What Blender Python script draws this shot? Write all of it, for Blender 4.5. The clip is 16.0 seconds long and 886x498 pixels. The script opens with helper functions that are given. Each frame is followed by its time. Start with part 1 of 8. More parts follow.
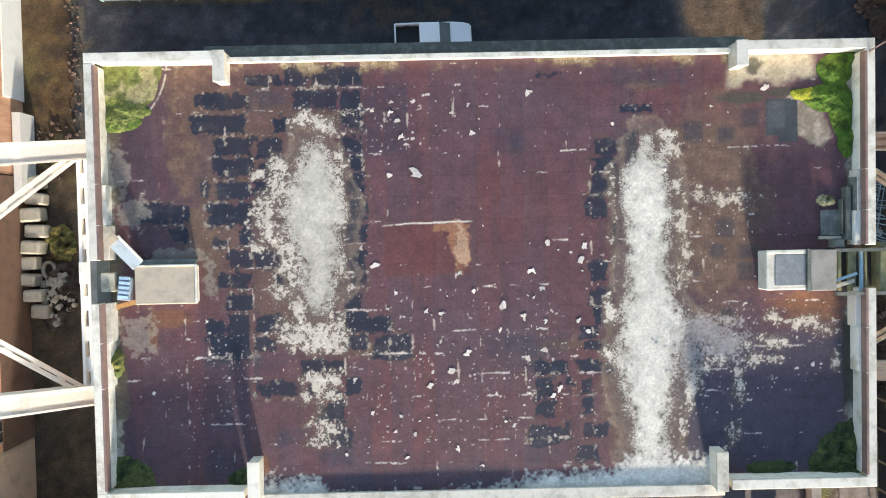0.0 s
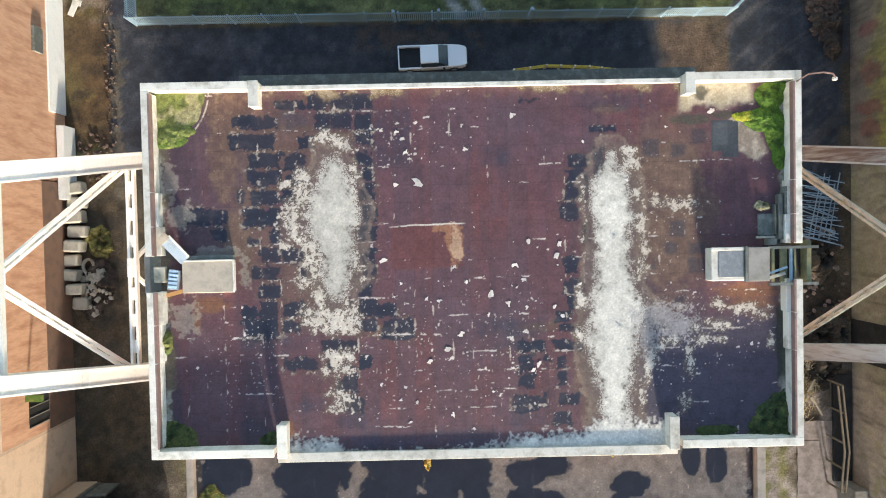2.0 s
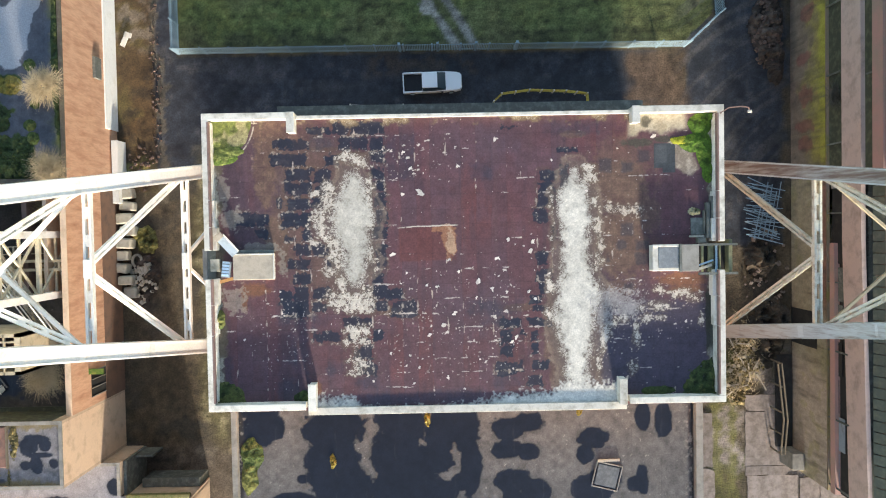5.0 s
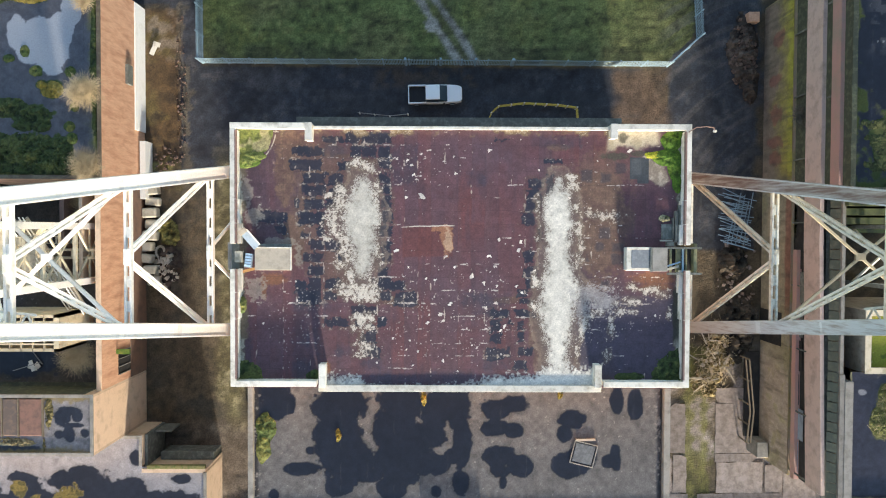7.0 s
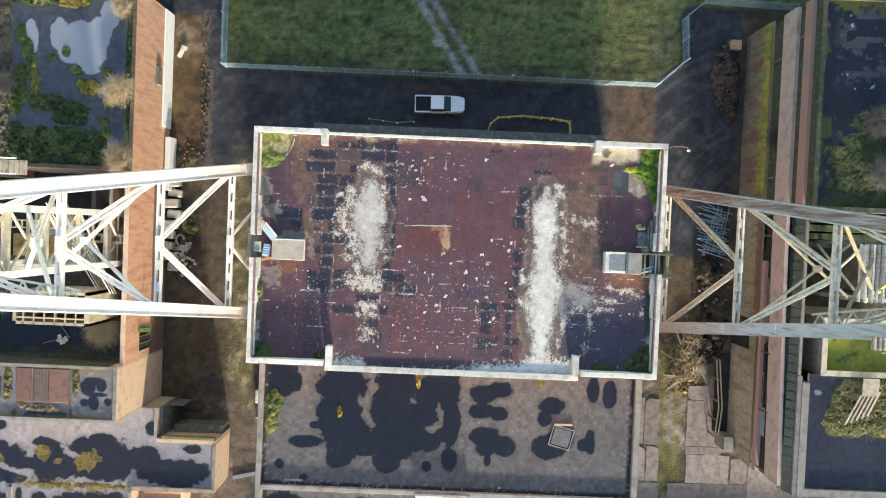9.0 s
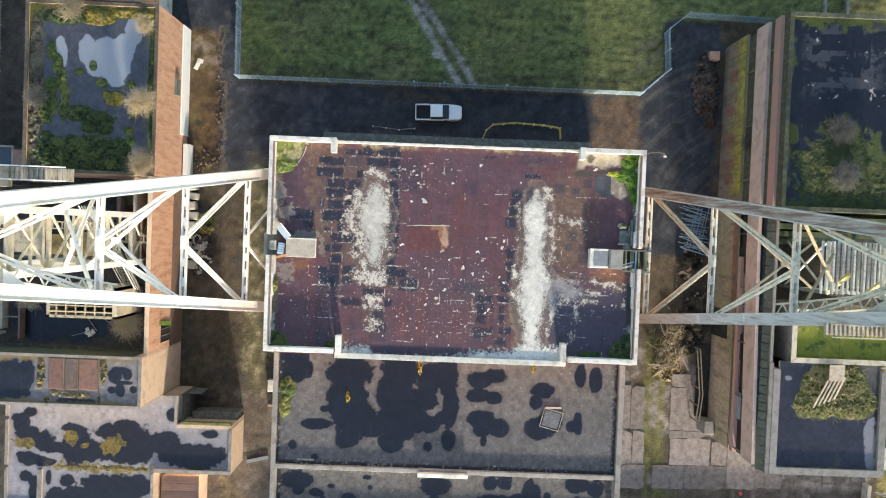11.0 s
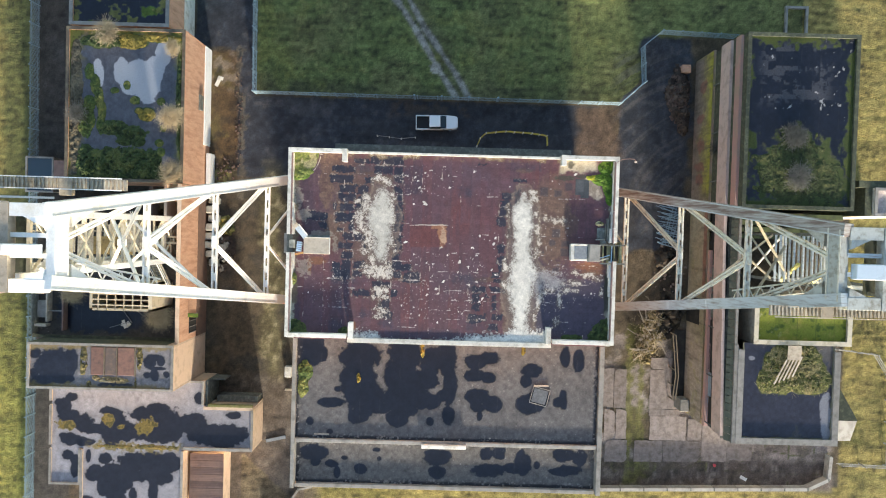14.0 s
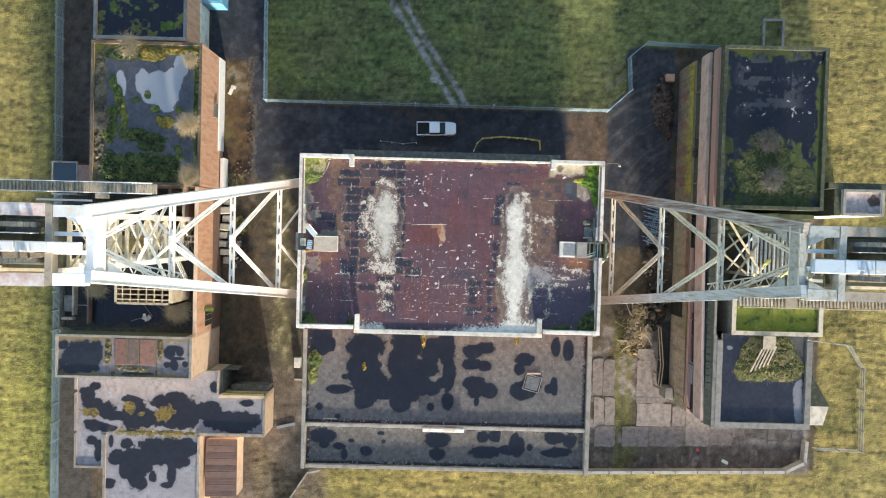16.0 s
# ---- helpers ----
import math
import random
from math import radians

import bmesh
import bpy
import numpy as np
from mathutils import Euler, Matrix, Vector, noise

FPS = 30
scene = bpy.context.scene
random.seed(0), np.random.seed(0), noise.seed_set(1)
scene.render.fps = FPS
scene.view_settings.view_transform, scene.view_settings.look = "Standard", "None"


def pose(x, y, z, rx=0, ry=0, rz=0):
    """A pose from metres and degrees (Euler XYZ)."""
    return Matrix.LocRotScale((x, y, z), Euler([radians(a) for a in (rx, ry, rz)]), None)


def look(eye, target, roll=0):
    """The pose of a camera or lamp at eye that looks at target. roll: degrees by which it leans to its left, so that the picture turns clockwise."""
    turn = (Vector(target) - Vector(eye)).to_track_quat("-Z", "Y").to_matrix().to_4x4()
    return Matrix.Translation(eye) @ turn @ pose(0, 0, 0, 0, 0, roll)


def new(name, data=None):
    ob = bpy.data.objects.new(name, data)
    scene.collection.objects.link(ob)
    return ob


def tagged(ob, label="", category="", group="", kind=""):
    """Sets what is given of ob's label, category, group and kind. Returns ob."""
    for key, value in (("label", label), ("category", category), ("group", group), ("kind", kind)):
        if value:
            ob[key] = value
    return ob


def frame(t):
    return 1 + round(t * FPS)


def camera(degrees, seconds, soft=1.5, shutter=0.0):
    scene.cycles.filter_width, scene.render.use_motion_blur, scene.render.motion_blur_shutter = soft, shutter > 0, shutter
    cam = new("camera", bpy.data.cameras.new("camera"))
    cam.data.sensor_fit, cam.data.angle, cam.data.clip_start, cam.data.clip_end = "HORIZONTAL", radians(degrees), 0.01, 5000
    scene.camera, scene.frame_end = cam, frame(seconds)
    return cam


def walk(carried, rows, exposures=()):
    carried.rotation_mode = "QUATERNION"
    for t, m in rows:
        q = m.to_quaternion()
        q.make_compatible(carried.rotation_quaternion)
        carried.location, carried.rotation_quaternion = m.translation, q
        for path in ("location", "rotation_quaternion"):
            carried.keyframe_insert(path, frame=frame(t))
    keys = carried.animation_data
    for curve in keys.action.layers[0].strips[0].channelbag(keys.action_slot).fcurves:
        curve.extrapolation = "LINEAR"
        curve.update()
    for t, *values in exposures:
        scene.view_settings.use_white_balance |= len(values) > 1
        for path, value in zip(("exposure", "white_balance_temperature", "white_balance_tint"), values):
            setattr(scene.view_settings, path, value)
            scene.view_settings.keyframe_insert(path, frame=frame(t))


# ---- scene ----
cam = camera(64.0, 16.0, soft=1.05)
ROWS = [
    (0.0, -0.000, -0.000, 50.045, -1.183),
    (0.5, 0.023, 0.008, 51.032, -1.187),
    (1.0, 0.047, 0.016, 52.541, -1.142),
    (1.5, 0.069, 0.022, 54.129, -1.146),
    (2.0, 0.092, 0.027, 55.807, -1.191),
    (2.5, 0.114, 0.031, 57.471, -1.175),
    (3.0, 0.136, 0.034, 59.070, -1.129),
    (3.5, 0.157, 0.035, 60.624, -1.124),
    (4.0, 0.178, 0.036, 62.122, -1.128),
    (6.5, 0.279, 0.021, 69.371, -0.510),
    (7.0, 0.298, 0.015, 70.815, 0.215),
    (7.5, 0.317, 0.007, 72.273, 1.181),
    (8.0, 0.336, -0.001, 73.740, 2.137),
    (8.5, 0.354, -0.011, 75.179, 2.492),
    (9.0, 0.372, -0.022, 76.590, 2.458),
    (11.5, 0.456, -0.093, 83.467, 2.086),
    (12.0, 0.472, -0.111, 84.847, 1.881),
    (12.5, 0.488, -0.129, 86.237, 1.737),
    (13.0, 0.503, -0.149, 87.667, 1.693),
    (13.5, 0.518, -0.170, 89.101, 1.668),
    (14.0, 0.532, -0.193, 90.549, 1.644),
    (14.5, 0.547, -0.216, 92.023, 1.609),
    (15.0, 0.561, -0.240, 93.520, 1.585),
    (15.5, 0.574, -0.266, 94.983, 1.561),
    (16.0, 0.588, -0.293, 96.501, 1.536),
]
PITCH, YAW = -1.483, -0.322
walk(cam, [(t, pose(x, y, z, PITCH, YAW, turn)) for t, x, y, z, turn in ROWS])

# ---- world and sun: low winter sun a little east of south ----
SUN_ELEV, SUN_AZ = radians(11.0), radians(10.0)
world = bpy.data.worlds.new("sky")
scene.world = world
world.use_nodes = True
wn = world.node_tree
sky = wn.nodes.new("ShaderNodeTexSky")
sky.sky_type, sky.sun_disc = "NISHITA", False
sky.sun_elevation, sky.sun_rotation = SUN_ELEV, math.pi - SUN_AZ
wn.links.new(sky.outputs[0], wn.nodes["Background"].inputs[0])
wn.nodes["Background"].inputs[1].default_value = 0.15
sun = new("sun", bpy.data.lights.new("sun", "SUN"))
sun.data.energy, sun.data.angle, sun.data.color = 3.6, radians(4.0), (1.0, 0.90, 0.75)
sdir = Vector((math.sin(SUN_AZ) * math.cos(SUN_ELEV), -math.cos(SUN_AZ) * math.cos(SUN_ELEV), math.sin(SUN_ELEV)))
sun.matrix_world = look(sdir * 200, (0, 0, 0))
scene.view_settings.exposure = 1.44

# ---- noise fields, in numpy ----
def vnoise(x, y, seed):
    """Smooth value noise, about -1 to 1, one lump a unit."""
    xi, yi = np.floor(x).astype(np.int64), np.floor(y).astype(np.int64)
    fx, fy = x - xi, y - yi
    fx, fy = fx * fx * (3 - 2 * fx), fy * fy * (3 - 2 * fy)

    def h(i, j):
        n = (i * 374761393 + j * 668265263 + seed * 974634777) & 0x7FFFFFFF
        n = ((n ^ (n >> 13)) * 1274126177) & 0x7FFFFFFF
        return ((n ^ (n >> 16)) & 0xFFFF) / 32767.5 - 1
    a, b, c, d = h(xi, yi), h(xi + 1, yi), h(xi, yi + 1), h(xi + 1, yi + 1)
    return (a * (1 - fx) + b * fx) * (1 - fy) + (c * (1 - fx) + d * fx) * fy


def fbm(x, y, size, octaves=4, seed=1, gain=0.55):
    out, amp, tot = 0, 1.0, 0
    for k in range(octaves):
        s = 2 ** k / size
        out, tot = out + amp * vnoise(x * s + 17.3 * k, y * s - 9.1 * k, seed + k), tot + amp
        amp *= gain
    return out / tot * 1.6


def cells(i, j, seed):
    """A random number 0 to 1 for each whole cell."""
    n = (i.astype(np.int64) * 73856093 ^ j.astype(np.int64) * 19349663 ^ seed * 83492791) & 0x7FFFFFFF
    n = ((n ^ (n >> 13)) * 1274126177) & 0x7FFFFFFF
    return ((n ^ (n >> 15)) & 0xFFFF) / 65535.0


def smooth(a, b, v):
    t = np.clip((v - a) / (b - a), 0, 1)
    return t * t * (3 - 2 * t)


def box(x, y, x0, x1, y0, y1, soft=0.1):
    """1 inside a rectangle, falling to 0 over a soft edge."""
    d = np.minimum(np.minimum(x - x0, x1 - x), np.minimum(y - y0, y1 - y))
    return smooth(-soft, soft, d)


def blobs(x, y, rows):
    """A field that is 1 at the middle and 0 at the rim of the largest of some ellipses (cx, cy, rx, ry)."""
    f = np.full(x.shape, -9.0)
    for cx, cy, rx, ry in rows:
        f = np.maximum(f, 1 - np.sqrt(((x - cx) / rx) ** 2 + ((y - cy) / ry) ** 2))
    return f


def line(x, y, x0, y0, x1, y1):
    """The distance from a straight piece of a line."""
    dx, dy = x1 - x0, y1 - y0
    t = np.clip(((x - x0) * dx + (y - y0) * dy) / (dx * dx + dy * dy), 0, 1)
    return np.hypot(x - x0 - t * dx, y - y0 - t * dy)


class Paint:
    """Base colours and gloss, laid coat by coat on a field of points."""
    def __init__(self, shape, colour, rough):
        self.c = np.ones((*shape, 3)) * np.array(colour)
        self.r = np.full(shape, float(rough))
        self.s = np.zeros(shape)

    def coat(self, mask, colour, rough=None):
        m = np.clip(mask, 0, 1)
        self.c = self.c * (1 - m[..., None]) + np.array(colour) * m[..., None]
        if rough is not None:
            self.r = self.r * (1 - m) + rough * m

    def vary(self, f):
        self.c = np.clip(self.c * (1 + f[..., None]), 0.004, 0.9)


# ---- materials ----
def nodes(name):
    m = bpy.data.materials.new(name)
    m.use_nodes = True
    return m, m.node_tree, m.node_tree.nodes["Principled BSDF"]


def painted(name, grain=0.25, size=6.0, bump=0.3, dist=0.02, rough_bump=False, fleck=None):
    """Takes colour and gloss from the mesh and adds fine grain and relief."""
    m, nt, b = nodes(name)
    at, ro = nt.nodes.new("ShaderNodeAttribute"), nt.nodes.new("ShaderNodeAttribute")
    at.attribute_name, ro.attribute_name = "tint", "gloss"
    tc = nt.nodes.new("ShaderNodeTexCoord")
    nz = nt.nodes.new("ShaderNodeTexNoise")
    nz.inputs["Scale"].default_value, nz.inputs["Detail"].default_value, nz.inputs["Roughness"].default_value = size, 6, 0.7
    nt.links.new(tc.outputs["Object"], nz.inputs["Vector"])
    mr = nt.nodes.new("ShaderNodeMapRange")
    mr.inputs[1].default_value, mr.inputs[2].default_value = 0.25, 0.75
    mr.inputs[3].default_value, mr.inputs[4].default_value = 1 - grain, 1 + grain
    nt.links.new(nz.outputs[0], mr.inputs[0])
    mx = nt.nodes.new("ShaderNodeVectorMath")
    mx.operation = "SCALE"
    nt.links.new(at.outputs["Color"], mx.inputs[0])
    nt.links.new(mr.outputs[0], mx.inputs["Scale"])
    if fleck:
        # pale flecks, as dense as the mesh says
        sp = nt.nodes.new("ShaderNodeAttribute")
        sp.attribute_name = "fleck"
        n2 = nt.nodes.new("ShaderNodeTexNoise")
        n2.inputs["Scale"].default_value, n2.inputs["Detail"].default_value, n2.inputs["Roughness"].default_value = fleck[0], 4, 0.8
        nt.links.new(tc.outputs["Object"], n2.inputs["Vector"])
        ma = nt.nodes.new("ShaderNodeMath")
        ma.operation = "MULTIPLY_ADD"
        ma.inputs[1].default_value = 0.72
        nt.links.new(sp.outputs["Fac"], ma.inputs[0])
        nt.links.new(n2.outputs[0], ma.inputs[2])
        fr = nt.nodes.new("ShaderNodeMapRange")
        fr.inputs[1].default_value, fr.inputs[2].default_value = 0.88, 0.92
        nt.links.new(ma.outputs[0], fr.inputs[0])
        mixf = nt.nodes.new("ShaderNodeMix")
        mixf.data_type = "RGBA"
        mixf.inputs[7].default_value = (*fleck[1], 1)
        nt.links.new(fr.outputs[0], mixf.inputs[0])
        nt.links.new(mx.outputs[0], mixf.inputs[6])
        nt.links.new(mixf.outputs[2], b.inputs["Base Color"])
    else:
        nt.links.new(mx.outputs[0], b.inputs["Base Color"])
    nt.links.new(ro.outputs["Fac"], b.inputs["Roughness"])
    bp = nt.nodes.new("ShaderNodeBump")
    bp.inputs["Strength"].default_value, bp.inputs["Distance"].default_value = bump, dist
    nt.links.new(nz.outputs[0], bp.inputs["Height"])
    if rough_bump:
        # tufted where the surface is matt, flat where it is trodden or wet
        st = nt.nodes.new("ShaderNodeMapRange")
        st.inputs[1].default_value, st.inputs[2].default_value = 0.78, 0.95
        st.inputs[3].default_value, st.inputs[4].default_value = 0.25 * bump, bump
        nt.links.new(ro.outputs["Fac"], st.inputs[0])
        nt.links.new(st.outputs[0], bp.inputs["Strength"])
    nt.links.new(bp.outputs[0], b.inputs["Normal"])
    return m


def worn(name, colour, dirt=None, amount=0.35, size=1.2, rough=0.7, metal=0.0, fine=14.0, bump=0.25, var=0.18, dist=0.02, stretch=(1, 1, 1)):
    """A plain surface with stains at one scale and grain at another; pieces differ a little from one another."""
    m, nt, b = nodes(name)
    dirt = dirt or tuple(0.5 * c for c in colour)
    tc = nt.nodes.new("ShaderNodeTexCoord")
    mp = nt.nodes.new("ShaderNodeMapping")
    mp.inputs["Scale"].default_value = stretch
    nt.links.new(tc.outputs["Object"], mp.inputs[0])
    n1, n2 = nt.nodes.new("ShaderNodeTexNoise"), nt.nodes.new("ShaderNodeTexNoise")
    for n, s, d in ((n1, 1 / size, 5), (n2, fine, 4)):
        n.inputs["Scale"].default_value, n.inputs["Detail"].default_value, n.inputs["Roughness"].default_value = s, d, 0.65
        nt.links.new(mp.outputs[0], n.inputs["Vector"])
    r1 = nt.nodes.new("ShaderNodeMapRange")
    r1.inputs[1].default_value, r1.inputs[2].default_value = 0.62 - 0.3 * amount, 0.72
    nt.links.new(n1.outputs[0], r1.inputs[0])
    mix = nt.nodes.new("ShaderNodeMix")
    mix.data_type = "RGBA"
    mix.inputs[6].default_value, mix.inputs[7].default_value = (*colour, 1), (*dirt, 1)
    nt.links.new(r1.outputs[0], mix.inputs[0])
    oi = nt.nodes.new("ShaderNodeObjectInfo")
    add = nt.nodes.new("ShaderNodeMath")
    add.operation = "ADD"
    nt.links.new(n2.outputs[0], add.inputs[0])
    nt.links.new(oi.outputs["Random"], add.inputs[1])
    r2 = nt.nodes.new("ShaderNodeMapRange")
    r2.inputs[1].default_value, r2.inputs[2].default_value = 0.2, 1.7
    r2.inputs[3].default_value, r2.inputs[4].default_value = 1 - 1.4 * var, 1 + 1.4 * var
    nt.links.new(add.outputs[0], r2.inputs[0])
    sc = nt.nodes.new("ShaderNodeVectorMath")
    sc.operation = "SCALE"
    nt.links.new(mix.outputs[2], sc.inputs[0])
    nt.links.new(r2.outputs[0], sc.inputs["Scale"])
    nt.links.new(sc.outputs[0], b.inputs["Base Color"])
    b.inputs["Roughness"].default_value, b.inputs["Metallic"].default_value = rough, metal
    bp = nt.nodes.new("ShaderNodeBump")
    bp.inputs["Strength"].default_value, bp.inputs["Distance"].default_value = bump, dist
    nt.links.new(n2.outputs[0], bp.inputs["Height"])
    nt.links.new(bp.outputs[0], b.inputs["Normal"])
    return m


M_GROUND = painted("ground_surface", 0.6, 6.5, 1.0, 0.24, True, (7.0, (0.30, 0.25, 0.16)))
M_FELT = painted("felt_surface", 0.34, 9.0, 0.45, 0.02)
M_ROOF = painted("worn_felt_surface", 0.30, 9.0, 0.25, 0.008, fleck=(15.0, (0.58, 0.53, 0.46)))
M_WHITE = worn("white_render", (0.74, 0.70, 0.62), (0.42, 0.37, 0.28), 0.5, 0.9, 0.8, fine=9)
M_WASH = worn("whitewash", (0.86, 0.86, 0.83), (0.74, 0.73, 0.68), 0.3, 1.2, 0.7, fine=9)
M_COPING = worn("coping_concrete", (0.66, 0.63, 0.56), (0.36, 0.33, 0.27), 0.5, 0.7, 0.85, fine=11)
M_BRICK = worn("red_brick_wall", (0.72, 0.43, 0.28), (0.50, 0.25, 0.15), 0.6, 1.0, 0.85, fine=5, var=0.24, stretch=(1, 1.6, 0.35))
M_BUFF = worn("buff_brick_wall", (0.64, 0.48, 0.35), (0.46, 0.33, 0.23), 0.4, 1.2, 0.85, fine=7)
M_PINKCON = worn("pink_concrete", (0.54, 0.41, 0.36), (0.33, 0.25, 0.21), 0.5, 1.3, 0.85)
M_CONC = worn("grey_concrete", (0.30, 0.28, 0.25), (0.16, 0.15, 0.13), 0.6, 1.0, 0.85)
M_PALECON = worn("pale_concrete", (0.42, 0.40, 0.36), (0.24, 0.22, 0.19), 0.6, 0.8, 0.85)
M_DARKCON = worn("dark_mossy_concrete", (0.12, 0.125, 0.11), (0.24, 0.25, 0.22), 0.5, 0.5, 0.9, fine=9)
M_STEELW = worn("white_painted_steel", (0.88, 0.86, 0.81), (0.74, 0.69, 0.58), 0.25, 1.5, 0.5, fine=6, bump=0.1)
M_MOSSCON = worn("black_mossy_concrete", (0.055, 0.06, 0.04), (0.12, 0.13, 0.075), 0.5, 0.5, 0.9, fine=9)
M_STEELC = worn("cream_grey_paint", (0.66, 0.64, 0.54), (0.36, 0.30, 0.21), 0.45, 0.5, 0.6, fine=6, bump=0.15)
M_STEELG = worn("weathered_grey_paint", (0.56, 0.60, 0.60), (0.30, 0.26, 0.22), 0.45, 0.5, 0.6, fine=6, bump=0.15, stretch=(0.3, 2.2, 0.3))
M_STEELD = worn("dull_grey_paint", (0.42, 0.43, 0.39), (0.20, 0.18, 0.13), 0.5, 0.6, 0.65, fine=6, bump=0.15)
M_STEELR = worn("rusting_painted_steel", (0.17, 0.12, 0.10), (0.48, 0.49, 0.45), 0.7, 0.7, 0.7, fine=6, bump=0.2, stretch=(0.25, 2.4, 0.25))
M_RUST = worn("rusted_steel", (0.21, 0.135, 0.11), (0.14, 0.095, 0.08), 0.5, 0.8, 0.85)
M_DARK = worn("dark_opening", (0.02, 0.02, 0.02), (0.05, 0.045, 0.04), 0.4, 1.0, 0.8)
M_FENCE = worn("galvanised_steel", (0.30, 0.42, 0.50), (0.19, 0.27, 0.33), 0.4, 1.0, 0.55, fine=5)
M_YELLOW = worn("faded_yellow_paint", (0.55, 0.42, 0.06), (0.30, 0.20, 0.05), 0.5, 0.4, 0.7)
M_MOSS = worn("green_moss", (0.07, 0.14, 0.02), (0.20, 0.21, 0.04), 0.6, 0.5, 0.95, fine=18, bump=0.9, dist=0.05, var=0.35)
M_DRYMOSS = worn("straw_moss", (0.27, 0.24, 0.10), (0.10, 0.15, 0.03), 0.6, 0.35, 0.95, fine=16, bump=0.9, dist=0.05, var=0.35)
M_TWIG = worn("bare_twigs", (0.52, 0.42, 0.27), (0.34, 0.27, 0.16), 0.5, 0.5, 0.9)
M_GREYTWIG = worn("grey_twigs", (0.17, 0.16, 0.14), (0.09, 0.085, 0.07), 0.5, 0.5, 0.9)
M_TIMBER = worn("weathered_timber", (0.42, 0.36, 0.28), (0.24, 0.20, 0.15), 0.5, 0.6, 0.85)
M_DARKTIMBER = worn("dark_timber", (0.20, 0.165, 0.12), (0.11, 0.09, 0.065), 0.5, 0.6, 0.9)
M_RUBBLE = worn("rubble", (0.20, 0.15, 0.12), (0.34, 0.30, 0.26), 0.6, 0.5, 0.9, var=0.4)
M_STONE = worn("pale_stone_block", (0.44, 0.41, 0.34), (0.26, 0.24, 0.18), 0.5, 0.6, 0.9)
M_BLUE = worn("blue_painted_sheet", (0.12, 0.36, 0.55), (0.4, 0.5, 0.55), 0.4, 0.5, 0.5)
M_BLUESHEET = worn("dull_blue_sheet", (0.30, 0.36, 0.42), (0.18, 0.20, 0.22), 0.4, 0.6, 0.5)
M_LEAD = worn("weathered_lead", (0.20, 0.215, 0.23), (0.30, 0.31, 0.32), 0.6, 0.25, 0.75, fine=25)
M_CAR = worn("white_car_paint", (0.93, 0.96, 0.96), (0.90, 0.94, 0.94), 0.2, 2.0, 0.25, bump=0.0, var=0.02)
M_GLASS, _, gb = nodes("dark_car_glass")
gb.inputs["Base Color"].default_value, gb.inputs["Roughness"].default_value = (0.05, 0.075, 0.095, 1), 0.12
M_BLACK = worn("black_plastic", (0.015, 0.015, 0.017), (0.03, 0.03, 0.03), 0.4, 0.5, 0.6)


# ---- mesh helpers ----
def finish(bm, name, mat, parent=None, label="", bevel=0.0):
    if bevel:
        bmesh.ops.bevel(bm, geom=list(bm.edges), offset=bevel, segments=1, affect="EDGES", clamp_overlap=True)
    me = bpy.data.meshes.new(name)
    bm.to_mesh(me)
    bm.free()
    me.materials.append(mat)
    ob = new(name, me)
    if parent:
        ob.parent = parent
    if label:
        tagged(ob, label)
    return ob


def part(name, bm, mat, parent, label="", bevel=0.0):
    return finish(bm, name, mat, parent, label, bevel)


def thing(name, label, category, group="", kind="", at=(0, 0, 0), turn=0.0):
    ob = new(name)
    ob.matrix_world = pose(*at, 0, 0, turn)
    return tagged(ob, label, category, group, kind)


def add_box(bm, x0, x1, y0, y1, z0, z1):
    vs = [bm.verts.new((x, y, z)) for z in (z0, z1) for y in (y0, y1) for x in (x0, x1)]
    for f in ((0, 2, 3, 1), (4, 5, 7, 6), (0, 1, 5, 4), (1, 3, 7, 5), (3, 2, 6, 7), (2, 0, 4, 6)):
        bm.faces.new([vs[i] for i in f])


def boxes(*rows):
    bm = bmesh.new()
    for r in rows:
        add_box(bm, *r)
    return bm


def add_beam(bm, a, b, w, h, up=(0, 0, 1), w2=None, h2=None):
    """A straight bar of a box section from a to b: w across, h along 'up'."""
    a, b = Vector(a), Vector(b)
    d = (b - a).normalized()
    side = d.cross(Vector(up))
    side = side.normalized() if side.length > 1e-4 else d.orthogonal().normalized()
    top = side.cross(d)
    w2, h2 = w2 or w, h2 or h
    vs = []
    for p, ww, hh in ((a, w, h), (b, w2, h2)):
        vs += [bm.verts.new(p + side * sx * ww / 2 + top * sz * hh / 2) for sx, sz in ((-1, -1), (1, -1), (1, 1), (-1, 1))]
    for f in ((0, 1, 2, 3), (7, 6, 5, 4), (0, 4, 5, 1), (1, 5, 6, 2), (2, 6, 7, 3), (3, 7, 4, 0)):
        bm.faces.new([vs[i] for i in f])


def beam(a, b, w, h, up=(0, 0, 1), w2=None, h2=None):
    bm = bmesh.new()
    add_beam(bm, a, b, w, h, up, w2, h2)
    return bm


def add_battened(bm, a, b, w, h, up, chord=0.16, pitch=1.1, plate=0.5):
    """Two chords tied by plates, with open windows between them."""
    a, b = Vector(a), Vector(b)
    d = b - a
    n = d.normalized()
    side = n.cross(Vector(up)).normalized()
    for s in (-1, 1):
        add_beam(bm, a + side * s * (w - chord) / 2, b + side * s * (w - chord) / 2, chord, h, up)
    k = max(2, int(d.length / pitch))
    for i in range(k + 1):
        p = a + d * (i / k)
        lo, hi = p - n * plate / 2, p + n * plate / 2
        add_beam(bm, lo, hi, w - 2 * chord, h * 0.5, up)


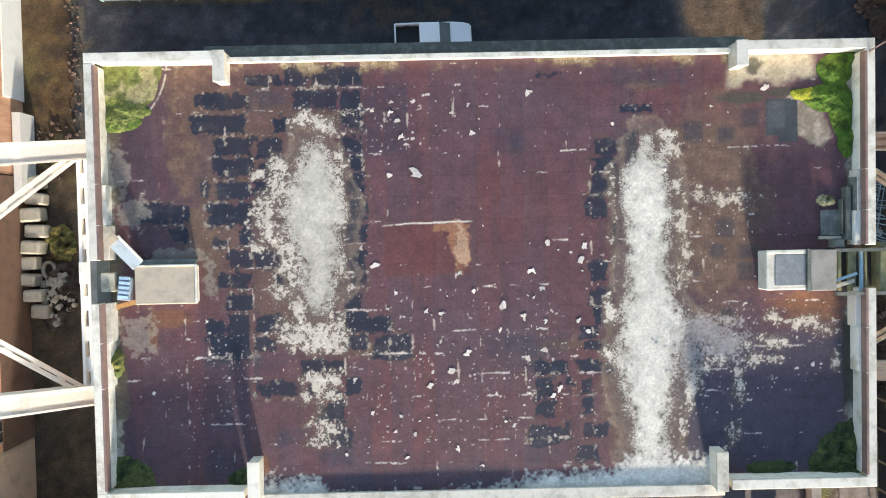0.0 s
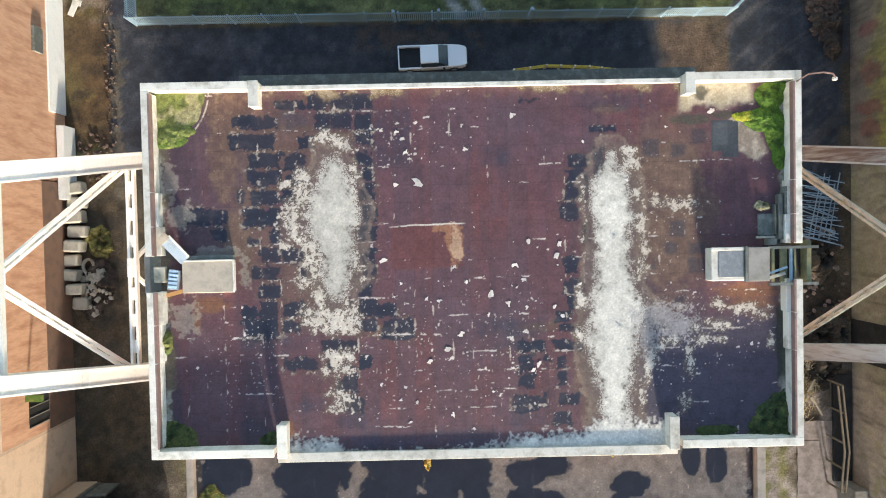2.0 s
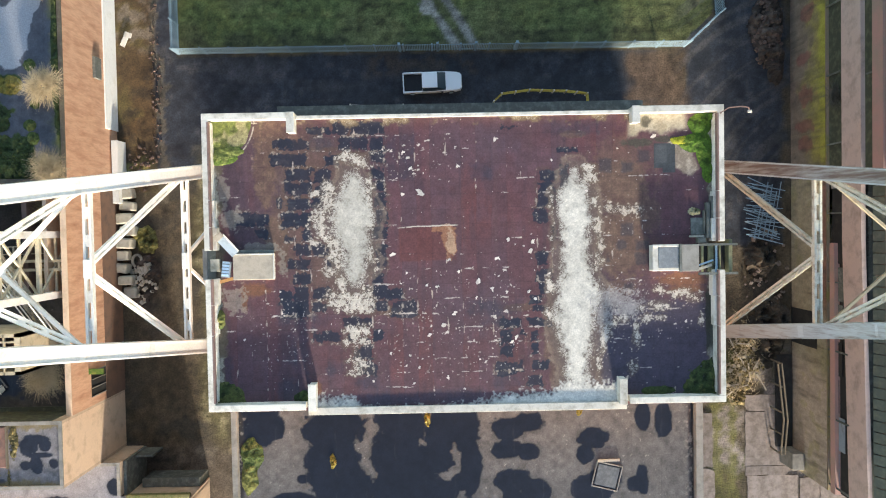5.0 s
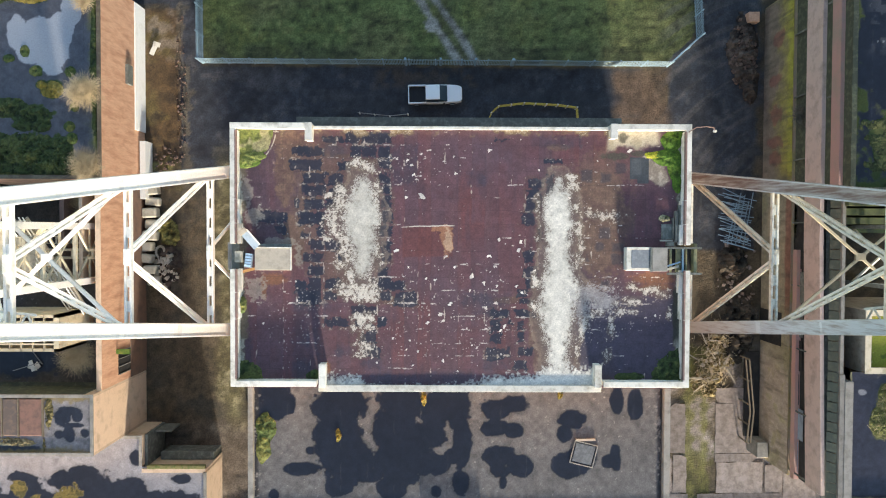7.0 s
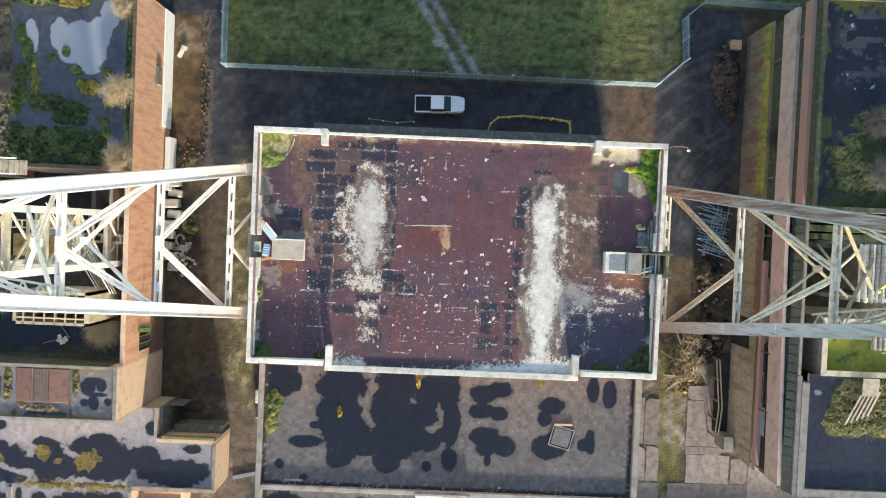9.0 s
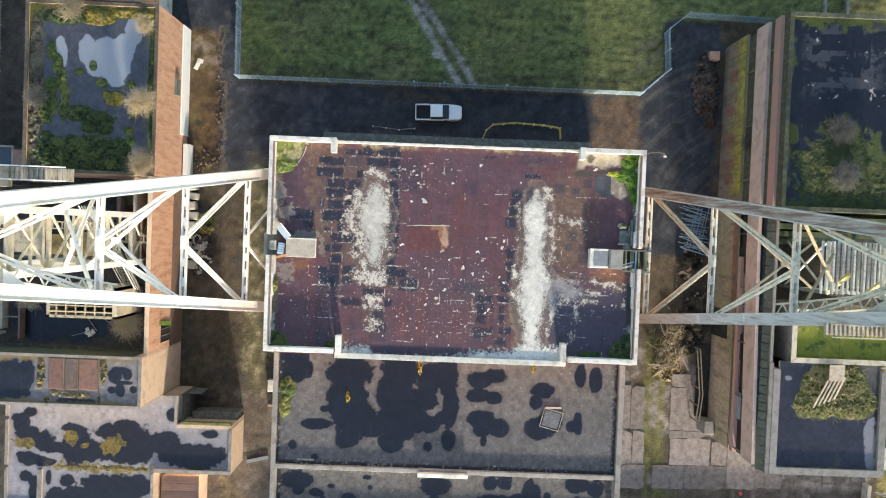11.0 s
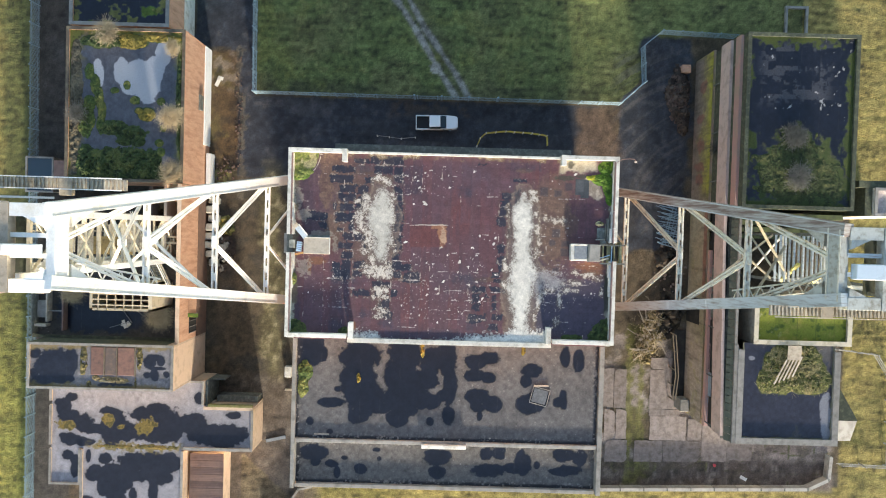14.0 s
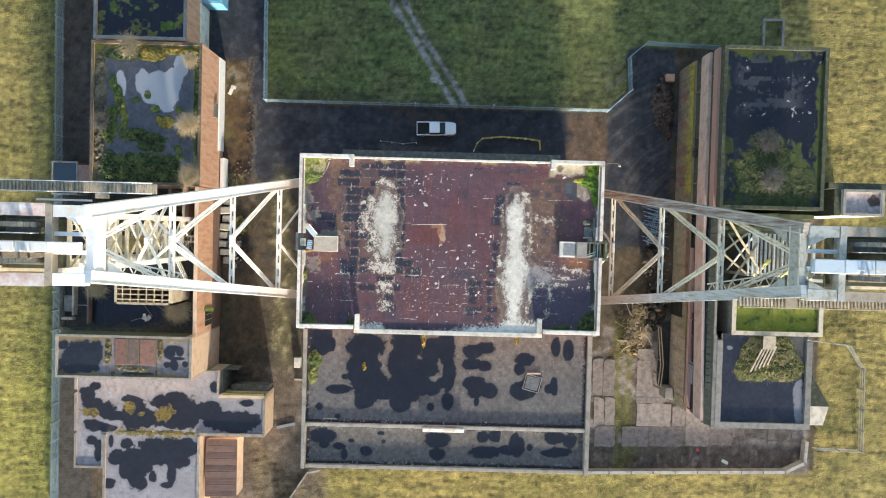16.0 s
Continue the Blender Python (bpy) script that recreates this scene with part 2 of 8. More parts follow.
def sheet(name, xs, ys, z, fn, mat, relief=None, kind="structure"):
    """A fine sheet at height z whose colours come from fn(x, y) -> Paint."""
    gx, gy = np.meshgrid(xs, ys)
    pt = fn(gx, gy)
    gz = np.full(gx.shape, z) + (relief(gx, gy, pt) if relief else 0)
    nx, ny = len(xs), len(ys)
    co = np.stack([gx, gy, gz], -1).reshape(-1, 3).astype(np.float32)
    i = (np.arange(ny - 1)[:, None] * nx + np.arange(nx - 1)[None]).reshape(-1)
    quads = np.stack([i, i + 1, i + 1 + nx, i + nx], -1).astype(np.int32)
    me = bpy.data.meshes.new(name)
    me.vertices.add(len(co))
    me.vertices.foreach_set("co", co.reshape(-1))
    me.loops.add(quads.size)
    me.loops.foreach_set("vertex_index", quads.reshape(-1))
    me.polygons.add(len(quads))
    me.polygons.foreach_set("loop_start", np.arange(len(quads), dtype=np.int32) * 4)
    me.update()
    me.validate()
    ca = me.attributes.new("tint", "FLOAT_COLOR", "POINT")
    ca.data.foreach_set("color", np.concatenate([pt.c.reshape(-1, 3), np.ones((len(co), 1))], 1).astype(np.float32).reshape(-1))
    ra = me.attributes.new("gloss", "FLOAT", "POINT")
    ra.data.foreach_set("value", pt.r.reshape(-1).astype(np.float32))
    if pt.s.any():
        me.attributes.new("fleck", "FLOAT", "POINT").data.foreach_set("value", pt.s.reshape(-1).astype(np.float32))
    me.materials.append(mat)
    return tagged(new(name, me), kind=kind)


# ---- ground: one sheet, fine near the works and coarse out to the horizon ----
def axis(lo, hi, step, far):
    core = np.arange(lo, hi + step / 2, step)
    out = step * 1.35 ** np.arange(1, 40)
    out = np.cumsum(out)
    out = out[out < far]
    return np.concatenate([lo - out[::-1], core, hi + out])


TRACK_A = [(4.0, 16.6), (2.2, 19.6), (-2.0, 25.4), (-4.6, 30), (-13.4, 48)]
TRACK_B = [(2.3, 16.6), (-0.1, 20.3), (-3.0, 25.0), (-6.4, 30.1), (-15.4, 48)]


def ground_paint(x, y):
    n1, n2, n3 = fbm(x, y, 9, 5, 3), fbm(x, y, 2.2, 4, 11), fbm(x, y, 0.8, 3, 23)
    streak = fbm(x * 0.25, y * 2.2, 3, 4, 31)
    p = Paint(x.shape, (0.30, 0.238, 0.075), 0.95)
    p.coat(smooth(-0.1, 0.9, n1 + 0.5 * streak) * 0.8, (0.215, 0.185, 0.052))
    p.coat(smooth(0.1, 0.9, 0.6 * n2 + 0.6 * streak) * 0.45, (0.32, 0.265, 0.09))
    p.coat(smooth(0.1, 0.7, fbm(x * 0.5, y * 1.6, 0.7, 3, 77)) * 0.5, (0.15, 0.14, 0.035))
    p.coat(smooth(0.35, 0.9, fbm(x, y, 5, 4, 71)) * 0.4, (0.11, 0.12, 0.03))
    # shade along the west fence, painted into the grass
    p.coat((x < -50) * smooth(-55.6, -54.2, x + 0.5 * n2) * 0.8, (0.078, 0.09, 0.028))
    p.coat((x < -50) * smooth(-58, -56, x) * 0.3, (0.14, 0.135, 0.04))
    p.coat((x < -50) * smooth(2, -30, y) * 0.5, (0.36, 0.32, 0.062))
    # the green north of the works, inside the fence
    green = smooth(-0.3, 0.3, y - 16.6 + 0.5 * n2) * (np.abs(x) < 46)
    p.coat(green * (y > 16), (0.136, 0.166, 0.052))
    p.coat(green * smooth(0.0, 0.7, n2 + 0.5 * n1) * 0.8, (0.19, 0.20, 0.055))
    p.coat(green * smooth(0.3, 0.9, n3 + 0.5 * n2) * 0.6, (0.065, 0.09, 0.03))
    p.coat(green * smooth(2.6, 0.3, y - 16.6 + n2) * 0.7, (0.07, 0.065, 0.035))
    p.coat(green * (y > 16) * smooth(-0.1, 0.7, fbm(x, y, 6, 4, 97)) * 0.6, (0.165, 0.155, 0.065))
    p.coat(green * (y > 16) * smooth(0.2, 0.8, fbm(x, y, 4, 4, 99)) * 0.5, (0.075, 0.088, 0.030))
    p.coat(green * (y > 16) * smooth(2.4, 0.6, line(x, y, 3.2, 16.6, -14.4, 48) + n2) * 0.45, (0.12, 0.11, 0.055))
    p.coat(green * smooth(4, 24, x + 4 * n1) * (y > 16) * 0.5, (0.19, 0.19, 0.06))
    p.coat(green * (y > 16) * smooth(0.45, 0.8, fbm(x, y, 1.1, 4, 117)) * 0.5, (0.22, 0.215, 0.075))
    # the wheel track across the green
    for pts in (TRACK_A, TRACK_B):
        for (x0, y0), (x1, y1) in zip(pts, pts[1:]):
            p.coat(smooth(0.75, 0.25, line(x, y, x0, y0, x1, y1) + 0.22 * n2) * 0.4, (0.19, 0.175, 0.12))
            p.coat(smooth(0.5, 0.24, line(x, y, x0, y0, x1, y1) + 0.18 * n2), (0.31, 0.285, 0.25))
    p.coat(smooth(0.0, 0.3, blobs(x, y, [(-0.4, 20.6, 0.75, 0.75)]) + 0.4 * n3), (0.40, 0.37, 0.32))
    # yards inside the fences
    yard = np.maximum(box(x, y, -51, 32, -60, 16.5, 0.25), box(x, y, -51, -23.3, -60, 90, 0.3))
    yard = np.maximum(yard, np.maximum(box(x, y, 22, 40, 7, 25.4, 0.3) * (x - 22.6 > (y - 16.3) * 0.9 - 0.0), box(x, y, 20, 53, -32.6, 8, 0.25)))
    yard *= smooth(-0.2, 0.2, y + 32.6 + 0.02 * (18 - x)) + (x < -16)
    yard = np.clip(yard * (1 - ((x < -14.8) & (y < -33 - (x + 20) * 0.9) & (x > -24))), 0, 1)
    p.coat(yard, (0.10, 0.075, 0.045), 0.9)
    p.coat(yard * smooth(-0.1, 0.6, n2 + 0.6 * n1), (0.055, 0.045, 0.032), 0.85)
    # tarmac road north of the hall and the lane along the west fence
    tar = np.maximum(box(x, y, -26.2, 20.5, 6, 16.2, 0.5), np.maximum(box(x, y, -26.4, -23.4, 6, 90, 0.5), box(x, y, -31, -23.4, 22.3, 90, 0.4)))
    tar = np.maximum(tar, box(x, y, 22.5, 32, -2, 25.2, 1.5) * 0.9 * smooth(-0.9, 0.6, x - 22.9 - np.clip(y - 16.4, 0, 2.7) + 0.4 * n2))
    tar = smooth(0.35, 0.65, tar + 0.28 * n2)
    p.coat(tar, (0.029, 0.033, 0.043), 0.75)
    p.coat(tar * smooth(0.2, 0.9, n1 + 0.5 * n3) * 0.6, (0.041, 0.042, 0.050), 0.8)
    p.coat(tar * smooth(0.5, 0.9, n3 + 0.4 * fbm(x, y, 0.5, 3, 41)) * 0.2, (0.13, 0.11, 0.085))
    p.coat(tar * smooth(0.25, 0.6, fbm(x * 0.3, y, 2.6, 4, 47)) * 0.7, (0.022, 0.022, 0.026), 0.4)
    brown = box(x, y, 17.5, 23, 4, 16.2, 1.6)
    p.coat(smooth(0.3, 0.8, brown + 0.3 * n2) * 0.9, (0.13, 0.085, 0.055), 0.9)
    # muddy verge below the west wall, mossy strip in the west yard
    verge = box(x, y, -29.5, -25.4, 4, 21.8, 0.4)
    p.coat(smooth(0.4, 0.7, verge + 0.25 * n2) * 0.95, (0.095, 0.056, 0.022), 0.75)
    p.coat(verge * smooth(0.3, 0.9, n2) * 0.7, (0.125, 0.095, 0.03))
    p.coat(verge * smooth(16.0, 19.0, y + 1.5 * n2) * smooth(-0.2, 0.5, n3) * 0.8, (0.17, 0.13, 0.095))
    p.coat(verge * smooth(9.0, 6.5, y + 1.5 * n2) * smooth(-0.1, 0.6, n3) * 0.8, (0.15, 0.145, 0.05))
    p.coat(verge * smooth(0.2, 0.5, fbm(x, y, 1.6, 4, 107)) * smooth(17, 14, y) * 0.7, (0.045, 0.03, 0.016), 0.5)
    # curved wheel marks in the east yard, worn pale streaks on the road
    arc = np.hypot(x - 36.0, y - 2.0) + 0.25 * n1
    p.coat(box(x, y, 22.5, 31.5, 1, 23, 1.2) * smooth(0.1, 0.5, fbm(arc, 0.15 * np.arctan2(y - 2.0, x - 36.0), 0.5, 2, 109)) * 0.55, (0.085, 0.075, 0.070), 0.7)
    p.coat(tar * box(x, y, -22, 20, 8, 15.6, 1) * smooth(0.25, 0.7, fbm(x * 0.22, y * 1.5, 1.8, 4, 113)) * 0.5, (0.065, 0.062, 0.066), 0.6)
    p.coat(tar * box(x, y, -6, 6, 14.2, 16.4, 0.7) * smooth(0.0, 0.5, n3 + 0.5 * n2) * 0.7, (0.06, 0.042, 0.03), 0.85)
    p.coat(smooth(0.5, 0.1, np.abs(x + 25.2 + 0.5 * n2 - 0.5 * smooth(20, 12, y)) + 0.6 * n3) * (y > 3) * (y < 22.5) * 0.7, (0.15, 0.125, 0.085))
    # mossy gravel strip, its colour raised for the sunlight falling on it
    moss = smooth(1.9, 0.5, np.abs(x + 20.6 + 0.03 * (y + 5)) + 0.7 * n2) * smooth(-23, -18, y) * smooth(9, 5, y)
    p.coat(moss * 0.85, (0.165, 0.14, 0.065))
    p.coat(moss * smooth(0.1, 0.6, n3), (0.27, 0.23, 0.13))
    p.coat(box(x, y, -29, -14, -50, -19.5, 1.0) * 0.8, (0.13, 0.10, 0.075))
    p.coat(box(x, y, -29, -14, -50, -19.5, 1.0) * smooth(0.2, 0.8, n2) * 0.7, (0.20, 0.16, 0.12))
    # broken concrete slabs of the south-east yard
    se = box(x, y, 18.5, 52, -32.4, -11.5, 0.6)
    slab = se * smooth(-0.6, -0.2, n1 + 0.6 * n2)
    wx, wy = x + 0.5 * fbm(x, y, 4, 2, 51), y + 0.5 * fbm(x, y, 4, 2, 57)
    ci, cj = np.floor(wx / 3.1), np.floor((wy + 1.4) / 2.6)
    tone = cells(ci, cj, 5)
    p.coat(slab * 0.9, (0.21, 0.17, 0.145), 0.85)
    p.coat(slab * (tone > 0.5) * 0.8, (0.26, 0.215, 0.19))
    p.coat(slab * (tone < 0.22) * 0.8, (0.17, 0.135, 0.115))
    ex, ey = np.abs((wx / 3.1) % 1 - 0.5), np.abs(((wy + 1.4) / 2.6) % 1 - 0.5)
    p.coat(slab * np.maximum(smooth(0.46, 0.495, ex), smooth(0.455, 0.495, ey)) * smooth(-0.5, 0.3, n3), (0.08, 0.085, 0.03))
    p.coat(se * smooth(0.4, 0.8, fbm(x, y, 1.7, 4, 61)) * 0.7, (0.10, 0.08, 0.055))
    p.coat(se * smooth(0.75, 0.2, np.minimum(np.abs(x - 25.56), np.abs(x - 27.09)) + 0.5 * n3 + 0.3 * n2) * 0.85, (0.16, 0.15, 0.04))
    p.coat(se * smooth(0.8, 0.2, np.abs(y - -29.57) + 0.5 * n3 + 0.5 * n2) * (x < 36) * 0.8, (0.15, 0.145, 0.045))
    p.coat(box(x, y, 20, 52, -32.4, -28.8, 0.5) * smooth(-0.6, 0.1, n2 + 0.4 * fbm(x * 2.5, y * 0.4, 1.0, 3, 93)) * 0.85, (0.082, 0.060, 0.047))
    # west lane between works and field
    p.coat(box(x, y, -51.3, -46, -60, 90, 0.3) * 0.9, (0.055, 0.05, 0.045))
    p.coat(box(x, y, -46.5, -29, -14, 4.5, 0.5) * 0.8, (0.045, 0.042, 0.036))
    grass = smooth(0.9, 0.95, p.r)
    p.s = 0.16 * grass * smooth(-0.2, 0.6, n2) + 0.10 * tar * smooth(0.0, 0.7, n2 + n1)
    p.s = np.maximum(p.s, (0.22 + 0.2 * n2) * smooth(1.3, 0.2, np.abs(x + 25.2 + 0.5 * n2 - 0.5 * smooth(20, 12, y))) * smooth(2, 6, y) * smooth(23, 21, y))
    p.s = np.maximum(p.s, 0.26 * tar * smooth(13.2, 15.5, y + n2) * (y < 16.5))
    p.s = np.maximum(p.s, 0.30 * verge * smooth(0.0, 0.6, n2))
    p.s = np.maximum(p.s, 0.30 * moss)
    p.s = np.maximum(p.s, 0.30 * green * smooth(19.2, 17.0, y + 0.6 * n2) * (y > 16.5) * (x > -22))
    p.s = np.maximum(p.s, 0.22 * box(x, y, 22, 33, -12, 24, 2) * smooth(0.0, 0.7, n2))
    p.s = np.maximum(p.s, 0.26 * box(x, y, 18.5, 24, -30, -8, 1) * smooth(0.1, 0.7, n2))
    p.vary(0.34 * n3 * (1 - 0.55 * grass) + 0.24 * n2 * (1 - 0.75 * grass) + (0.25 + 0.15 * grass) * fbm(x, y, 0.45, 2, 83) + 0.34 * grass * fbm(x * 0.4 + 0.2 * y, y * 2.0, 0.9, 3, 87))
    return p


def ground_relief(x, y, p):
    near = (np.abs(x) < 66) & (np.abs(y) < 48)
    tuft = smooth(0.88, 0.95, p.r)
    return near * (0.03 * fbm(x, y, 1.3, 3, 5) - 0.03 + tuft * 0.035 * fbm(x * 0.6, y * 1.4, 0.6, 2, 91)) - 0.02


sheet("ground", axis(-60, 66, 0.22, 2600), axis(-42, 40, 0.22, 2600), 0, ground_paint, M_GROUND, ground_relief)

# ---- the winding hall ----
XW, XE, YN, YS, TOP, ROOF = -14.45, 18.13, 7.58, -11.1, 20.73, 19.80
MIDTOP = 20.15


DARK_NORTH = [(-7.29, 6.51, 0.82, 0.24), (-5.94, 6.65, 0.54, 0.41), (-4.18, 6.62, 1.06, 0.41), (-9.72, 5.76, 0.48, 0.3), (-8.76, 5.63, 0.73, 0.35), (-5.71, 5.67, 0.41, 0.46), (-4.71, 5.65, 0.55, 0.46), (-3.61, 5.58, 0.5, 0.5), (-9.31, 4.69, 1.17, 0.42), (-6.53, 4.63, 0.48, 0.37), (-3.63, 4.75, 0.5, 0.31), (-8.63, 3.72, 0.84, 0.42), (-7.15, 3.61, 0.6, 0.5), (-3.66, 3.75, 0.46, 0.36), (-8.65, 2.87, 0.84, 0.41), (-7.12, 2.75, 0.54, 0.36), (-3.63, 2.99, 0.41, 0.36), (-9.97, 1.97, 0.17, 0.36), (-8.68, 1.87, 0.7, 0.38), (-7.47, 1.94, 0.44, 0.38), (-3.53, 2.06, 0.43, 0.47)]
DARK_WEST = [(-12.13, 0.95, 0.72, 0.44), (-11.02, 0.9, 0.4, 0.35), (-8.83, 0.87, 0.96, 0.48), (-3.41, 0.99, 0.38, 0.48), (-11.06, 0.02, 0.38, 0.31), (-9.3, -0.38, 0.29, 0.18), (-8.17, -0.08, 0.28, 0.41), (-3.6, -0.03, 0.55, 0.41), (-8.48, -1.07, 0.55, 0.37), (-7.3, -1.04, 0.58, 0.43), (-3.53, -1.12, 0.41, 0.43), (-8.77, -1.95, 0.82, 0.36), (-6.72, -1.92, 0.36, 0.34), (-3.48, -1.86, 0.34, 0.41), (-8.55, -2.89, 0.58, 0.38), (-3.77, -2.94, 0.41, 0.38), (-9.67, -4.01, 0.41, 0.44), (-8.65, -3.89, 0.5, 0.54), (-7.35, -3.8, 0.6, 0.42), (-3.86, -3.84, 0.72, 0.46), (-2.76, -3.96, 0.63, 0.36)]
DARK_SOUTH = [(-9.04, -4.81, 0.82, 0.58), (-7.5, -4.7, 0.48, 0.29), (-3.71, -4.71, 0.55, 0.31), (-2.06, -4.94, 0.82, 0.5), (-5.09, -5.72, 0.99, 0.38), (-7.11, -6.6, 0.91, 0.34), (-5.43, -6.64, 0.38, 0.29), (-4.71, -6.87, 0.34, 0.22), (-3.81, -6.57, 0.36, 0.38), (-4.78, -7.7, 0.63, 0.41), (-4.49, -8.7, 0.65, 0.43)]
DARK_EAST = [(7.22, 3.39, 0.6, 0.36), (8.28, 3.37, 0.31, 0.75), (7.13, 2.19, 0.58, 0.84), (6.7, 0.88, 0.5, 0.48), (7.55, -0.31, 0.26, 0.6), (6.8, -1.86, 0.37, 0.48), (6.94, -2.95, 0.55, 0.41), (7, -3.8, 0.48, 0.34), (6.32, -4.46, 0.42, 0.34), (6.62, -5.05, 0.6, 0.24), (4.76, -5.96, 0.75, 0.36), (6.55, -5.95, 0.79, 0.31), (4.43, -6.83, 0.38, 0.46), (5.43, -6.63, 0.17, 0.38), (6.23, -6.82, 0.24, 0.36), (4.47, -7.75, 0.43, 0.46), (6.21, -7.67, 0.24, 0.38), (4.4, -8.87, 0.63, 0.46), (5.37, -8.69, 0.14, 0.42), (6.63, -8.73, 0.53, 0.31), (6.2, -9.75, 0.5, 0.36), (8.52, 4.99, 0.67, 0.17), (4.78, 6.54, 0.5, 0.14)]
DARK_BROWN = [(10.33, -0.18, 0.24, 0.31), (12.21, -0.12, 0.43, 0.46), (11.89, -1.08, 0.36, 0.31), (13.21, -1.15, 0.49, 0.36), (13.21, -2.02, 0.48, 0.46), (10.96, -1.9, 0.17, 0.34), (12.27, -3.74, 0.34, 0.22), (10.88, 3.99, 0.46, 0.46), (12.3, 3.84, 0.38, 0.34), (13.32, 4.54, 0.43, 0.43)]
# the last two rows tint a strip by the south parapet as its shade
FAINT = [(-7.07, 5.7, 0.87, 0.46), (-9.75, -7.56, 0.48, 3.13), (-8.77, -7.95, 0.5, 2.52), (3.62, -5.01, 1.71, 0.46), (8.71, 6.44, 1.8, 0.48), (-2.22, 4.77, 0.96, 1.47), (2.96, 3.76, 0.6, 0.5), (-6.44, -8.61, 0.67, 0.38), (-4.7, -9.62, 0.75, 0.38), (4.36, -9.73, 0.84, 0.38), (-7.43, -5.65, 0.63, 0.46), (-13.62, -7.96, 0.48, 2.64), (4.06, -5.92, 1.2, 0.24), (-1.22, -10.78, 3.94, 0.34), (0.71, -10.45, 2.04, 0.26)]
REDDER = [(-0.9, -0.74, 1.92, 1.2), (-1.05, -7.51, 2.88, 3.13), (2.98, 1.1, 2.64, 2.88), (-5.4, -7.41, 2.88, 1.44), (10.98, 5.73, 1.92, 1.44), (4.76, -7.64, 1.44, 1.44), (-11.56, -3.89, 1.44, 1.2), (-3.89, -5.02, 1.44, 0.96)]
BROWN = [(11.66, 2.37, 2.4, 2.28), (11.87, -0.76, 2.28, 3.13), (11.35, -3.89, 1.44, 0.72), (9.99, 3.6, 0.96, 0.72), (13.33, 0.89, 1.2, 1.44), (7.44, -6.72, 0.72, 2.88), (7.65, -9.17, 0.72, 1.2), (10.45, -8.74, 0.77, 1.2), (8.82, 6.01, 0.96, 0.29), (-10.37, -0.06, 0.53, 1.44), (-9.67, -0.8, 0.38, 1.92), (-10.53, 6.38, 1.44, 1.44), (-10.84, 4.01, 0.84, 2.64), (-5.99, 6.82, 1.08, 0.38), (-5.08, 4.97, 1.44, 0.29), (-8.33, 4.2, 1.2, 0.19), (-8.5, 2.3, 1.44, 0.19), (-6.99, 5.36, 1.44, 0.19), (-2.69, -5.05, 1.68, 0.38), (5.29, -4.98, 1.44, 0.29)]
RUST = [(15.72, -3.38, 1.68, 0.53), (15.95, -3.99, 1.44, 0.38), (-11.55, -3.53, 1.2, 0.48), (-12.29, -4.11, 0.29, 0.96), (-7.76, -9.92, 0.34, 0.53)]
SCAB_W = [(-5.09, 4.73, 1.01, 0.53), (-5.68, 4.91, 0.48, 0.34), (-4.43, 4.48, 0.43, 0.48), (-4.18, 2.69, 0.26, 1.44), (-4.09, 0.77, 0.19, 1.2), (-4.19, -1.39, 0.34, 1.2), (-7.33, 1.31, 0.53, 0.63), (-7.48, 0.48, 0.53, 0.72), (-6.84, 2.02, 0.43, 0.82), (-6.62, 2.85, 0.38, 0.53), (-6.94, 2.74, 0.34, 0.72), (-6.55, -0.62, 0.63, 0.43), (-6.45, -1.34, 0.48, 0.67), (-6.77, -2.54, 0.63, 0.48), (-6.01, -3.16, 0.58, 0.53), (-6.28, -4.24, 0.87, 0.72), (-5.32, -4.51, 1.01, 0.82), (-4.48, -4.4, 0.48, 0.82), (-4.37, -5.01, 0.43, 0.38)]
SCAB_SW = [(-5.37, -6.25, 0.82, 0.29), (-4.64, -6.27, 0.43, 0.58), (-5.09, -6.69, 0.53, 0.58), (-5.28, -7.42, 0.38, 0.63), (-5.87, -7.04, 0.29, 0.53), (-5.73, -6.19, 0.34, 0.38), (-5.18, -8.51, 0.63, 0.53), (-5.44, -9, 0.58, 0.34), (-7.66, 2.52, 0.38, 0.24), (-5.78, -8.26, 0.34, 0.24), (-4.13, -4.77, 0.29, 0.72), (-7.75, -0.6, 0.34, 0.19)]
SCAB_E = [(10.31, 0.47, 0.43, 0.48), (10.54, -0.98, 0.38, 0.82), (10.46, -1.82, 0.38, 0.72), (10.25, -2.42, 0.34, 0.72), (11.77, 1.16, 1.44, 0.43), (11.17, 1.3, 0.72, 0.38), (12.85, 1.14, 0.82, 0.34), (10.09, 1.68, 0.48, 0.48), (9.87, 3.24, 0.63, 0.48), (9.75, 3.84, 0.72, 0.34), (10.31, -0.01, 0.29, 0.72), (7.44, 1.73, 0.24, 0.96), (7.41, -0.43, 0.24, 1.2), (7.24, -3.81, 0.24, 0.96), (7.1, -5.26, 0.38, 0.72)]
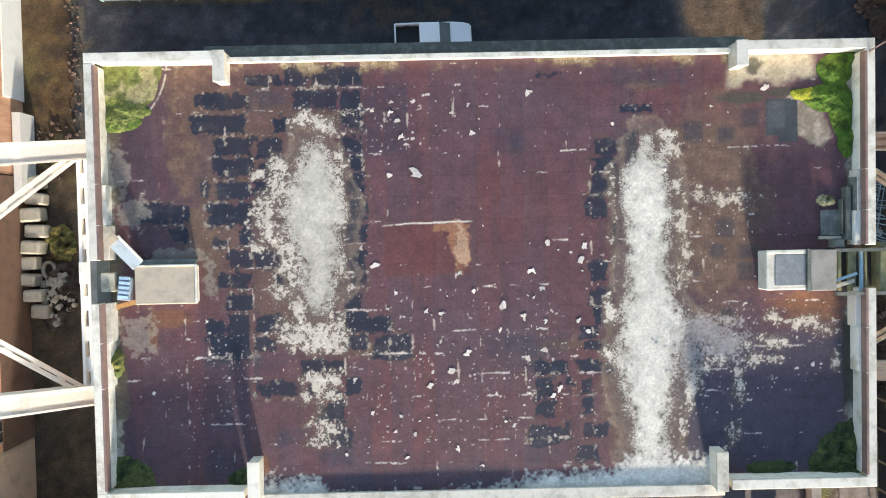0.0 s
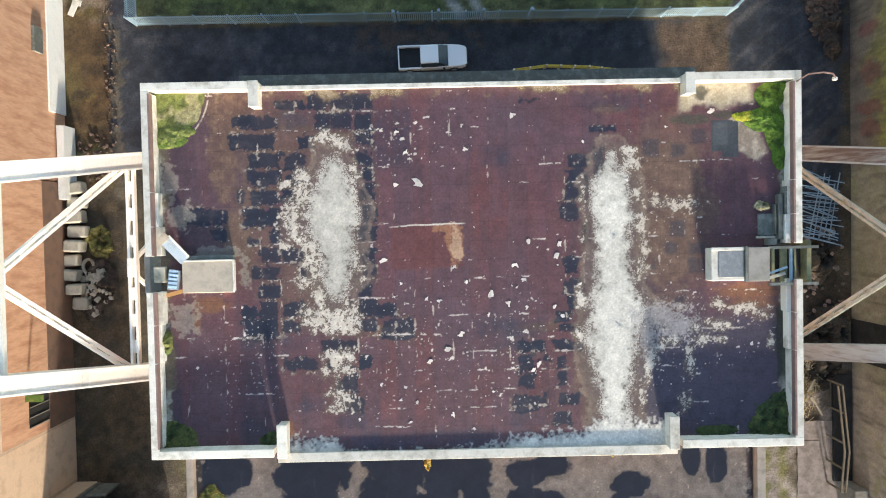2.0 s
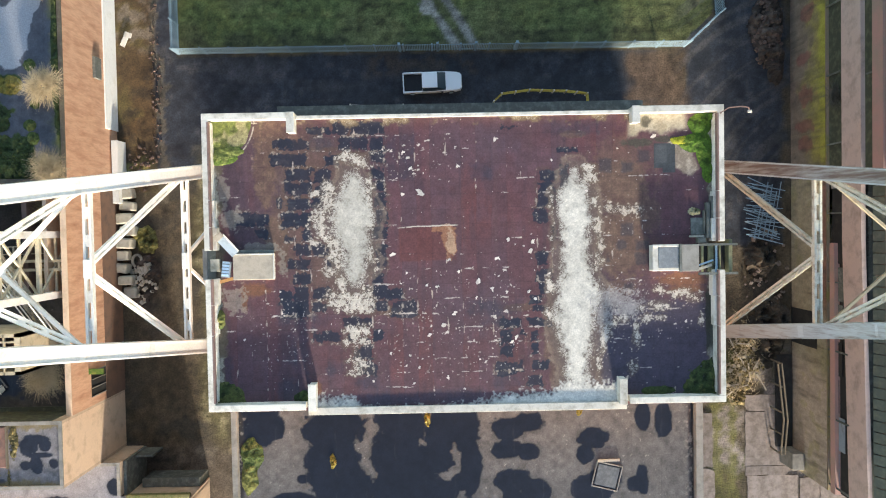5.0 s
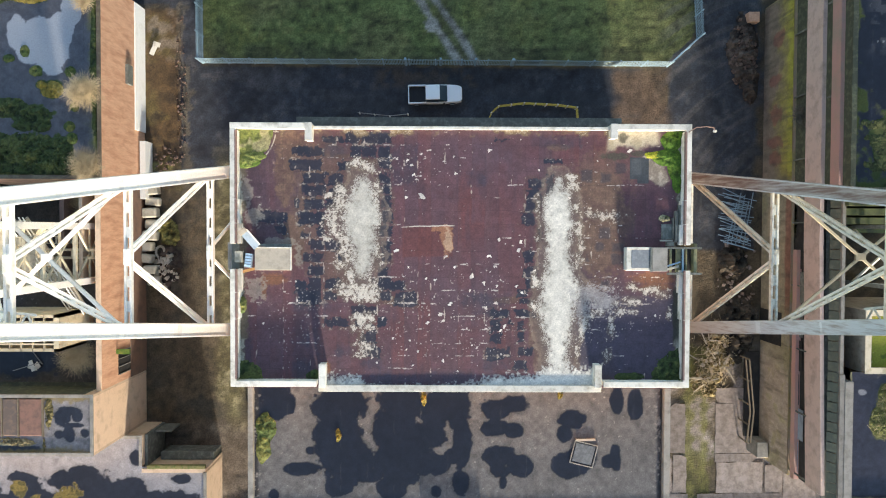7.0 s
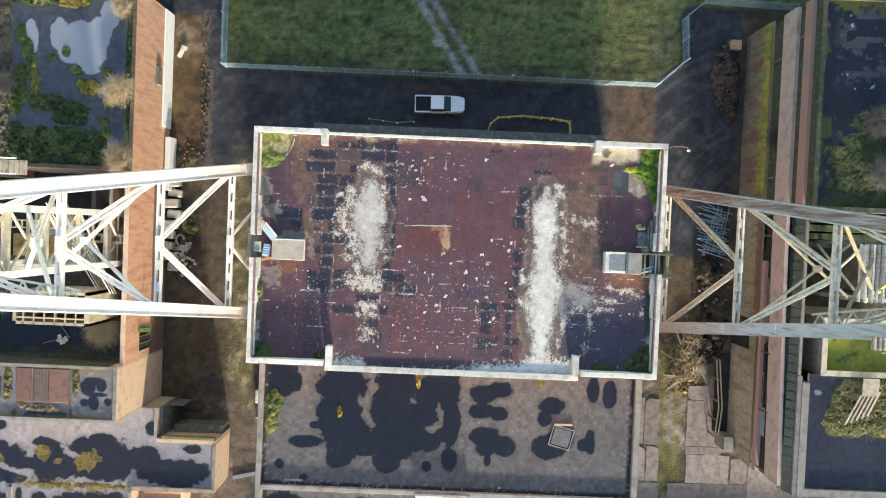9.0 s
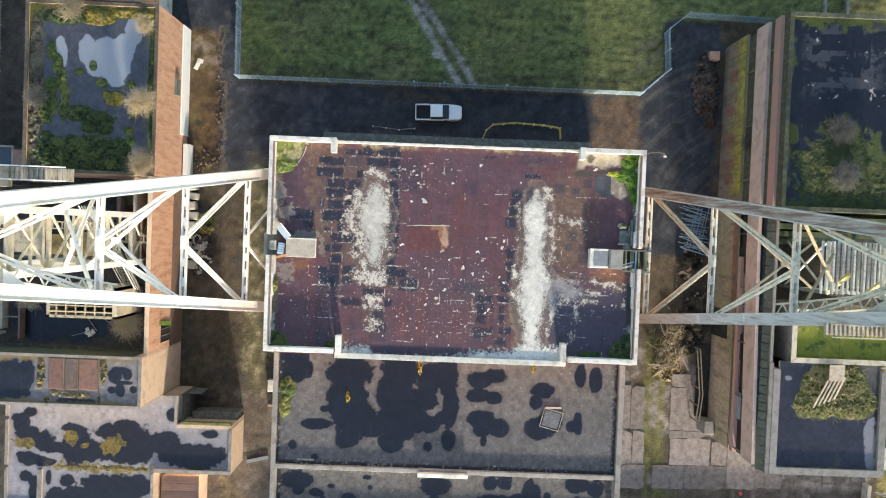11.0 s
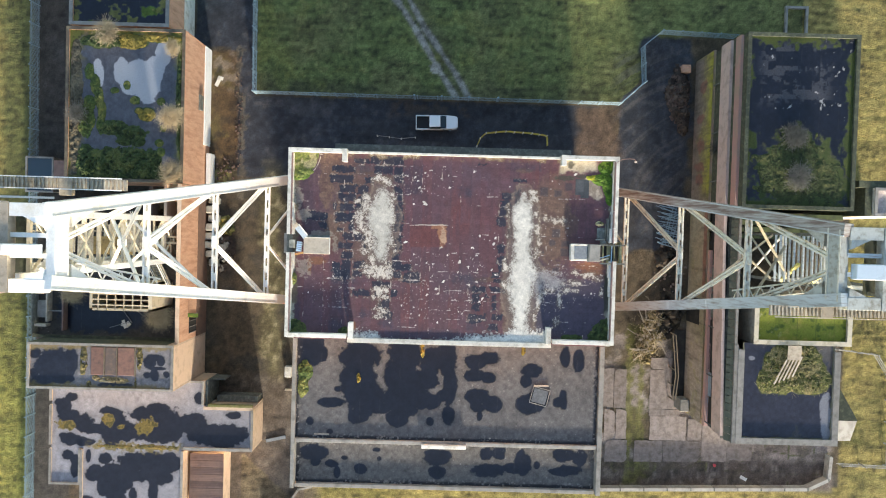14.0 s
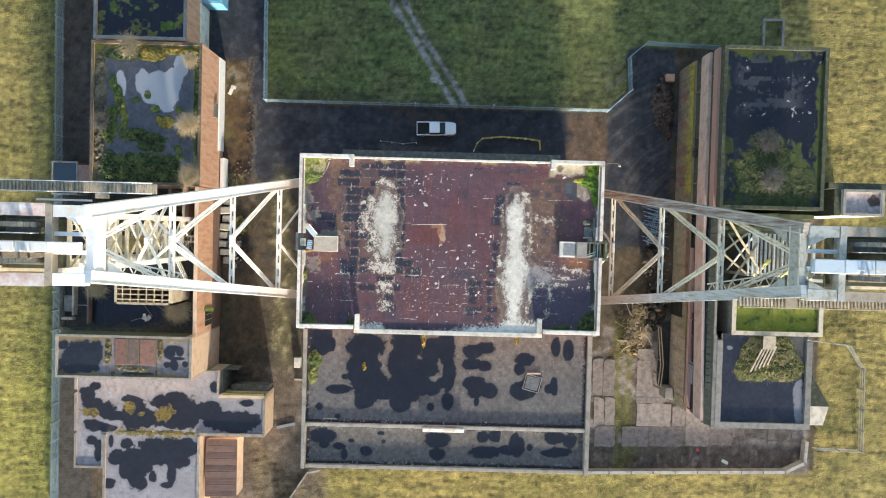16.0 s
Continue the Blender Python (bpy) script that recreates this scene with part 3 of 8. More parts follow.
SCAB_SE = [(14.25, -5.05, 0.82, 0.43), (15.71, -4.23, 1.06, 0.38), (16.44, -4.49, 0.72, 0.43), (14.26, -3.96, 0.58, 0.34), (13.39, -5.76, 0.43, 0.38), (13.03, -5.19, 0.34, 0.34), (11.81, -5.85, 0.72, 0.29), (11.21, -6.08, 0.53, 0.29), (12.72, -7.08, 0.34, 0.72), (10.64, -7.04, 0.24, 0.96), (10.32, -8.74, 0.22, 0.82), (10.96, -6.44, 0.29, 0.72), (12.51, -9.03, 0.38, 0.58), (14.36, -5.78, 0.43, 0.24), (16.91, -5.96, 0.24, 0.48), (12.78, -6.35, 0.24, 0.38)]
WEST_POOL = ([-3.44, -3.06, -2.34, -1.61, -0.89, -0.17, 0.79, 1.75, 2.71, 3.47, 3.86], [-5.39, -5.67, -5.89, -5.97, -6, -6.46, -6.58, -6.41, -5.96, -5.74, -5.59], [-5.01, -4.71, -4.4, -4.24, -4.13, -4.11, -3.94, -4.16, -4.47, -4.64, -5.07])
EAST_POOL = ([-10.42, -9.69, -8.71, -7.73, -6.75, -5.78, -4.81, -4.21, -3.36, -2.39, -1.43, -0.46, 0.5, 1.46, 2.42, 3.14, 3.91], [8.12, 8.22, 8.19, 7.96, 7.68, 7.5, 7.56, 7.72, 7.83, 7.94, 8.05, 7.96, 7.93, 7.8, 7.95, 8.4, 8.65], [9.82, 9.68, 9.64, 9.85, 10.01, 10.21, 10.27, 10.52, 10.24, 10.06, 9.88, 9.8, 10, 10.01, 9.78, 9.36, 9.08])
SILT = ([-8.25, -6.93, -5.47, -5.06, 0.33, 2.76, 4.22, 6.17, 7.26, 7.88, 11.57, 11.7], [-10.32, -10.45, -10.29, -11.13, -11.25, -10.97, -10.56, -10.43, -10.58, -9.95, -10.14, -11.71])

def slabs(x, y, rows, corner=0.12):
    """Metres inside the nearest of some round-cornered rectangles (cx, cy, half width, half depth)."""
    out = np.full(x.shape, -9.0)
    for cx, cy, w, h in rows:
        qx, qy = np.abs(x - cx) - w + corner, np.abs(y - cy) - h + corner
        out = np.maximum(out, corner - np.hypot(np.maximum(qx, 0), np.maximum(qy, 0)) - np.minimum(np.maximum(qx, qy), 0))
    return out


def strip(x, y, sides):
    """Metres inside a long strip given by its left and right edge along y."""
    ys, left, right = sides
    l, r = np.interp(y, ys, left), np.interp(y, ys, right)
    return np.minimum(np.minimum(x - l, r - x), np.minimum(y - ys[0], ys[-1] - y))


def roof_paint(x, y):
    n1, n2, n3, n4 = fbm(x, y, 3.5, 4, 101), fbm(x, y, 0.9, 4, 107), fbm(x, y, 0.30, 3, 113), fbm(x, y, 0.14, 2, 127)
    grain = fbm(x, y, 0.075, 2, 167)
    ragged = 0.40 * n2 + 0.42 * n3 + 0.30 * n4
    wander = 0.05 * fbm(x, y, 1.6, 2, 171)
    # felt laid in sheets about a metre square
    jx, jy = (x + wander + 3.17) / 0.966, (y + wander - 6.164) / 0.9494
    col, row = np.floor(jx), np.floor(jy)
    u, v = (jx - col) * 2 - 1, (jy - row) * 2 - 1
    tone, tone2, strip_tone = cells(col, row, 3), cells(col, row, 9), cells(col, col * 0 + 4, 5)
    p = Paint(x.shape, (0.112, 0.048, 0.056), 0.6)
    p.coat(smooth(-0.3, 0.8, n1) * 0.45, (0.122, 0.046, 0.049))
    p.coat(smooth(0.1, 0.8, fbm(x, y, 5.5, 3, 173)) * 0.5, (0.090, 0.054, 0.068))
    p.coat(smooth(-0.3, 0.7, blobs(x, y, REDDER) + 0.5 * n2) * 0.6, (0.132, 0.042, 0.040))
    p.coat(smooth(0.55, 0.9, strip_tone + 0.25 * n2) * 0.35, (0.070, 0.052, 0.070))
    p.coat(smooth(0.1, 0.8, fbm(x * 2.2, y * 0.22, 1.2, 4, 131)) * 0.30, (0.112, 0.062, 0.062))
    p.coat(smooth(0.2, 0.9, fbm(x * 2.2, y * 0.25, 0.9, 3, 133)) * 0.35, (0.055, 0.036, 0.048))
    p.vary((tone2 - 0.5) * 0.13)
    # plum patch slanted along the sun's bearing: shade put into the felt colour
    p.coat(smooth(-0.25, 0.45, slabs(x + 0.18 * y, y, [(-12.4, 2.4, 0.95, 2.6)], 0.5) + 0.2 * n2) * 0.65, (0.058, 0.036, 0.050), 0.6)
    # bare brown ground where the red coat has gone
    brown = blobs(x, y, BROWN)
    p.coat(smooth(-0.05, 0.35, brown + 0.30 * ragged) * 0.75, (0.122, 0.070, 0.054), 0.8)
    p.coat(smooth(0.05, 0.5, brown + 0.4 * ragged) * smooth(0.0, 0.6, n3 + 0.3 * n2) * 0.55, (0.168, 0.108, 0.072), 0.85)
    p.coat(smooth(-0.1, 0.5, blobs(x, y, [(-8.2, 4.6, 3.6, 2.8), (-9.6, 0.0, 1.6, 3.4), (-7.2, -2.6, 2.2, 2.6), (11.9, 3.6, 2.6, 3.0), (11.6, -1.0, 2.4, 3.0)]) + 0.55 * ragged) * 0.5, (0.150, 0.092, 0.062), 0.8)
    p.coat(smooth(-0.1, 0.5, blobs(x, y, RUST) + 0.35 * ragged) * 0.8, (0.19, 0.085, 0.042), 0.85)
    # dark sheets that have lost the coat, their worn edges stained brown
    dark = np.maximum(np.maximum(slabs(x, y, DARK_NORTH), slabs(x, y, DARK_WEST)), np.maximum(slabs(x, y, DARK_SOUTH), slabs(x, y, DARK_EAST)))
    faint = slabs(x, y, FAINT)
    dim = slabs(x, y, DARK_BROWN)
    p.coat(smooth(-0.30, 0.02, dark + 0.22 * ragged) * smooth(-0.5, 0.5, n2 + n3) * 0.5, (0.085, 0.055, 0.042), 0.8)
    p.coat(smooth(-0.22, 0.22, faint + 0.30 * ragged) * (0.30 + 0.25 * smooth(-0.4, 0.5, n2 + 0.5 * fbm(x * 2.5, y * 0.3, 0.8, 3, 135))), (0.026, 0.030, 0.050), 0.55)
    p.coat(smooth(-0.06, 0.16, dim + 0.16 * ragged) * 0.65, (0.030, 0.030, 0.042), 0.6)
    # broad soft-edged navy tint over the south-east corner
    p.coat(smooth(-0.5, 0.5, slabs(x, y, [(13.9, -7.75, 3.6, 3.1)], 0.6) + 0.35 * n2 + 0.15 * n3) * 0.8, (0.046, 0.043, 0.068), 0.6)
    hole = smooth(-0.03, 0.05, dark + 0.13 * n3 + 0.07 * n4 + 0.05 * n2)
    p.coat(hole * (0.86 + 0.12 * tone2), (0.012, 0.017, 0.033), 0.5)
    p.coat(hole * smooth(0.25, 0.8, n2 + 0.5 * n3) * 0.35, (0.062, 0.046, 0.048))
    p.coat(hole * smooth(0.6, 0.95, fbm(x * 0.5, y * 2, 0.5, 3, 137)) * 0.5, (0.060, 0.062, 0.070))
    # cream crumbs lodged in the joints of the bare sheets
    joint = np.minimum((1 - np.abs(v)) * 0.475, (1 - np.abs(u)) * 0.483)
    crumbs = smooth(0.10, 0.02, joint + 0.06 * n4) * smooth(-0.4, 0.0, dark) * smooth(0.15, 0.45, n3 + 0.6 * n2 + 0.5 * grain - 0.2)
    p.coat(crumbs * 0.75, (0.40, 0.33, 0.26), 0.9)
    # the red square patch with a rusty end
    ax, ay = x + 0.02 * y, y - 0.02 * x
    p.coat(box(ax, ay, -2.35, 1.25, -1.85, 0.34, 0.07) * 0.7, (0.122, 0.038, 0.035))
    p.coat(smooth(0.0, 0.3, blobs(x, y, [(0.93, -0.75, 0.42, 1.1), (0.6, 0.15, 0.75, 0.3), (0.75, -0.3, 0.5, 0.6)]) + 0.6 * ragged) * 0.85, (0.29, 0.135, 0.075), 0.85)
    p.coat(smooth(0.0, 0.3, blobs(x, y, [(0.95, -0.7, 0.36, 1.0)]) + 0.8 * ragged - 0.2) * 0.8, (0.40, 0.26, 0.17), 0.85)
    lip = ay - 0.36 + 0.05 * n2 + 0.08 * smooth(-1.2, -2.4, x)
    p.coat(smooth(0.05, 0.015, np.abs(lip)) * smooth(-2.5, -2.3, x) * smooth(1.5, 1.2, x) * smooth(-0.5, -0.1, n2), (0.62, 0.56, 0.48), 0.9)
    # seams, with pale torn edges here and there
    seam, vseam = (1 - np.abs(v)) * 0.475, (1 - np.abs(u)) * 0.483
    p.coat(smooth(0.028, 0.0, seam) * 0.38, (0.03, 0.022, 0.026))
    p.coat(smooth(0.024, 0.0, vseam) * 0.30, (0.03, 0.022, 0.026))
    shabby = np.clip(blobs(x, y, [(-5.8, -1.5, 4.0, 8.0), (9.2, -2.4, 3.8, 8.5), (0.8, -6.0, 9.0, 5.0), (13.4, -5.0, 4.2, 3.0), (-9.8, -6.0, 2.6, 4.5), (-3.0, 4.6, 5.0, 2.6)]) * 1.7, 0, 1)
    gap = smooth(0.055, 0.015, seam + 0.03 * n4) * smooth(0.66, 0.86, fbm(x, y * 2.2, 0.9, 4, 139) + 0.25 * n4 + 0.34 * shabby)
    p.coat(gap, (0.54, 0.47, 0.42), 0.85)
    p.coat(smooth(0.05, 0.015, vseam + 0.03 * n4) * smooth(0.80, 0.95, fbm(x * 2.2, y, 0.8, 3, 163) + 0.28 * shabby), (0.44, 0.36, 0.30), 0.9)
    torn = smooth(1.30, 1.38, fbm(x, y * 1.3, 0.34, 3, 149) + 0.26 * fbm(x, y, 2.5, 2, 151) + 0.36 * shabby + 0.16 * n4)
    p.coat(torn, (0.58, 0.51, 0.45), 0.9)
    p.coat(smooth(1.32, 1.42, fbm(x, y, 0.13, 2, 157) + 0.42 * shabby + 0.12 * n2) * 0.65, (0.46, 0.39, 0.34), 0.9)
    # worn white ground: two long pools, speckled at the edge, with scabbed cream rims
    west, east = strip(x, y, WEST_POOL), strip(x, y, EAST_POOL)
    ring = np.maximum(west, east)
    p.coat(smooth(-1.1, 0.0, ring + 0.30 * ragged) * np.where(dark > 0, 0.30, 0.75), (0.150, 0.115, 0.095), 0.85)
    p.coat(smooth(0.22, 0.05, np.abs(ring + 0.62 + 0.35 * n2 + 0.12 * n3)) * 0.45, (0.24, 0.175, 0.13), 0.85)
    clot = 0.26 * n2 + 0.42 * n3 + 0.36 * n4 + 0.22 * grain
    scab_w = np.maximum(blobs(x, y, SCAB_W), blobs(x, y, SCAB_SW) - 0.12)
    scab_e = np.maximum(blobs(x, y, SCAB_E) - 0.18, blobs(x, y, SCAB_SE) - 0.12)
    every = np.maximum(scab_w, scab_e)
    p.coat(smooth(-0.35, 0.2, every + 0.6 * clot) * 0.55, (0.150, 0.112, 0.085), 0.85)
    scab = smooth(0.02, 0.20, every * 0.75 + 0.38 * n2 + 0.45 * n3 + 0.50 * n4 + 0.40 * grain - 0.32 - 0.8 * smooth(-0.05, 0.2, west) * (x < 2)) * 0.9
    p.coat(scab, (0.60, 0.535, 0.455), 0.9)
    p.coat(scab * smooth(0.1, 0.6, n4 + 0.6 * grain) * 0.55, (0.36, 0.30, 0.24))
    p.coat(scab * smooth(9.9, 10.6, x) * smooth(-3.6, -2.6, y) * 0.45, (0.40, 0.29, 0.20))
    core = smooth(-0.22, 0.22, ring - 0.14 + 0.14 * n2 + 0.16 * n3 + 0.16 * n4 + 0.20 * grain)
    p.coat(core, (0.42, 0.385, 0.33), 0.9)
    bright = smooth(-0.1, 0.7, east + 0.35 * n2 + 0.15 * n3) * (x > 2) + smooth(0.1, 0.9, west + 0.3 * n2) * 0.45 * (x < 2)
    p.coat(core * bright * 0.85, (0.665, 0.62, 0.545))
    p.coat(core * smooth(0.1, 0.9, n4 * 0.5 + grain) * 0.30 * (1 - 0.6 * bright), (0.30, 0.275, 0.25))
    p.coat(core * smooth(1.22, 1.34, fbm(x, y, 0.22, 3, 143)) * 0.8, (0.12, 0.11, 0.10))
    p.s = np.clip(smooth(-0.7, 0.1, ring + 0.25 * n2 + 0.1 * n3) * 0.52 * np.where(dark > 0, 0.65, 1) * (1 - 0.8 * smooth(0.15, 0.4, ring)), 0, 1)
    p.s = np.maximum(p.s, 0.46 * smooth(-0.35, 0.35, every + 0.3 * n3 + 0.3 * n2))
    p.s = np.maximum(p.s, 0.04 * shabby * (1 - 0.5 * hole))
    p.h = -0.003 * hole + 0.003 * scab + 0.003 * torn
    # fine pale dust washed out of the white pool
    haze = blobs(x, y, [(11.3, -4.6, 1.9, 0.9), (12.2, -5.1, 1.3, 0.9), (10.6, -5.6, 0.9, 1.3)])
    p.coat(smooth(-0.05, 0.6, haze + 0.22 * n2 + 0.45 * grain) * 0.7, (0.33, 0.31, 0.30), 0.8)
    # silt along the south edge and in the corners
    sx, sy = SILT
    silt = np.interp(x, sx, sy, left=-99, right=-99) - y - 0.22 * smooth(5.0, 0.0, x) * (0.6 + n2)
    p.coat(smooth(-0.25, 0.1, silt + 0.25 * n3 + 0.3 * n4 + 0.1 * n2), (0.36, 0.34, 0.31), 0.85)
    p.coat(smooth(0.0, 0.45, silt + 0.2 * n3 + 0.15 * n4 + 0.2 * smooth(6.5, 8.5, x)), (0.66, 0.615, 0.54), 0.85)
    cream = smooth(5.85, 6.35, y + 0.18 * n2 + 0.12 * n3 + 0.25 * smooth(13.2, 12.5, x)) * smooth(12.2, 12.7, x) * smooth(16.3, 15.7, x + 0.2 * n2)
    p.coat(cream, (0.42, 0.37, 0.28), 0.9)
    p.coat(cream * smooth(0.2, 0.7, n2 + 0.4 * n3) * 0.7, (0.25, 0.21, 0.14), 0.9)
    p.coat(smooth(0.0, 0.4, blobs(x, y, [(13.5, 6.75, 0.45, 0.5), (13.0, 5.4, 1.1, 0.35), (14.9, 5.6, 1.2, 0.25)]) + 0.4 * ragged) * 0.85, (0.06, 0.058, 0.045), 0.9)
    p.coat(smooth(6.75, 7.05, y + 0.22 * n2 + 0.22 * n3) * smooth(0.1, 0.6, n2 + 0.4 * smooth(2, 6, x) + 0.1) * (x < 12.6) * 0.9, (0.17, 0.125, 0.075), 0.9)
    p.coat(smooth(6.98, 7.2, y + 0.15 * n3 + 0.12 * n4) * smooth(0.1, 0.6, n2 + 0.3 * n3) * (x < 12.6) * 0.35, (0.36, 0.31, 0.24), 0.9)
    p.s = np.maximum(p.s, 0.42 * smooth(6.5, 7.1, y + 0.2 * n2) * smooth(-0.2, 0.4, n2 + 0.5 * smooth(2, 6, x) - 0.2) * (x < 12.6))
    side = np.minimum(x - XW - 0.75, XE - 0.75 - x)
    p.coat(smooth(0.25, -0.05, side + 0.22 * n2 + 0.15 * n3) * 0.85, (0.13, 0.11, 0.075), 0.9)
    p.coat(smooth(0.10, -0.10, side + 0.2 * n2 + 0.2 * n3) * smooth(-0.2, 0.5, n2), (0.34, 0.32, 0.27), 0.9)
    p.coat(smooth(0.12, 0.0, XE - 0.85 - x + 0.06 * n3) * smooth(-8.2, -7.6, y) * smooth(-3.8, -4.4, y) * 0.9, (0.035, 0.036, 0.028), 0.9)
    # sandy stain, dark patching sheets and pale weathering by the north-east corner
    stain = blobs(x, y, [(15.75, 4.55, 0.85, 0.95), (16.2, 3.9, 0.7, 0.7), (15.3, 5.1, 0.5, 0.5)])
    p.coat(smooth(0.0, 0.25, stain + 0.18 * n2 + 0.1 * n3), (0.27, 0.215, 0.165), 0.9)
    p.coat(smooth(0.1, 0.4, stain + 0.2 * n3) * smooth(0.0, 0.6, n3 + 0.4 * n4) * 0.7, (0.40, 0.33, 0.26), 0.9)
    p.coat(slabs(x, y, [(14.55, 4.55, 0.55, 0.78), (14.95, 4.35, 0.4, 0.9)], 0.05) > 0, (0.050, 0.055, 0.060), 0.6)
    p.coat(smooth(0.0, 0.1, slabs(x, y, [(14.45, 4.65, 0.42, 0.62)], 0.05)) * 0.6, (0.085, 0.092, 0.095), 0.6)
    # pale kerb line round the north-west moss, and pale weathering beside it
    rim = np.hypot((x + 14.26) / 2.84, (y - 7.36) / 2.93)
    p.coat(smooth(0.020, 0.008, np.abs(rim - 1.01)) * (y > 4.9) * smooth(-0.6, 0.0, n3), (0.42, 0.38, 0.32), 0.9)
    p.coat(smooth(0.14, 0.03, np.abs(x + 11.72 + 0.05 * n2 - 0.02 * y)) * smooth(3.6, 4.6, y) * smooth(6.6, 5.8, y) * smooth(-0.3, 0.6, n3 + 0.3 * n2) * 0.7, (0.36, 0.25, 0.19), 0.9)
    p.coat(smooth(0.05, 0.35, blobs(x, y, [(-13.4, 2.6, 0.35, 1.5), (-13.0, 1.0, 0.5, 0.8), (-12.9, -4.3, 0.75, 1.0), (-9.75, -1.9, 0.4, 1.0), (-11.4, -0.85, 1.5, 0.3)]) + 1.1 * ragged) * 0.55, (0.27, 0.24, 0.20), 0.9)
    p.vary(0.15 * n3 + 0.09 * n2 + 0.07 * grain)
    return p


M_FLASH = worn("lead_flashing", (0.24, 0.15, 0.13), (0.14, 0.10, 0.09), 0.5, 0.5, 0.7)
hall = thing("winding_hall", "tall brick winding hall with worn red roof and white parapets", "building")
roof = sheet("roof", np.arange(XW + 0.15, XE - 0.1, 0.034), np.arange(YS - 0.25, YN - 0.1, 0.034), ROOF, roof_paint, M_ROOF,
             lambda x, y, p: 0.004 * fbm(x, y, 0.9, 3, 107) + 0.002 * fbm(x, y, 0.2, 2, 113) + p.h)
roof.parent = hall
tagged(roof, "maroon roofing felt, torn and worn white in two long pools")
IN = 0.30
for nm, r in (("wall", (XW + 0.1, XW + IN, YS + 0.1, YN - 0.1, 0, ROOF - 0.1)), ("wall", (XE - IN, XE - 0.1, YS + 0.1, YN - 0.1, 0, ROOF - 0.1)),
              ("wall", (XW + IN, XE - IN, YN - IN, YN - 0.1, 0, ROOF - 0.1)), ("wall", (XW + IN, XE - IN, YS + 0.1, YS + IN, 0, ROOF - 0.7))):
    part(nm, boxes(r), M_BRICK, hall, "red brick wall")
part("ledge", boxes((-10.2, 13.7, YN - 0.1, YN + 0.75, 18.1, 18.5)), M_DARKCON, hall, "dark mossy concrete ledge")
# corner parapets stand high, the long middle stretches low
PN, PS = (-8.70, 12.43), (-7.95, 11.65)
def parapet(x0, x1, y0, y1, top):
    part("parapet", boxes((x0 + 0.04, x1 - 0.04, y0 + 0.04, y1 - 0.04, ROOF - 0.6, top - 0.13)), M_WHITE, hall, "white rendered parapet")
    part("coping", boxes((x0, x1, y0, y1, top - 0.13, top)), M_COPING, hall, "pale weathered concrete coping", 0.02)
for x0, x1 in ((XW, PN[0] - 0.45), (PN[1] + 0.45, XE)):
    parapet(x0, x1, YN - 0.42, YN, TOP)
for x0, x1 in ((XW, PS[0] - 0.4), (PS[1] + 0.4, XE)):
    parapet(x0, x1, YS, YS + 0.42, TOP)
parapet(PN[0], PN[1], YN - 0.38, YN - 0.14, MIDTOP)
parapet(PS[0] - 0.4, PS[1] + 0.4, YS - 0.52, YS - 0.03, ROOF + 0.16)
part("south_bay", boxes((PS[0] - 0.4, PS[1] + 0.4, YS - 0.50, YS + 0.1, 0, ROOF - 0.61)), M_BRICK, hall)
for x, deep in ((PN[0] - 0.22, 1.28), (PN[1] + 0.22, 1.05)):
    parapet(x - 0.25, x + 0.25, YN - deep, YN + 0.02, TOP + 0.03)
for x in (PS[0], PS[1]):
    parapet(x - 0.25, x + 0.25, YS - 0.06, YS + 1.62, TOP + 0.03)
NW0, NW1 = -2.75, -0.95
for x, s in ((XW, 1), (XE, -1)):
    xa, xb = sorted((x, x + s * 0.42))
    parapet(xa, xb, YS + 0.42, NW0, TOP)
    parapet(xa, xb, NW1, YN - 0.42, TOP)
    # inner kerb that steps in towards the middle gap
    for y0, y1, d in ((YS + 0.5, -6.3, 0.04), (-6.3, -4.4, 0.15), (-4.4, NW0, 0.26), (NW1, 0.5, 0.26), (0.5, 2.2, 0.15), (2.2, YN - 0.5, 0.04)):
        a, b = sorted((x + s * 0.42, x + s * (0.42 + d)))
        part("kerb", boxes((a, b, y0, y1, ROOF - 0.1, TOP - 0.35)), M_WHITE, hall, "white rendered inner kerb", 0.02)
        a, b = sorted((x + s * 0.33, x + s * 0.43))
        part("flashing", boxes((a, b, y0 + 0.02, y1 - 0.02, TOP - 0.36, TOP + 0.004)), M_FLASH, hall, "purple-brown lead flashing strip")


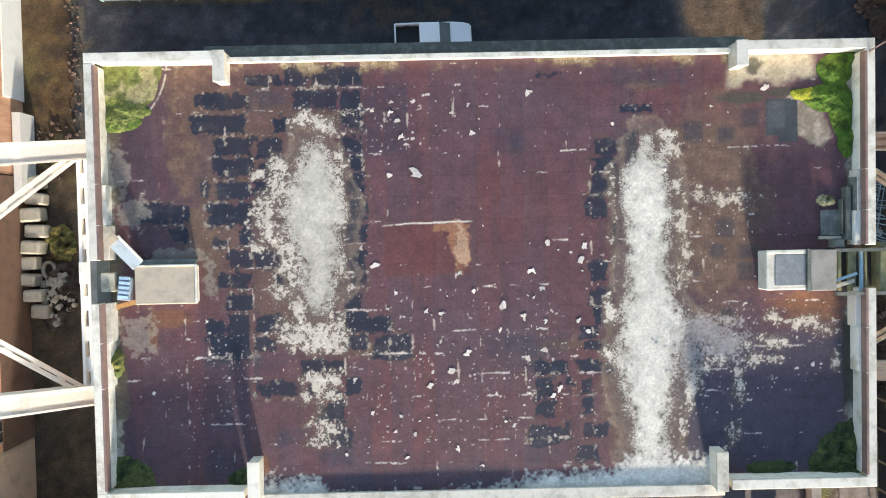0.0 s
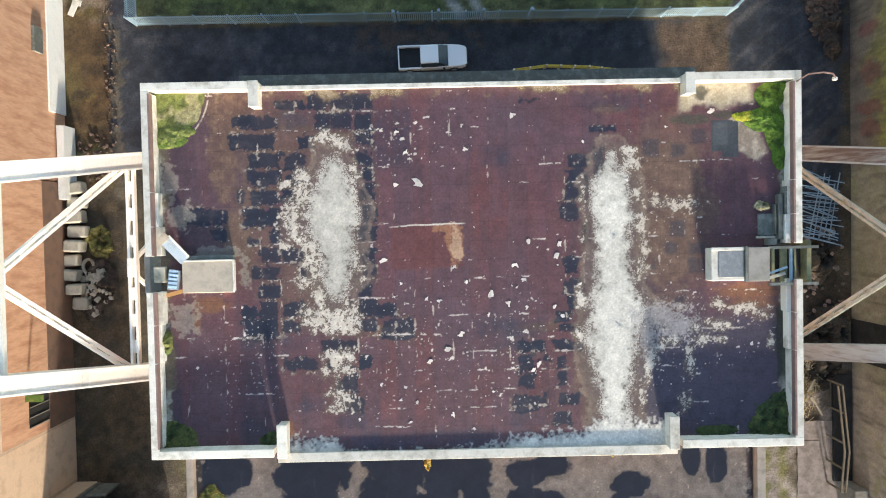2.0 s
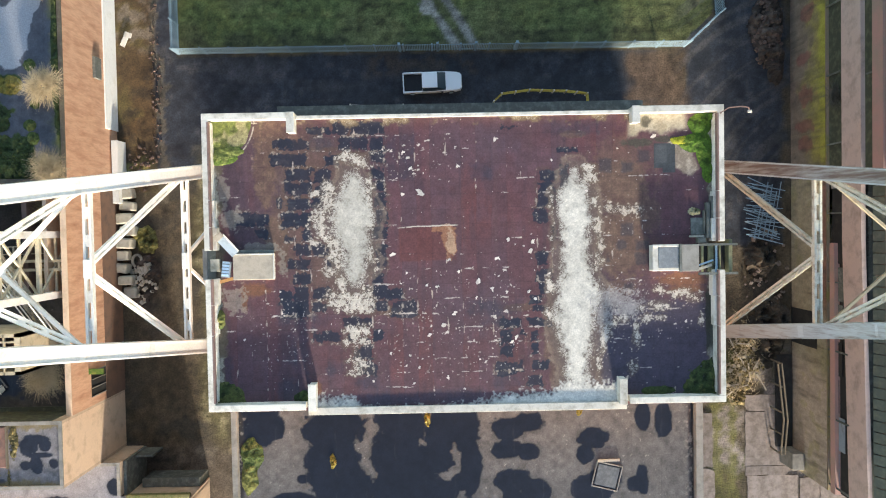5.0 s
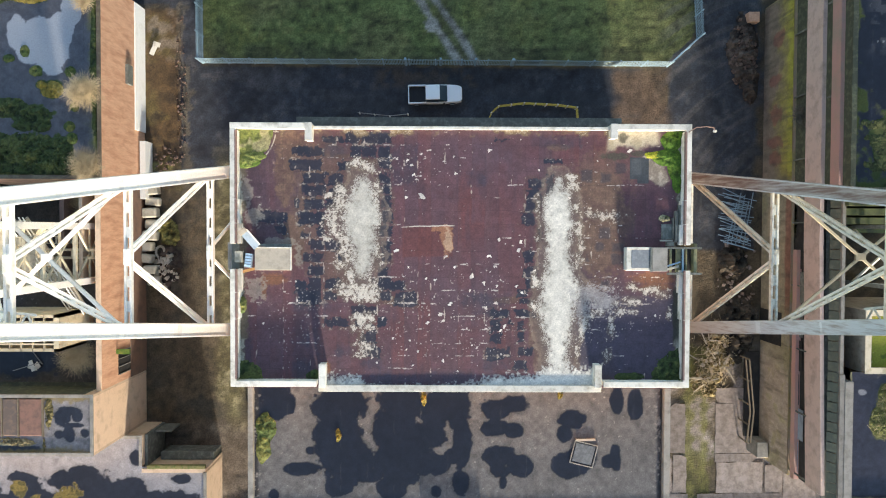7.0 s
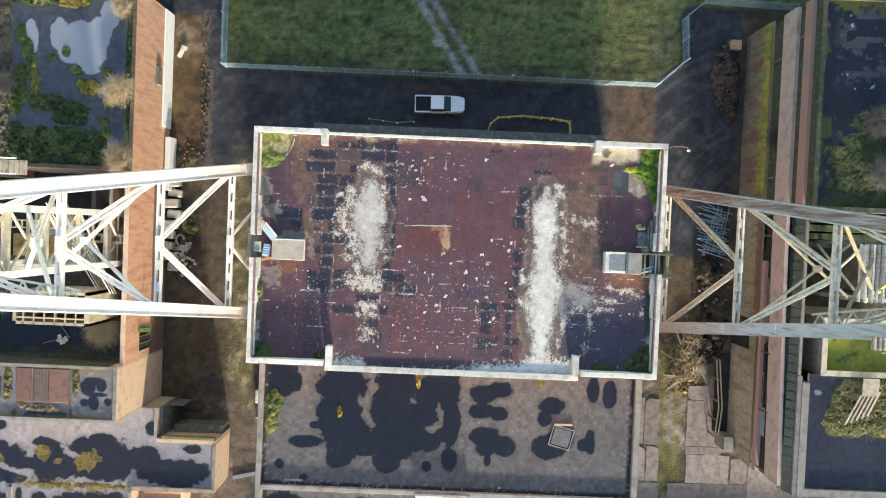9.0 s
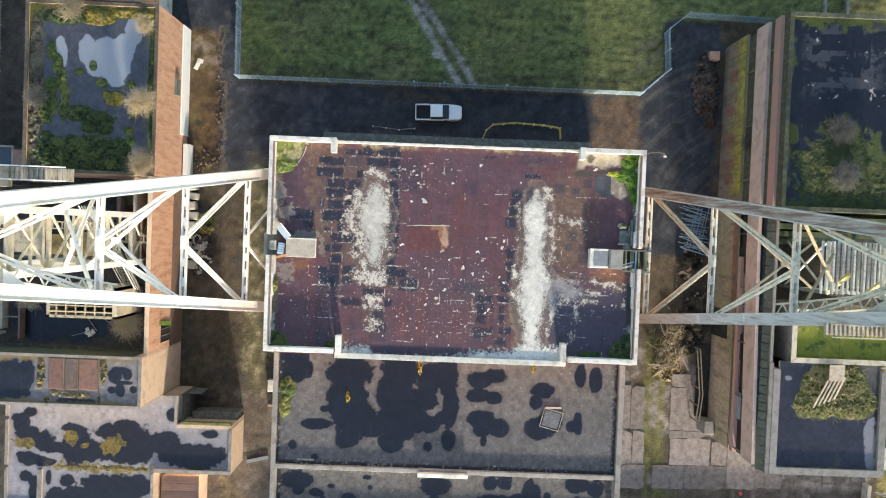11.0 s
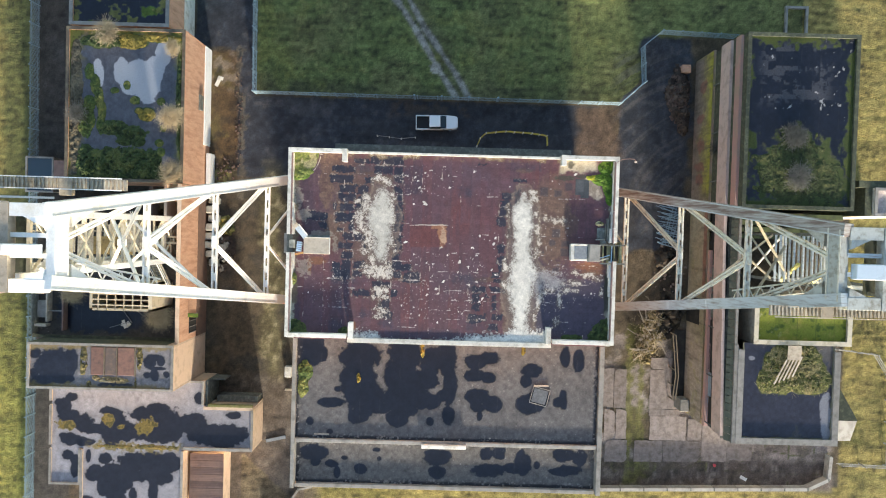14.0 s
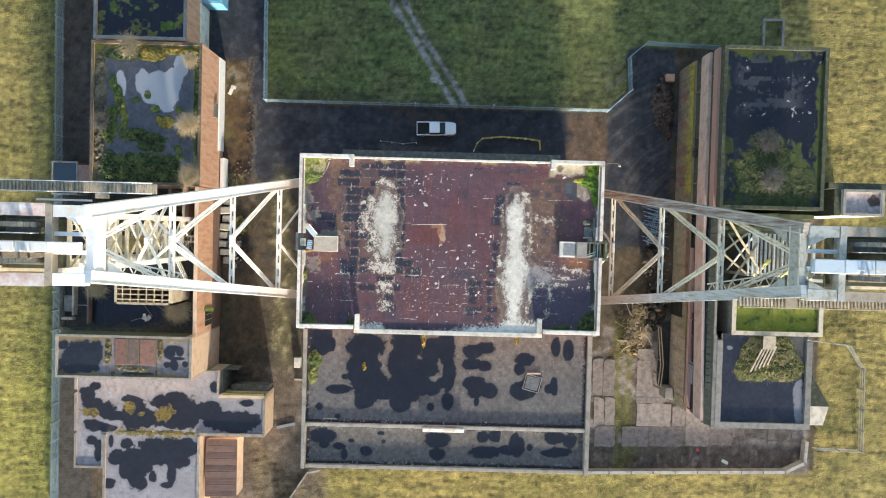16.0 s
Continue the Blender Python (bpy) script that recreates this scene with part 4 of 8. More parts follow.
# ---- annex roofs on the south side ----
def puddles(x, y, seed, spots, dry=(0.118, 0.112, 0.111), level=0.0, moss=0.0, pool=(0.010, 0.012, 0.020), rim=None, wobble=0.32):
    n1, n2, n3 = fbm(x, y, 4, 4, seed), fbm(x, y, 1.2, 4, seed + 5), fbm(x, y, 0.35, 3, seed + 9)
    p = Paint(x.shape, dry, 0.85)
    p.coat(smooth(-0.2, 0.7, n2 + 0.5 * n1) * 0.6, tuple(0.65 * c for c in dry))
    wet = smooth(0.02, 0.12, blobs(x, y, spots) + wobble * n2 + 0.12 * n3 + 0.38 * wobble * n1 + level)
    p.coat(smooth(-0.25, 0.1, blobs(x, y, spots) + wobble * n2 + level) * 0.5, tuple(0.55 * c for c in dry), 0.5)
    p.coat(wet, pool, 0.28)
    if moss:
        p.coat(smooth(0.55 - moss, 0.8 - moss, fbm(x, y, 2.0, 4, seed + 21)), (0.08, 0.12, 0.02), 0.95)
        p.coat(smooth(0.65 - moss, 0.9 - moss, fbm(x, y, 1.1, 4, seed + 27)) * 0.8, (0.17, 0.16, 0.04), 0.95)
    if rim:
        # dark band inside the roof's edges, with pale specks near it
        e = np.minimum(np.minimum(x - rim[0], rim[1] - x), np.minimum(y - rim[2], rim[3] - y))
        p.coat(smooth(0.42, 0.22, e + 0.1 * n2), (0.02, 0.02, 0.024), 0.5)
        p.coat(smooth(0.5, 0.75, fbm(x, y, 0.25, 2, seed + 31)) * smooth(0.9, 0.2, e) * 0.6, (0.3, 0.28, 0.25))
    p.coat(smooth(0.95, 1.15, fbm(x, y, 0.2, 3, seed + 41)) * (1 - wet) * 0.6, (0.34, 0.32, 0.29), 0.9)
    p.coat(smooth(0.05, 0.02, np.abs((x + 0.1 * n2) / 2.1 % 1 - 0.5) * 2.1) * smooth(-0.2, 0.4, n2) * 0.35, (0.05, 0.048, 0.048))
    p.vary(0.26 * n3 + 0.14 * n2)
    return p


annex = thing("annex", "lower flat-roofed annex with wide dark puddles", "building")
AZ = 15.2
POOLS_WEST = [(-13.72, -13.14, 2.04, 2.26), (-12.31, -12.64, 1.02, 2.6), (-13.66, -15.31, 1.13, 1.36), (-11.44, -13.64, 0.62, 0.91), (-7.45, -13.81, 2.83, 1.93), (-7.67, -16.39, 2.38, 2.38), (-6.77, -18.08, 2.49, 2.38), (-10.45, -18.82, 1.93, 0.62), (-7.57, -20.23, 1.25, 1.02), (-9.75, -17.37, 0.51, 0.4), (-2.64, -13.39, 2.26, 2.15), (-3.42, -15.7, 2.04, 2.38), (-2.5, -17.96, 2.94, 2.49), (-3.29, -20.28, 1.47, 1.13), (0.08, -18.46, 1.59, 1.02), (-5.6, -19.31, 1.81, 0.74), (0.23, -14.16, 1.53, 2.09), (1.64, -13.83, 1.47, 2.49), (2.13, -16.68, 0.91, 2.94), (2.12, -19.95, 0.91, 1.25)]
POOLS_EAST = [(1.48, -17.85, 0.91, 0.79), (-0.85, -16.19, 2.38, 1.25), (0.14, -20.64, 0.51, 0.57), (4.95, -14.02, 1.53, 0.96), (6.2, -13.7, 1.42, 0.91), (4.83, -15.57, 1.36, 0.79), (6.26, -15.7, 1.13, 0.74), (5.19, -17.85, 1.59, 1.02), (6.64, -18.56, 1.36, 1.02), (5.22, -19, 1.13, 0.68), (5.42, -19.85, 0.4, 0.68), (10.79, -14.82, 1.42, 0.91), (10.26, -15.99, 0.74, 0.91), (10.63, -18.56, 1.47, 1.25), (11.75, -17.84, 1.47, 1.13), (14.32, -17.88, 0.51, 1.25), (13.76, -18.18, 0.68, 0.68), (14.39, -13.29, 0.62, 1.36), (15.89, -13.7, 0.74, 1.47), (-12.67, -20.89, 0.51, 0.51), (-10.54, -21.98, 0.4, 0.34)]
POOLS_SOUTH = [(-12.43, -24.51, 2.12, 1.14), (-12.12, -25.49, 0.8, 0.57), (-10.38, -25.67, 0.86, 0.51), (-8.96, -24.99, 0.46, 0.29), (-9.78, -26.59, 0.51, 0.74), (-7.2, -26.16, 0.86, 0.63), (-5.53, -24.02, 0.51, 0.29), (-5.22, -25, 0.29, 0.29), (1.12, -24.71, 1.83, 1.14), (1.16, -26.28, 1.14, 0.91), (6.29, -24.15, 0.74, 0.8), (7.73, -23.94, 0.86, 0.91), (6.64, -26, 2.12, 0.86), (10.37, -25.02, 1.03, 1.54), (9.23, -25.7, 1.26, 0.63), (11.82, -25.27, 0.4, 0.51), (14.67, -24.03, 1.72, 0.91), (15.31, -25.76, 1.6, 0.69), (16.41, -24.27, 0.91, 1.03), (14.15, -25.91, 1.26, 0.46)]
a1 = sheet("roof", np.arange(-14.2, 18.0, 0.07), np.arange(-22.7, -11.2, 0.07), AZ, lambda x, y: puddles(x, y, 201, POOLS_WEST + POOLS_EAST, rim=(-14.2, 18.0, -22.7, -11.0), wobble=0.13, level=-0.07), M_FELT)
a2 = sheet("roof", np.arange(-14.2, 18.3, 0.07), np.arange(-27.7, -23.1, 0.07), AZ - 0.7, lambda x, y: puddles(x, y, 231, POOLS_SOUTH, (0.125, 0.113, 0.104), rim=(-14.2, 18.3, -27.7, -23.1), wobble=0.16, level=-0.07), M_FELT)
for r in (a1, a2):
    r.parent = annex
for r in ((-14.6, -14.2, -28.0, -11.1, 0, AZ + 0.5), (18.0, 18.5, -28.0, -11.1, 0, AZ + 0.5), (-14.2, 18.0, -28.1, -27.7, 0, AZ - 0.2), (-14.2, 18.0, -23.1, -22.7, 0, AZ + 0.35)):
    part("parapet", boxes(r), M_CONC, annex, "grey concrete parapet", 0.03)
part("roof_beam", boxes((-0.7, 4.05, -23.35, -22.95, AZ + 0.2, AZ + 0.75)), M_WHITE, annex, "white painted concrete beam", 0.03)


# ---- flat-roofed blocks ----
def block(name, label, x0, x1, y0, y1, z, wall, paint, lip=0.35, thick=0.35, skip=(), step=0.08, cap=None):
    ob = thing(name, label, "building")
    i = {k: (-0.12 if k in skip else thick - 0.05) for k in "nswe"}
    r = sheet("roof", np.arange(x0 + i["w"], x1 - i["e"] + step, step), np.arange(y0 + i["s"], y1 - i["n"] + step, step), z, paint, M_FELT)
    r.parent = ob
    for side, b in zip("nswe", ((x0, x1, y1 - thick, y1), (x0, x1, y0, y0 + thick), (x0, x0 + thick, y0 + thick, y1 - thick), (x1 - thick, x1, y0 + thick, y1 - thick))):
        if side in skip:
            continue
        part("wall", boxes((*b, 0, z + lip - 0.1)), wall, ob)
        part("coping", boxes((b[0] - 0.03, b[1] + 0.03, b[2] - 0.03 if b[3] - b[2] < thick + 0.1 else b[2] + 0.03, b[3] + 0.03 if b[3] - b[2] < thick + 0.1 else b[3] - 0.03, z + lip - 0.1, z + lip)), cap or M_CONC, ob, "weathered coping")
    return ob

# darker copy of the red brick, standing for shade low on the wall
M_SHADEBRICK = worn("shaded_brick", (0.17, 0.10, 0.07), (0.10, 0.07, 0.055), 0.5, 1.0, 0.9, fine=7)
WX = -28.95
M_OLDCAP = worn("old_brown_coping", (0.095, 0.075, 0.055), (0.17, 0.15, 0.10), 0.5, 0.6, 0.9)
MOSS_BEDS = [(-39.85, 16.88, 0.55, 0.92), (-39.22, 15.38, 0.55, 1.17), (-38.71, 13.88, 0.55, 1.17), (-38.37, 12.37, 0.49, 1.17), (-38.47, 10.72, 0.55, 1.17), (-40.19, 11.27, 1.05, 1.91), (-39.79, 13.23, 0.68, 0.92), (-37, 10.46, 1.85, 0.92), (-35.16, 9.91, 1.97, 0.92), (-34.23, 9.08, 0.92, 0.68), (-35.75, 9.03, 1.05, 0.55), (-33.24, 12.1, 1.05, 0.8), (-34.11, 12.5, 0.55, 0.43), (-34.62, 13.7, 0.62, 0.55), (-31.69, 13.67, 0.49, 0.49), (-35.56, 15.37, 0.43, 0.55), (-36.95, 14.78, 0.55, 0.37), (-31.32, 10.57, 0.43, 0.43), (-31.78, 8.91, 0.49, 0.49)]
MOSS_BANKS = [(-38.15, 6.45, 2.96, 1.73), (-35.09, 6.37, 2.96, 1.97), (-32.64, 6.01, 1.36, 2.22), (-39.97, 5.91, 1.36, 2.59), (-31.57, 7.88, 0.55, 0.55), (-38.39, 20.26, 2.71, 0.8), (-35.04, 20.37, 1.97, 0.86), (-32.01, 20.77, 2.71, 0.49)]


def pond(x, y):
    # water tinted grey-blue, the sky's reflection put into its colour
    p = puddles(x, y, 301, [(-35.0, 16.2, 5.4, 4.6), (-37.5, 11.5, 3.5, 5.0), (-32.5, 9.5, 3, 4)], (0.12, 0.115, 0.11), 0.25, 0.0, (0.085, 0.085, 0.10))
    n2, n3 = fbm(x, y, 1.3, 4, 311), fbm(x, y, 0.4, 3, 317)
    # pale patches of reflected sky, painted on the water
    sky_sheen = smooth(0.0, 0.08, blobs(x, y, [(-36.2, 16.99, 0.92, 1.6), (-35.57, 15.8, 0.86, 1.6), (-34.36, 16.32, 1.73, 2.22), (-33.07, 15.57, 1.36, 2.22), (-32.49, 17.11, 1.11, 1.97), (-31.55, 18.96, 0.92, 1.48), (-31.89, 17.74, 0.68, 1.36), (-33.77, 17.37, 1.73, 0.92), (-33.71, 14.28, 0.92, 0.68), (-38.95, 17.33, 0.55, 1.05), (-38.51, 16.44, 0.31, 1.23)]) + 0.10 * n2 + 0.08 * n3)
    p.coat(sky_sheen, (0.36, 0.37, 0.40), 0.35)
    edge = np.minimum(np.minimum(x + 42.4, WX - x), np.minimum(y - 4.4, 21.8 - y))
    p.coat(smooth(1.6, 0.7, edge + 0.9 * n2) * smooth(-36, -38, x), (0.16, 0.13, 0.07), 0.95)
    p.coat(smooth(1.3, 0.4, edge + 0.7 * n2), (0.12, 0.13, 0.03), 0.95)
    p.coat(smooth(0.0, 0.12, blobs(x, y, MOSS_BEDS + MOSS_BANKS) + 0.18 * n2 + 0.16 * n3), (0.06, 0.085, 0.02), 0.95)
    p.coat(smooth(0.9, 0.95, p.r) * smooth(0.0, 0.6, fbm(x, y, 0.3, 3, 321)) * 0.7, (0.025, 0.035, 0.012))
    p.coat(smooth(0.3, 0.7, n2 + 0.4 * n3) * smooth(2.0, 0.8, edge + n2) * 0.7, (0.24, 0.19, 0.09), 0.95)
    return p
west = block("west_workshop", "red brick workshop with a flooded, mossy flat roof", -42.4, WX, 4.4, 21.8, 8.9, M_BRICK, pond, 0.3, 0.28, cap=M_OLDCAP)
part("wall", boxes((WX, WX + 0.12, 9.6, 21.75, 0, 2.3)), M_WASH, west, "white painted lower wall")
part("wall", boxes((WX + 0.2, WX + 0.75, 3.0, 8.6, 0, 1.7)), M_WASH, west, "low whitewashed lean-to wall")
part("box", boxes((WX + 0.01, WX + 0.25, 13.6, 15.4, 3.2, 4.3)), M_DARKCON, west, "dark cable box on the wall")
north = block("north_workshop", "low dark-roofed workshop with moss on the roof", -42.6, -31.2, 22.3, 52, 8.0, M_BRICK, lambda x, y: puddles(x, y, 331, [(-37, 26, 6, 5), (-36, 38, 5, 9)], (0.07, 0.065, 0.065), 0.3, 0.25), 0.3)
link = thing("west_wall", "long red brick wall, lower part coloured as shaded", "wall", kind="structure")
part("wall", boxes((WX - 0.35, WX, -14.0, 4.3, 3.6, 9.4)), M_BRICK, link)
part("coping", boxes((WX - 0.42, WX + 0.04, -14.0, 4.3, 9.4, 9.48)), M_BUFF, link, "pale yellowed coping")
# lower part of the wall, its shade put into a darker brick
part("plinth", boxes((WX - 0.35, WX + 0.05, -14.0, 4.3, 0, 3.6)), M_SHADEBRICK, link)
SKY_POOLS = [(-42.23, -16.43, 2.7, 2.27), (-43.59, -18.29, 1.8, 0.76), (-44.46, -15.24, 0.75, 0.75), (-40.57, -15.69, 0.9, 1.51), (-44.57, -17.48, 0.6, 0.6), (-41.37, -18.09, 1.5, 0.67), (-35.52, -18.69, 2.1, 0.42), (-31.67, -15.87, 0.9, 0.85), (-31.09, -17.4, 0.6, 0.76), (-31.92, -17.42, 0.54, 0.42), (-30.42, -15.84, 0.54, 0.6), (-29.76, -17.31, 0.42, 0.42), (-31.12, -15.44, 1.2, 0.48), (-30.82, -16.64, 1.2, 0.24)]


def slates(x, y):
    p = puddles(x, y, 351, SKY_POOLS, (0.21, 0.195, 0.20), -0.04, pool=(0.02, 0.022, 0.032), wobble=0.14)
    n2 = fbm(x, y, 0.8, 4, 357)
    p.coat(smooth(0.5, 0.1, np.minimum(y + 19.2, -14 - y) - 0.3 + 0.4 * n2) * 0.7, (0.20, 0.15, 0.05), 0.95)
    return p
sw1 = block("skylight_block", "flat-roofed brick block with rusted roof lights", -45.3, WX, -19.2, -14.0, 10.8, M_BUFF, slates, 0.25, 0.22)
# thin dark sheet covering the buff wall on the north side
part("wall", boxes((-45.3, WX - 0.8, -13.99, -13.96, 0, 10.85)), M_MOSSCON, sw1, "dark sheet over the north face")
PALE_POOLS = [(-44.41, -23.02, 1.13, 1.47), (-43.53, -21.64, 0.9, 0.59), (-45.02, -22.28, 0.64, 0.59), (-43.65, -24.06, 1.77, 1.14), (-42.29, -24.63, 1.94, 1.3), (-40.49, -25.48, 2.58, 0.82), (-38.4, -25.13, 1.94, 2.61), (-38.73, -23.32, 1.45, 0.72), (-36.59, -25.68, 3.23, 1.47), (-34.54, -23.52, 2.26, 1.14), (-33.05, -22.72, 1.94, 0.72), (-31.83, -24.05, 2.91, 1.63), (-33.0, -25.89, 3.88, 1.31), (-29.43, -24.59, 3.56, 1.63), (-27.01, -25.74, 3.24, 1.63), (-24.31, -25.67, 2.91, 1.63), (-25.19, -26.9, 1.94, 0.82), (-28.14, -21.39, 0.71, 0.91), (-23.76, -23.38, 1.23, 0.59), (-43.61, -26.77, 1.45, 0.91), (-42.11, -27.04, 1.62, 0.65), (-44.36, -26.34, 0.65, 0.39)]
LOW_POOLS = [(-43.88, -28.75, 0.97, 0.72), (-42.82, -29.32, 0.97, 0.82), (-42.81, -30.38, 0.81, 1.31), (-41.33, -28.83, 0.45, 0.91), (-39.38, -29.08, 1.03, 0.92), (-40.4, -30.93, 1.62, 1.31), (-38.31, -30.87, 2.59, 1.64), (-35.93, -29.6, 2.26, 1.64), (-33.54, -29.23, 2.59, 1.47), (-31.44, -29.48, 1.62, 1.64), (-32.91, -31.04, 2.27, 1.31), (-39.49, -32.12, 0.97, 1.96), (-38.27, -32.99, 1.29, 1.97), (-37.09, -32.05, 1.29, 1.64), (-37.35, -34.18, 0.97, 1.31), (-33.47, -32.87, 0.71, 1.97), (-34.71, -31.08, 2.59, 0.98), (-35.87, -33.39, 0.65, 0.92), (-41.55, -34.29, 0.97, 0.82), (-34.05, -34.4, 0.97, 0.49)]
PALE_MOSS = [(-44.07, -25.12, 1.61, 0.91), (-39.0, -24.17, 0.9, 0.85), (-37.34, -25.09, 0.58, 0.52), (-34.5, -25.02, 1.45, 1.24)]


def pale(x, y):
    p = Paint(x.shape, (0.285, 0.275, 0.295), 0.7)
    n1, n3 = fbm(x, y, 2.4, 4, 371), fbm(x, y, 0.45, 3, 373)
    p.coat(smooth(0.0, 0.8, n1 + 0.4 * n3) * 0.7, (0.20, 0.19, 0.20))
    spots = blobs(x, y, PALE_POOLS + LOW_POOLS)
    lobes = fbm(x, y, 0.9, 3, 383)
    p.coat(smooth(-0.3, 0.1, spots + 0.2 * lobes + 0.15 * n3) * 0.45, (0.17, 0.165, 0.18), 0.5)
    p.coat(smooth(0.0, 0.12, spots + 0.16 * lobes + 0.12 * n3 - 0.11), (0.018, 0.019, 0.027), 0.3)
    p.coat(smooth(0.55, 0.15, np.abs(y + 27.6) + 0.5 * n3 + 0.25 * n1) * box(x, y, -41.5, -30, -29, -26, 0.5) * 0.9, (0.20, 0.16, 0.06), 0.95)
    n2 = fbm(x, y, 0.9, 4, 377)
    p.coat(smooth(0.0, 0.2, blobs(x, y, PALE_MOSS) + 0.3 * n2 + 0.3 * n3 - 0.1), (0.17, 0.13, 0.035), 0.95)
    p.coat(smooth(0.9, 0.95, p.r) * smooth(0.0, 0.5, n3), (0.07, 0.06, 0.02))
    p.vary(0.22 * n3 + 0.12 * n1)
    return p
sw2 = block("low_store", "low store with a pale roof, dark puddles and yellow moss", -46.0, -21.4, -27.7, -22.35, 4.7, M_BUFF, pale, 0.3, 0.22, skip="ns")
part("wall", boxes((-29.8, -21.4, -27.7, -27.4, 0, 4.95)), M_BUFF, sw2)
part("coping", boxes((-29.8, -21.4, -27.73, -27.37, 4.95, 5.02)), M_CONC, sw2, "weathered coping")
part("wall", boxes((-27.4, -21.4, -22.7, -22.35, 0, 5.0)), M_BUFF, sw2)
sw2b = block("low_store", "north part of the pale puddled store roof", -46.0, -27.4, -22.35, -19.25, 4.706, M_BUFF, pale, 0.3, 0.22, skip="s")
sw3 = block("low_store", "low store wing with a pale puddled roof", -42.2, -29.8, -38.6, -27.72, 4.694, M_BUFF, pale, 0.3, 0.22, skip="n")
sw4 = block("low_store", "small low store wing with a pale puddled roof", -46.0, -42.25, -32.3, -27.72, 4.688, M_BUFF, pale, 0.25, 0.2, skip="n")
rust = thing("rust_roof_shed", "shed with a rusted corrugated sheet roof", "shed")
part("wall", boxes((-29.35, -25.4, -36.3, -28.65, 0, 3.3)), M_BUFF, rust)
for i in range(9):
    y = -36.3 + i * 0.86
    part("roof_sheet", boxes((-29.45, -25.3, y, y + 0.84, 3.3 + 0.015 * (i % 2), 3.42 + 0.015 * (i % 2))), M_RUST, rust, "rusted sheet", 0.02)
    for j in range(4):
        part("rib", boxes((-29.45, -25.3, y + 0.1 + 0.2 * j, y + 0.16 + 0.2 * j, 3.43, 3.445)), M_RUST, rust)
porch = thing("porch", "sunken porch with a mossy yellow roof ledge", "porch")
part("roof", boxes((-26.6, -21.5, -22.3, -21.5, 2.2, 2.4)), M_DARKCON, porch, "dark north slope slab", 0.03)
part("ledge", boxes((-26.9, -21.5, -22.34, -22.0, 4.6, 5.06)), M_DRYMOSS, porch, "mossy ochre ledge", 0.05)
part("wall", boxes((-26.6, -21.5, -22.3, -21.6, 0, 2.2)), M_DARKCON, porch)
for r in ((-27.38, -27.1, -22.3, -19.3, 0, 4.3), (-27.1, -25.6, -19.6, -19.4, 0, 2.4)):
    part("wall", boxes(r), M_DARKCON, porch, "thin concrete porch wall", 0.02)
court = block("court_roof", "dark wet flat roof of the west court", -46.6, WX - 0.75, -13.95, -4.6, 7.6, M_DARKCON, lambda x, y: puddles(x, y, 391, [(-38, -11, 7, 2.2)], (0.06, 0.052, 0.046), 0.05, 0.0), 0.15, 0.3, cap=M_MOSSCON)

# east range: long facade of banded panels and window strips, with flat roofs behind
EX = 32.6
M_REDBAND = worn("red_streaked_concrete", (0.40, 0.23, 0.20), (0.29, 0.23, 0.18), 0.7, 1.6, 0.85, var=0.3)
M_EWALL = worn("streaked_mossy_panels", (0.38, 0.27, 0.21), (0.30, 0.27, 0.10), 0.8, 1.6, 0.9, fine=3, var=0.2, stretch=(1, 0.8, 0.35))
east = thing("east_range", "long concrete-panelled range with mossy walls and dark window bands", "building")
rnd = random.Random(12)
part("lower_wall", boxes((EX + 0.06, EX + 0.3, -22.5, 22.2, 0, 5.9)), M_EWALL, east, "mossy streaked lower wall")


def wall_paint(y, z):
    """Stains of the long east wall: maroon patches, yellow-green algae towards the top, paler render in the south."""
    n1, n2, n3 = fbm(y, z, 3.0, 4, 451), fbm(y, z, 0.8, 4, 457), fbm(y, z * 0.4, 0.3, 3, 461)
    p = Paint(y.shape, (0.20, 0.155, 0.12), 0.92)
    p.coat(smooth(0.1, 0.8, n1 + 0.4 * n2) * 0.7, (0.145, 0.10, 0.08))
    p.coat(smooth(1.8, 5.0, z + 1.2 * n1 + 0.6 * n2) * smooth(4.0, 6.5, y) * 0.85, (0.32, 0.28, 0.055))
    p.coat(smooth(4.6, 5.3, z + 0.3 * n2) * smooth(4.0, 6.0, y) * 0.7, (0.36, 0.34, 0.05))
    p.coat(smooth(0.0, 0.3, blobs(y, z, [(11.2, 2.9, 1.0, 1.6), (8.6, 2.7, 0.7, 1.7), (7.0, 2.7, 0.9, 1.5), (14.6, 2.2, 0.7, 1.5), (18.4, 3.0, 0.9, 1.3)]) + 0.35 * n2) * 0.8, (0.20, 0.085, 0.07))
    south = smooth(4.6, 3.8, y)
    p.coat(south * 0.95, (0.34, 0.295, 0.205))
    p.coat(south * smooth(0.1, 0.8, n1 + 0.5 * n2) * 0.7, (0.25, 0.225, 0.12))
    p.coat(south * smooth(4.7, 5.1, z + 0.15 * n2) * smooth(-9, -6, y) * 0.85, (0.22, 0.095, 0.07))
    p.coat(smooth(-11, -14, y + n1) * 0.9, (0.44, 0.355, 0.285))
    p.coat(smooth(-11, -14, y + n1) * smooth(0.0, 0.7, n2 + 0.4 * n1) * 0.6, (0.30, 0.26, 0.13))
    p.coat(smooth(0.35, 0.8, fbm(y, z * 0.12, 0.5, 3, 467)) * 0.45, (0.10, 0.085, 0.06))
    p.vary(0.22 * n3 + 0.12 * n2)
    return p


cuts = [-22.45, -16.5, -11.2, -6.2, -1.4, 4.2, 8.0, 11.9, 15.8, 19.4, 22.1]
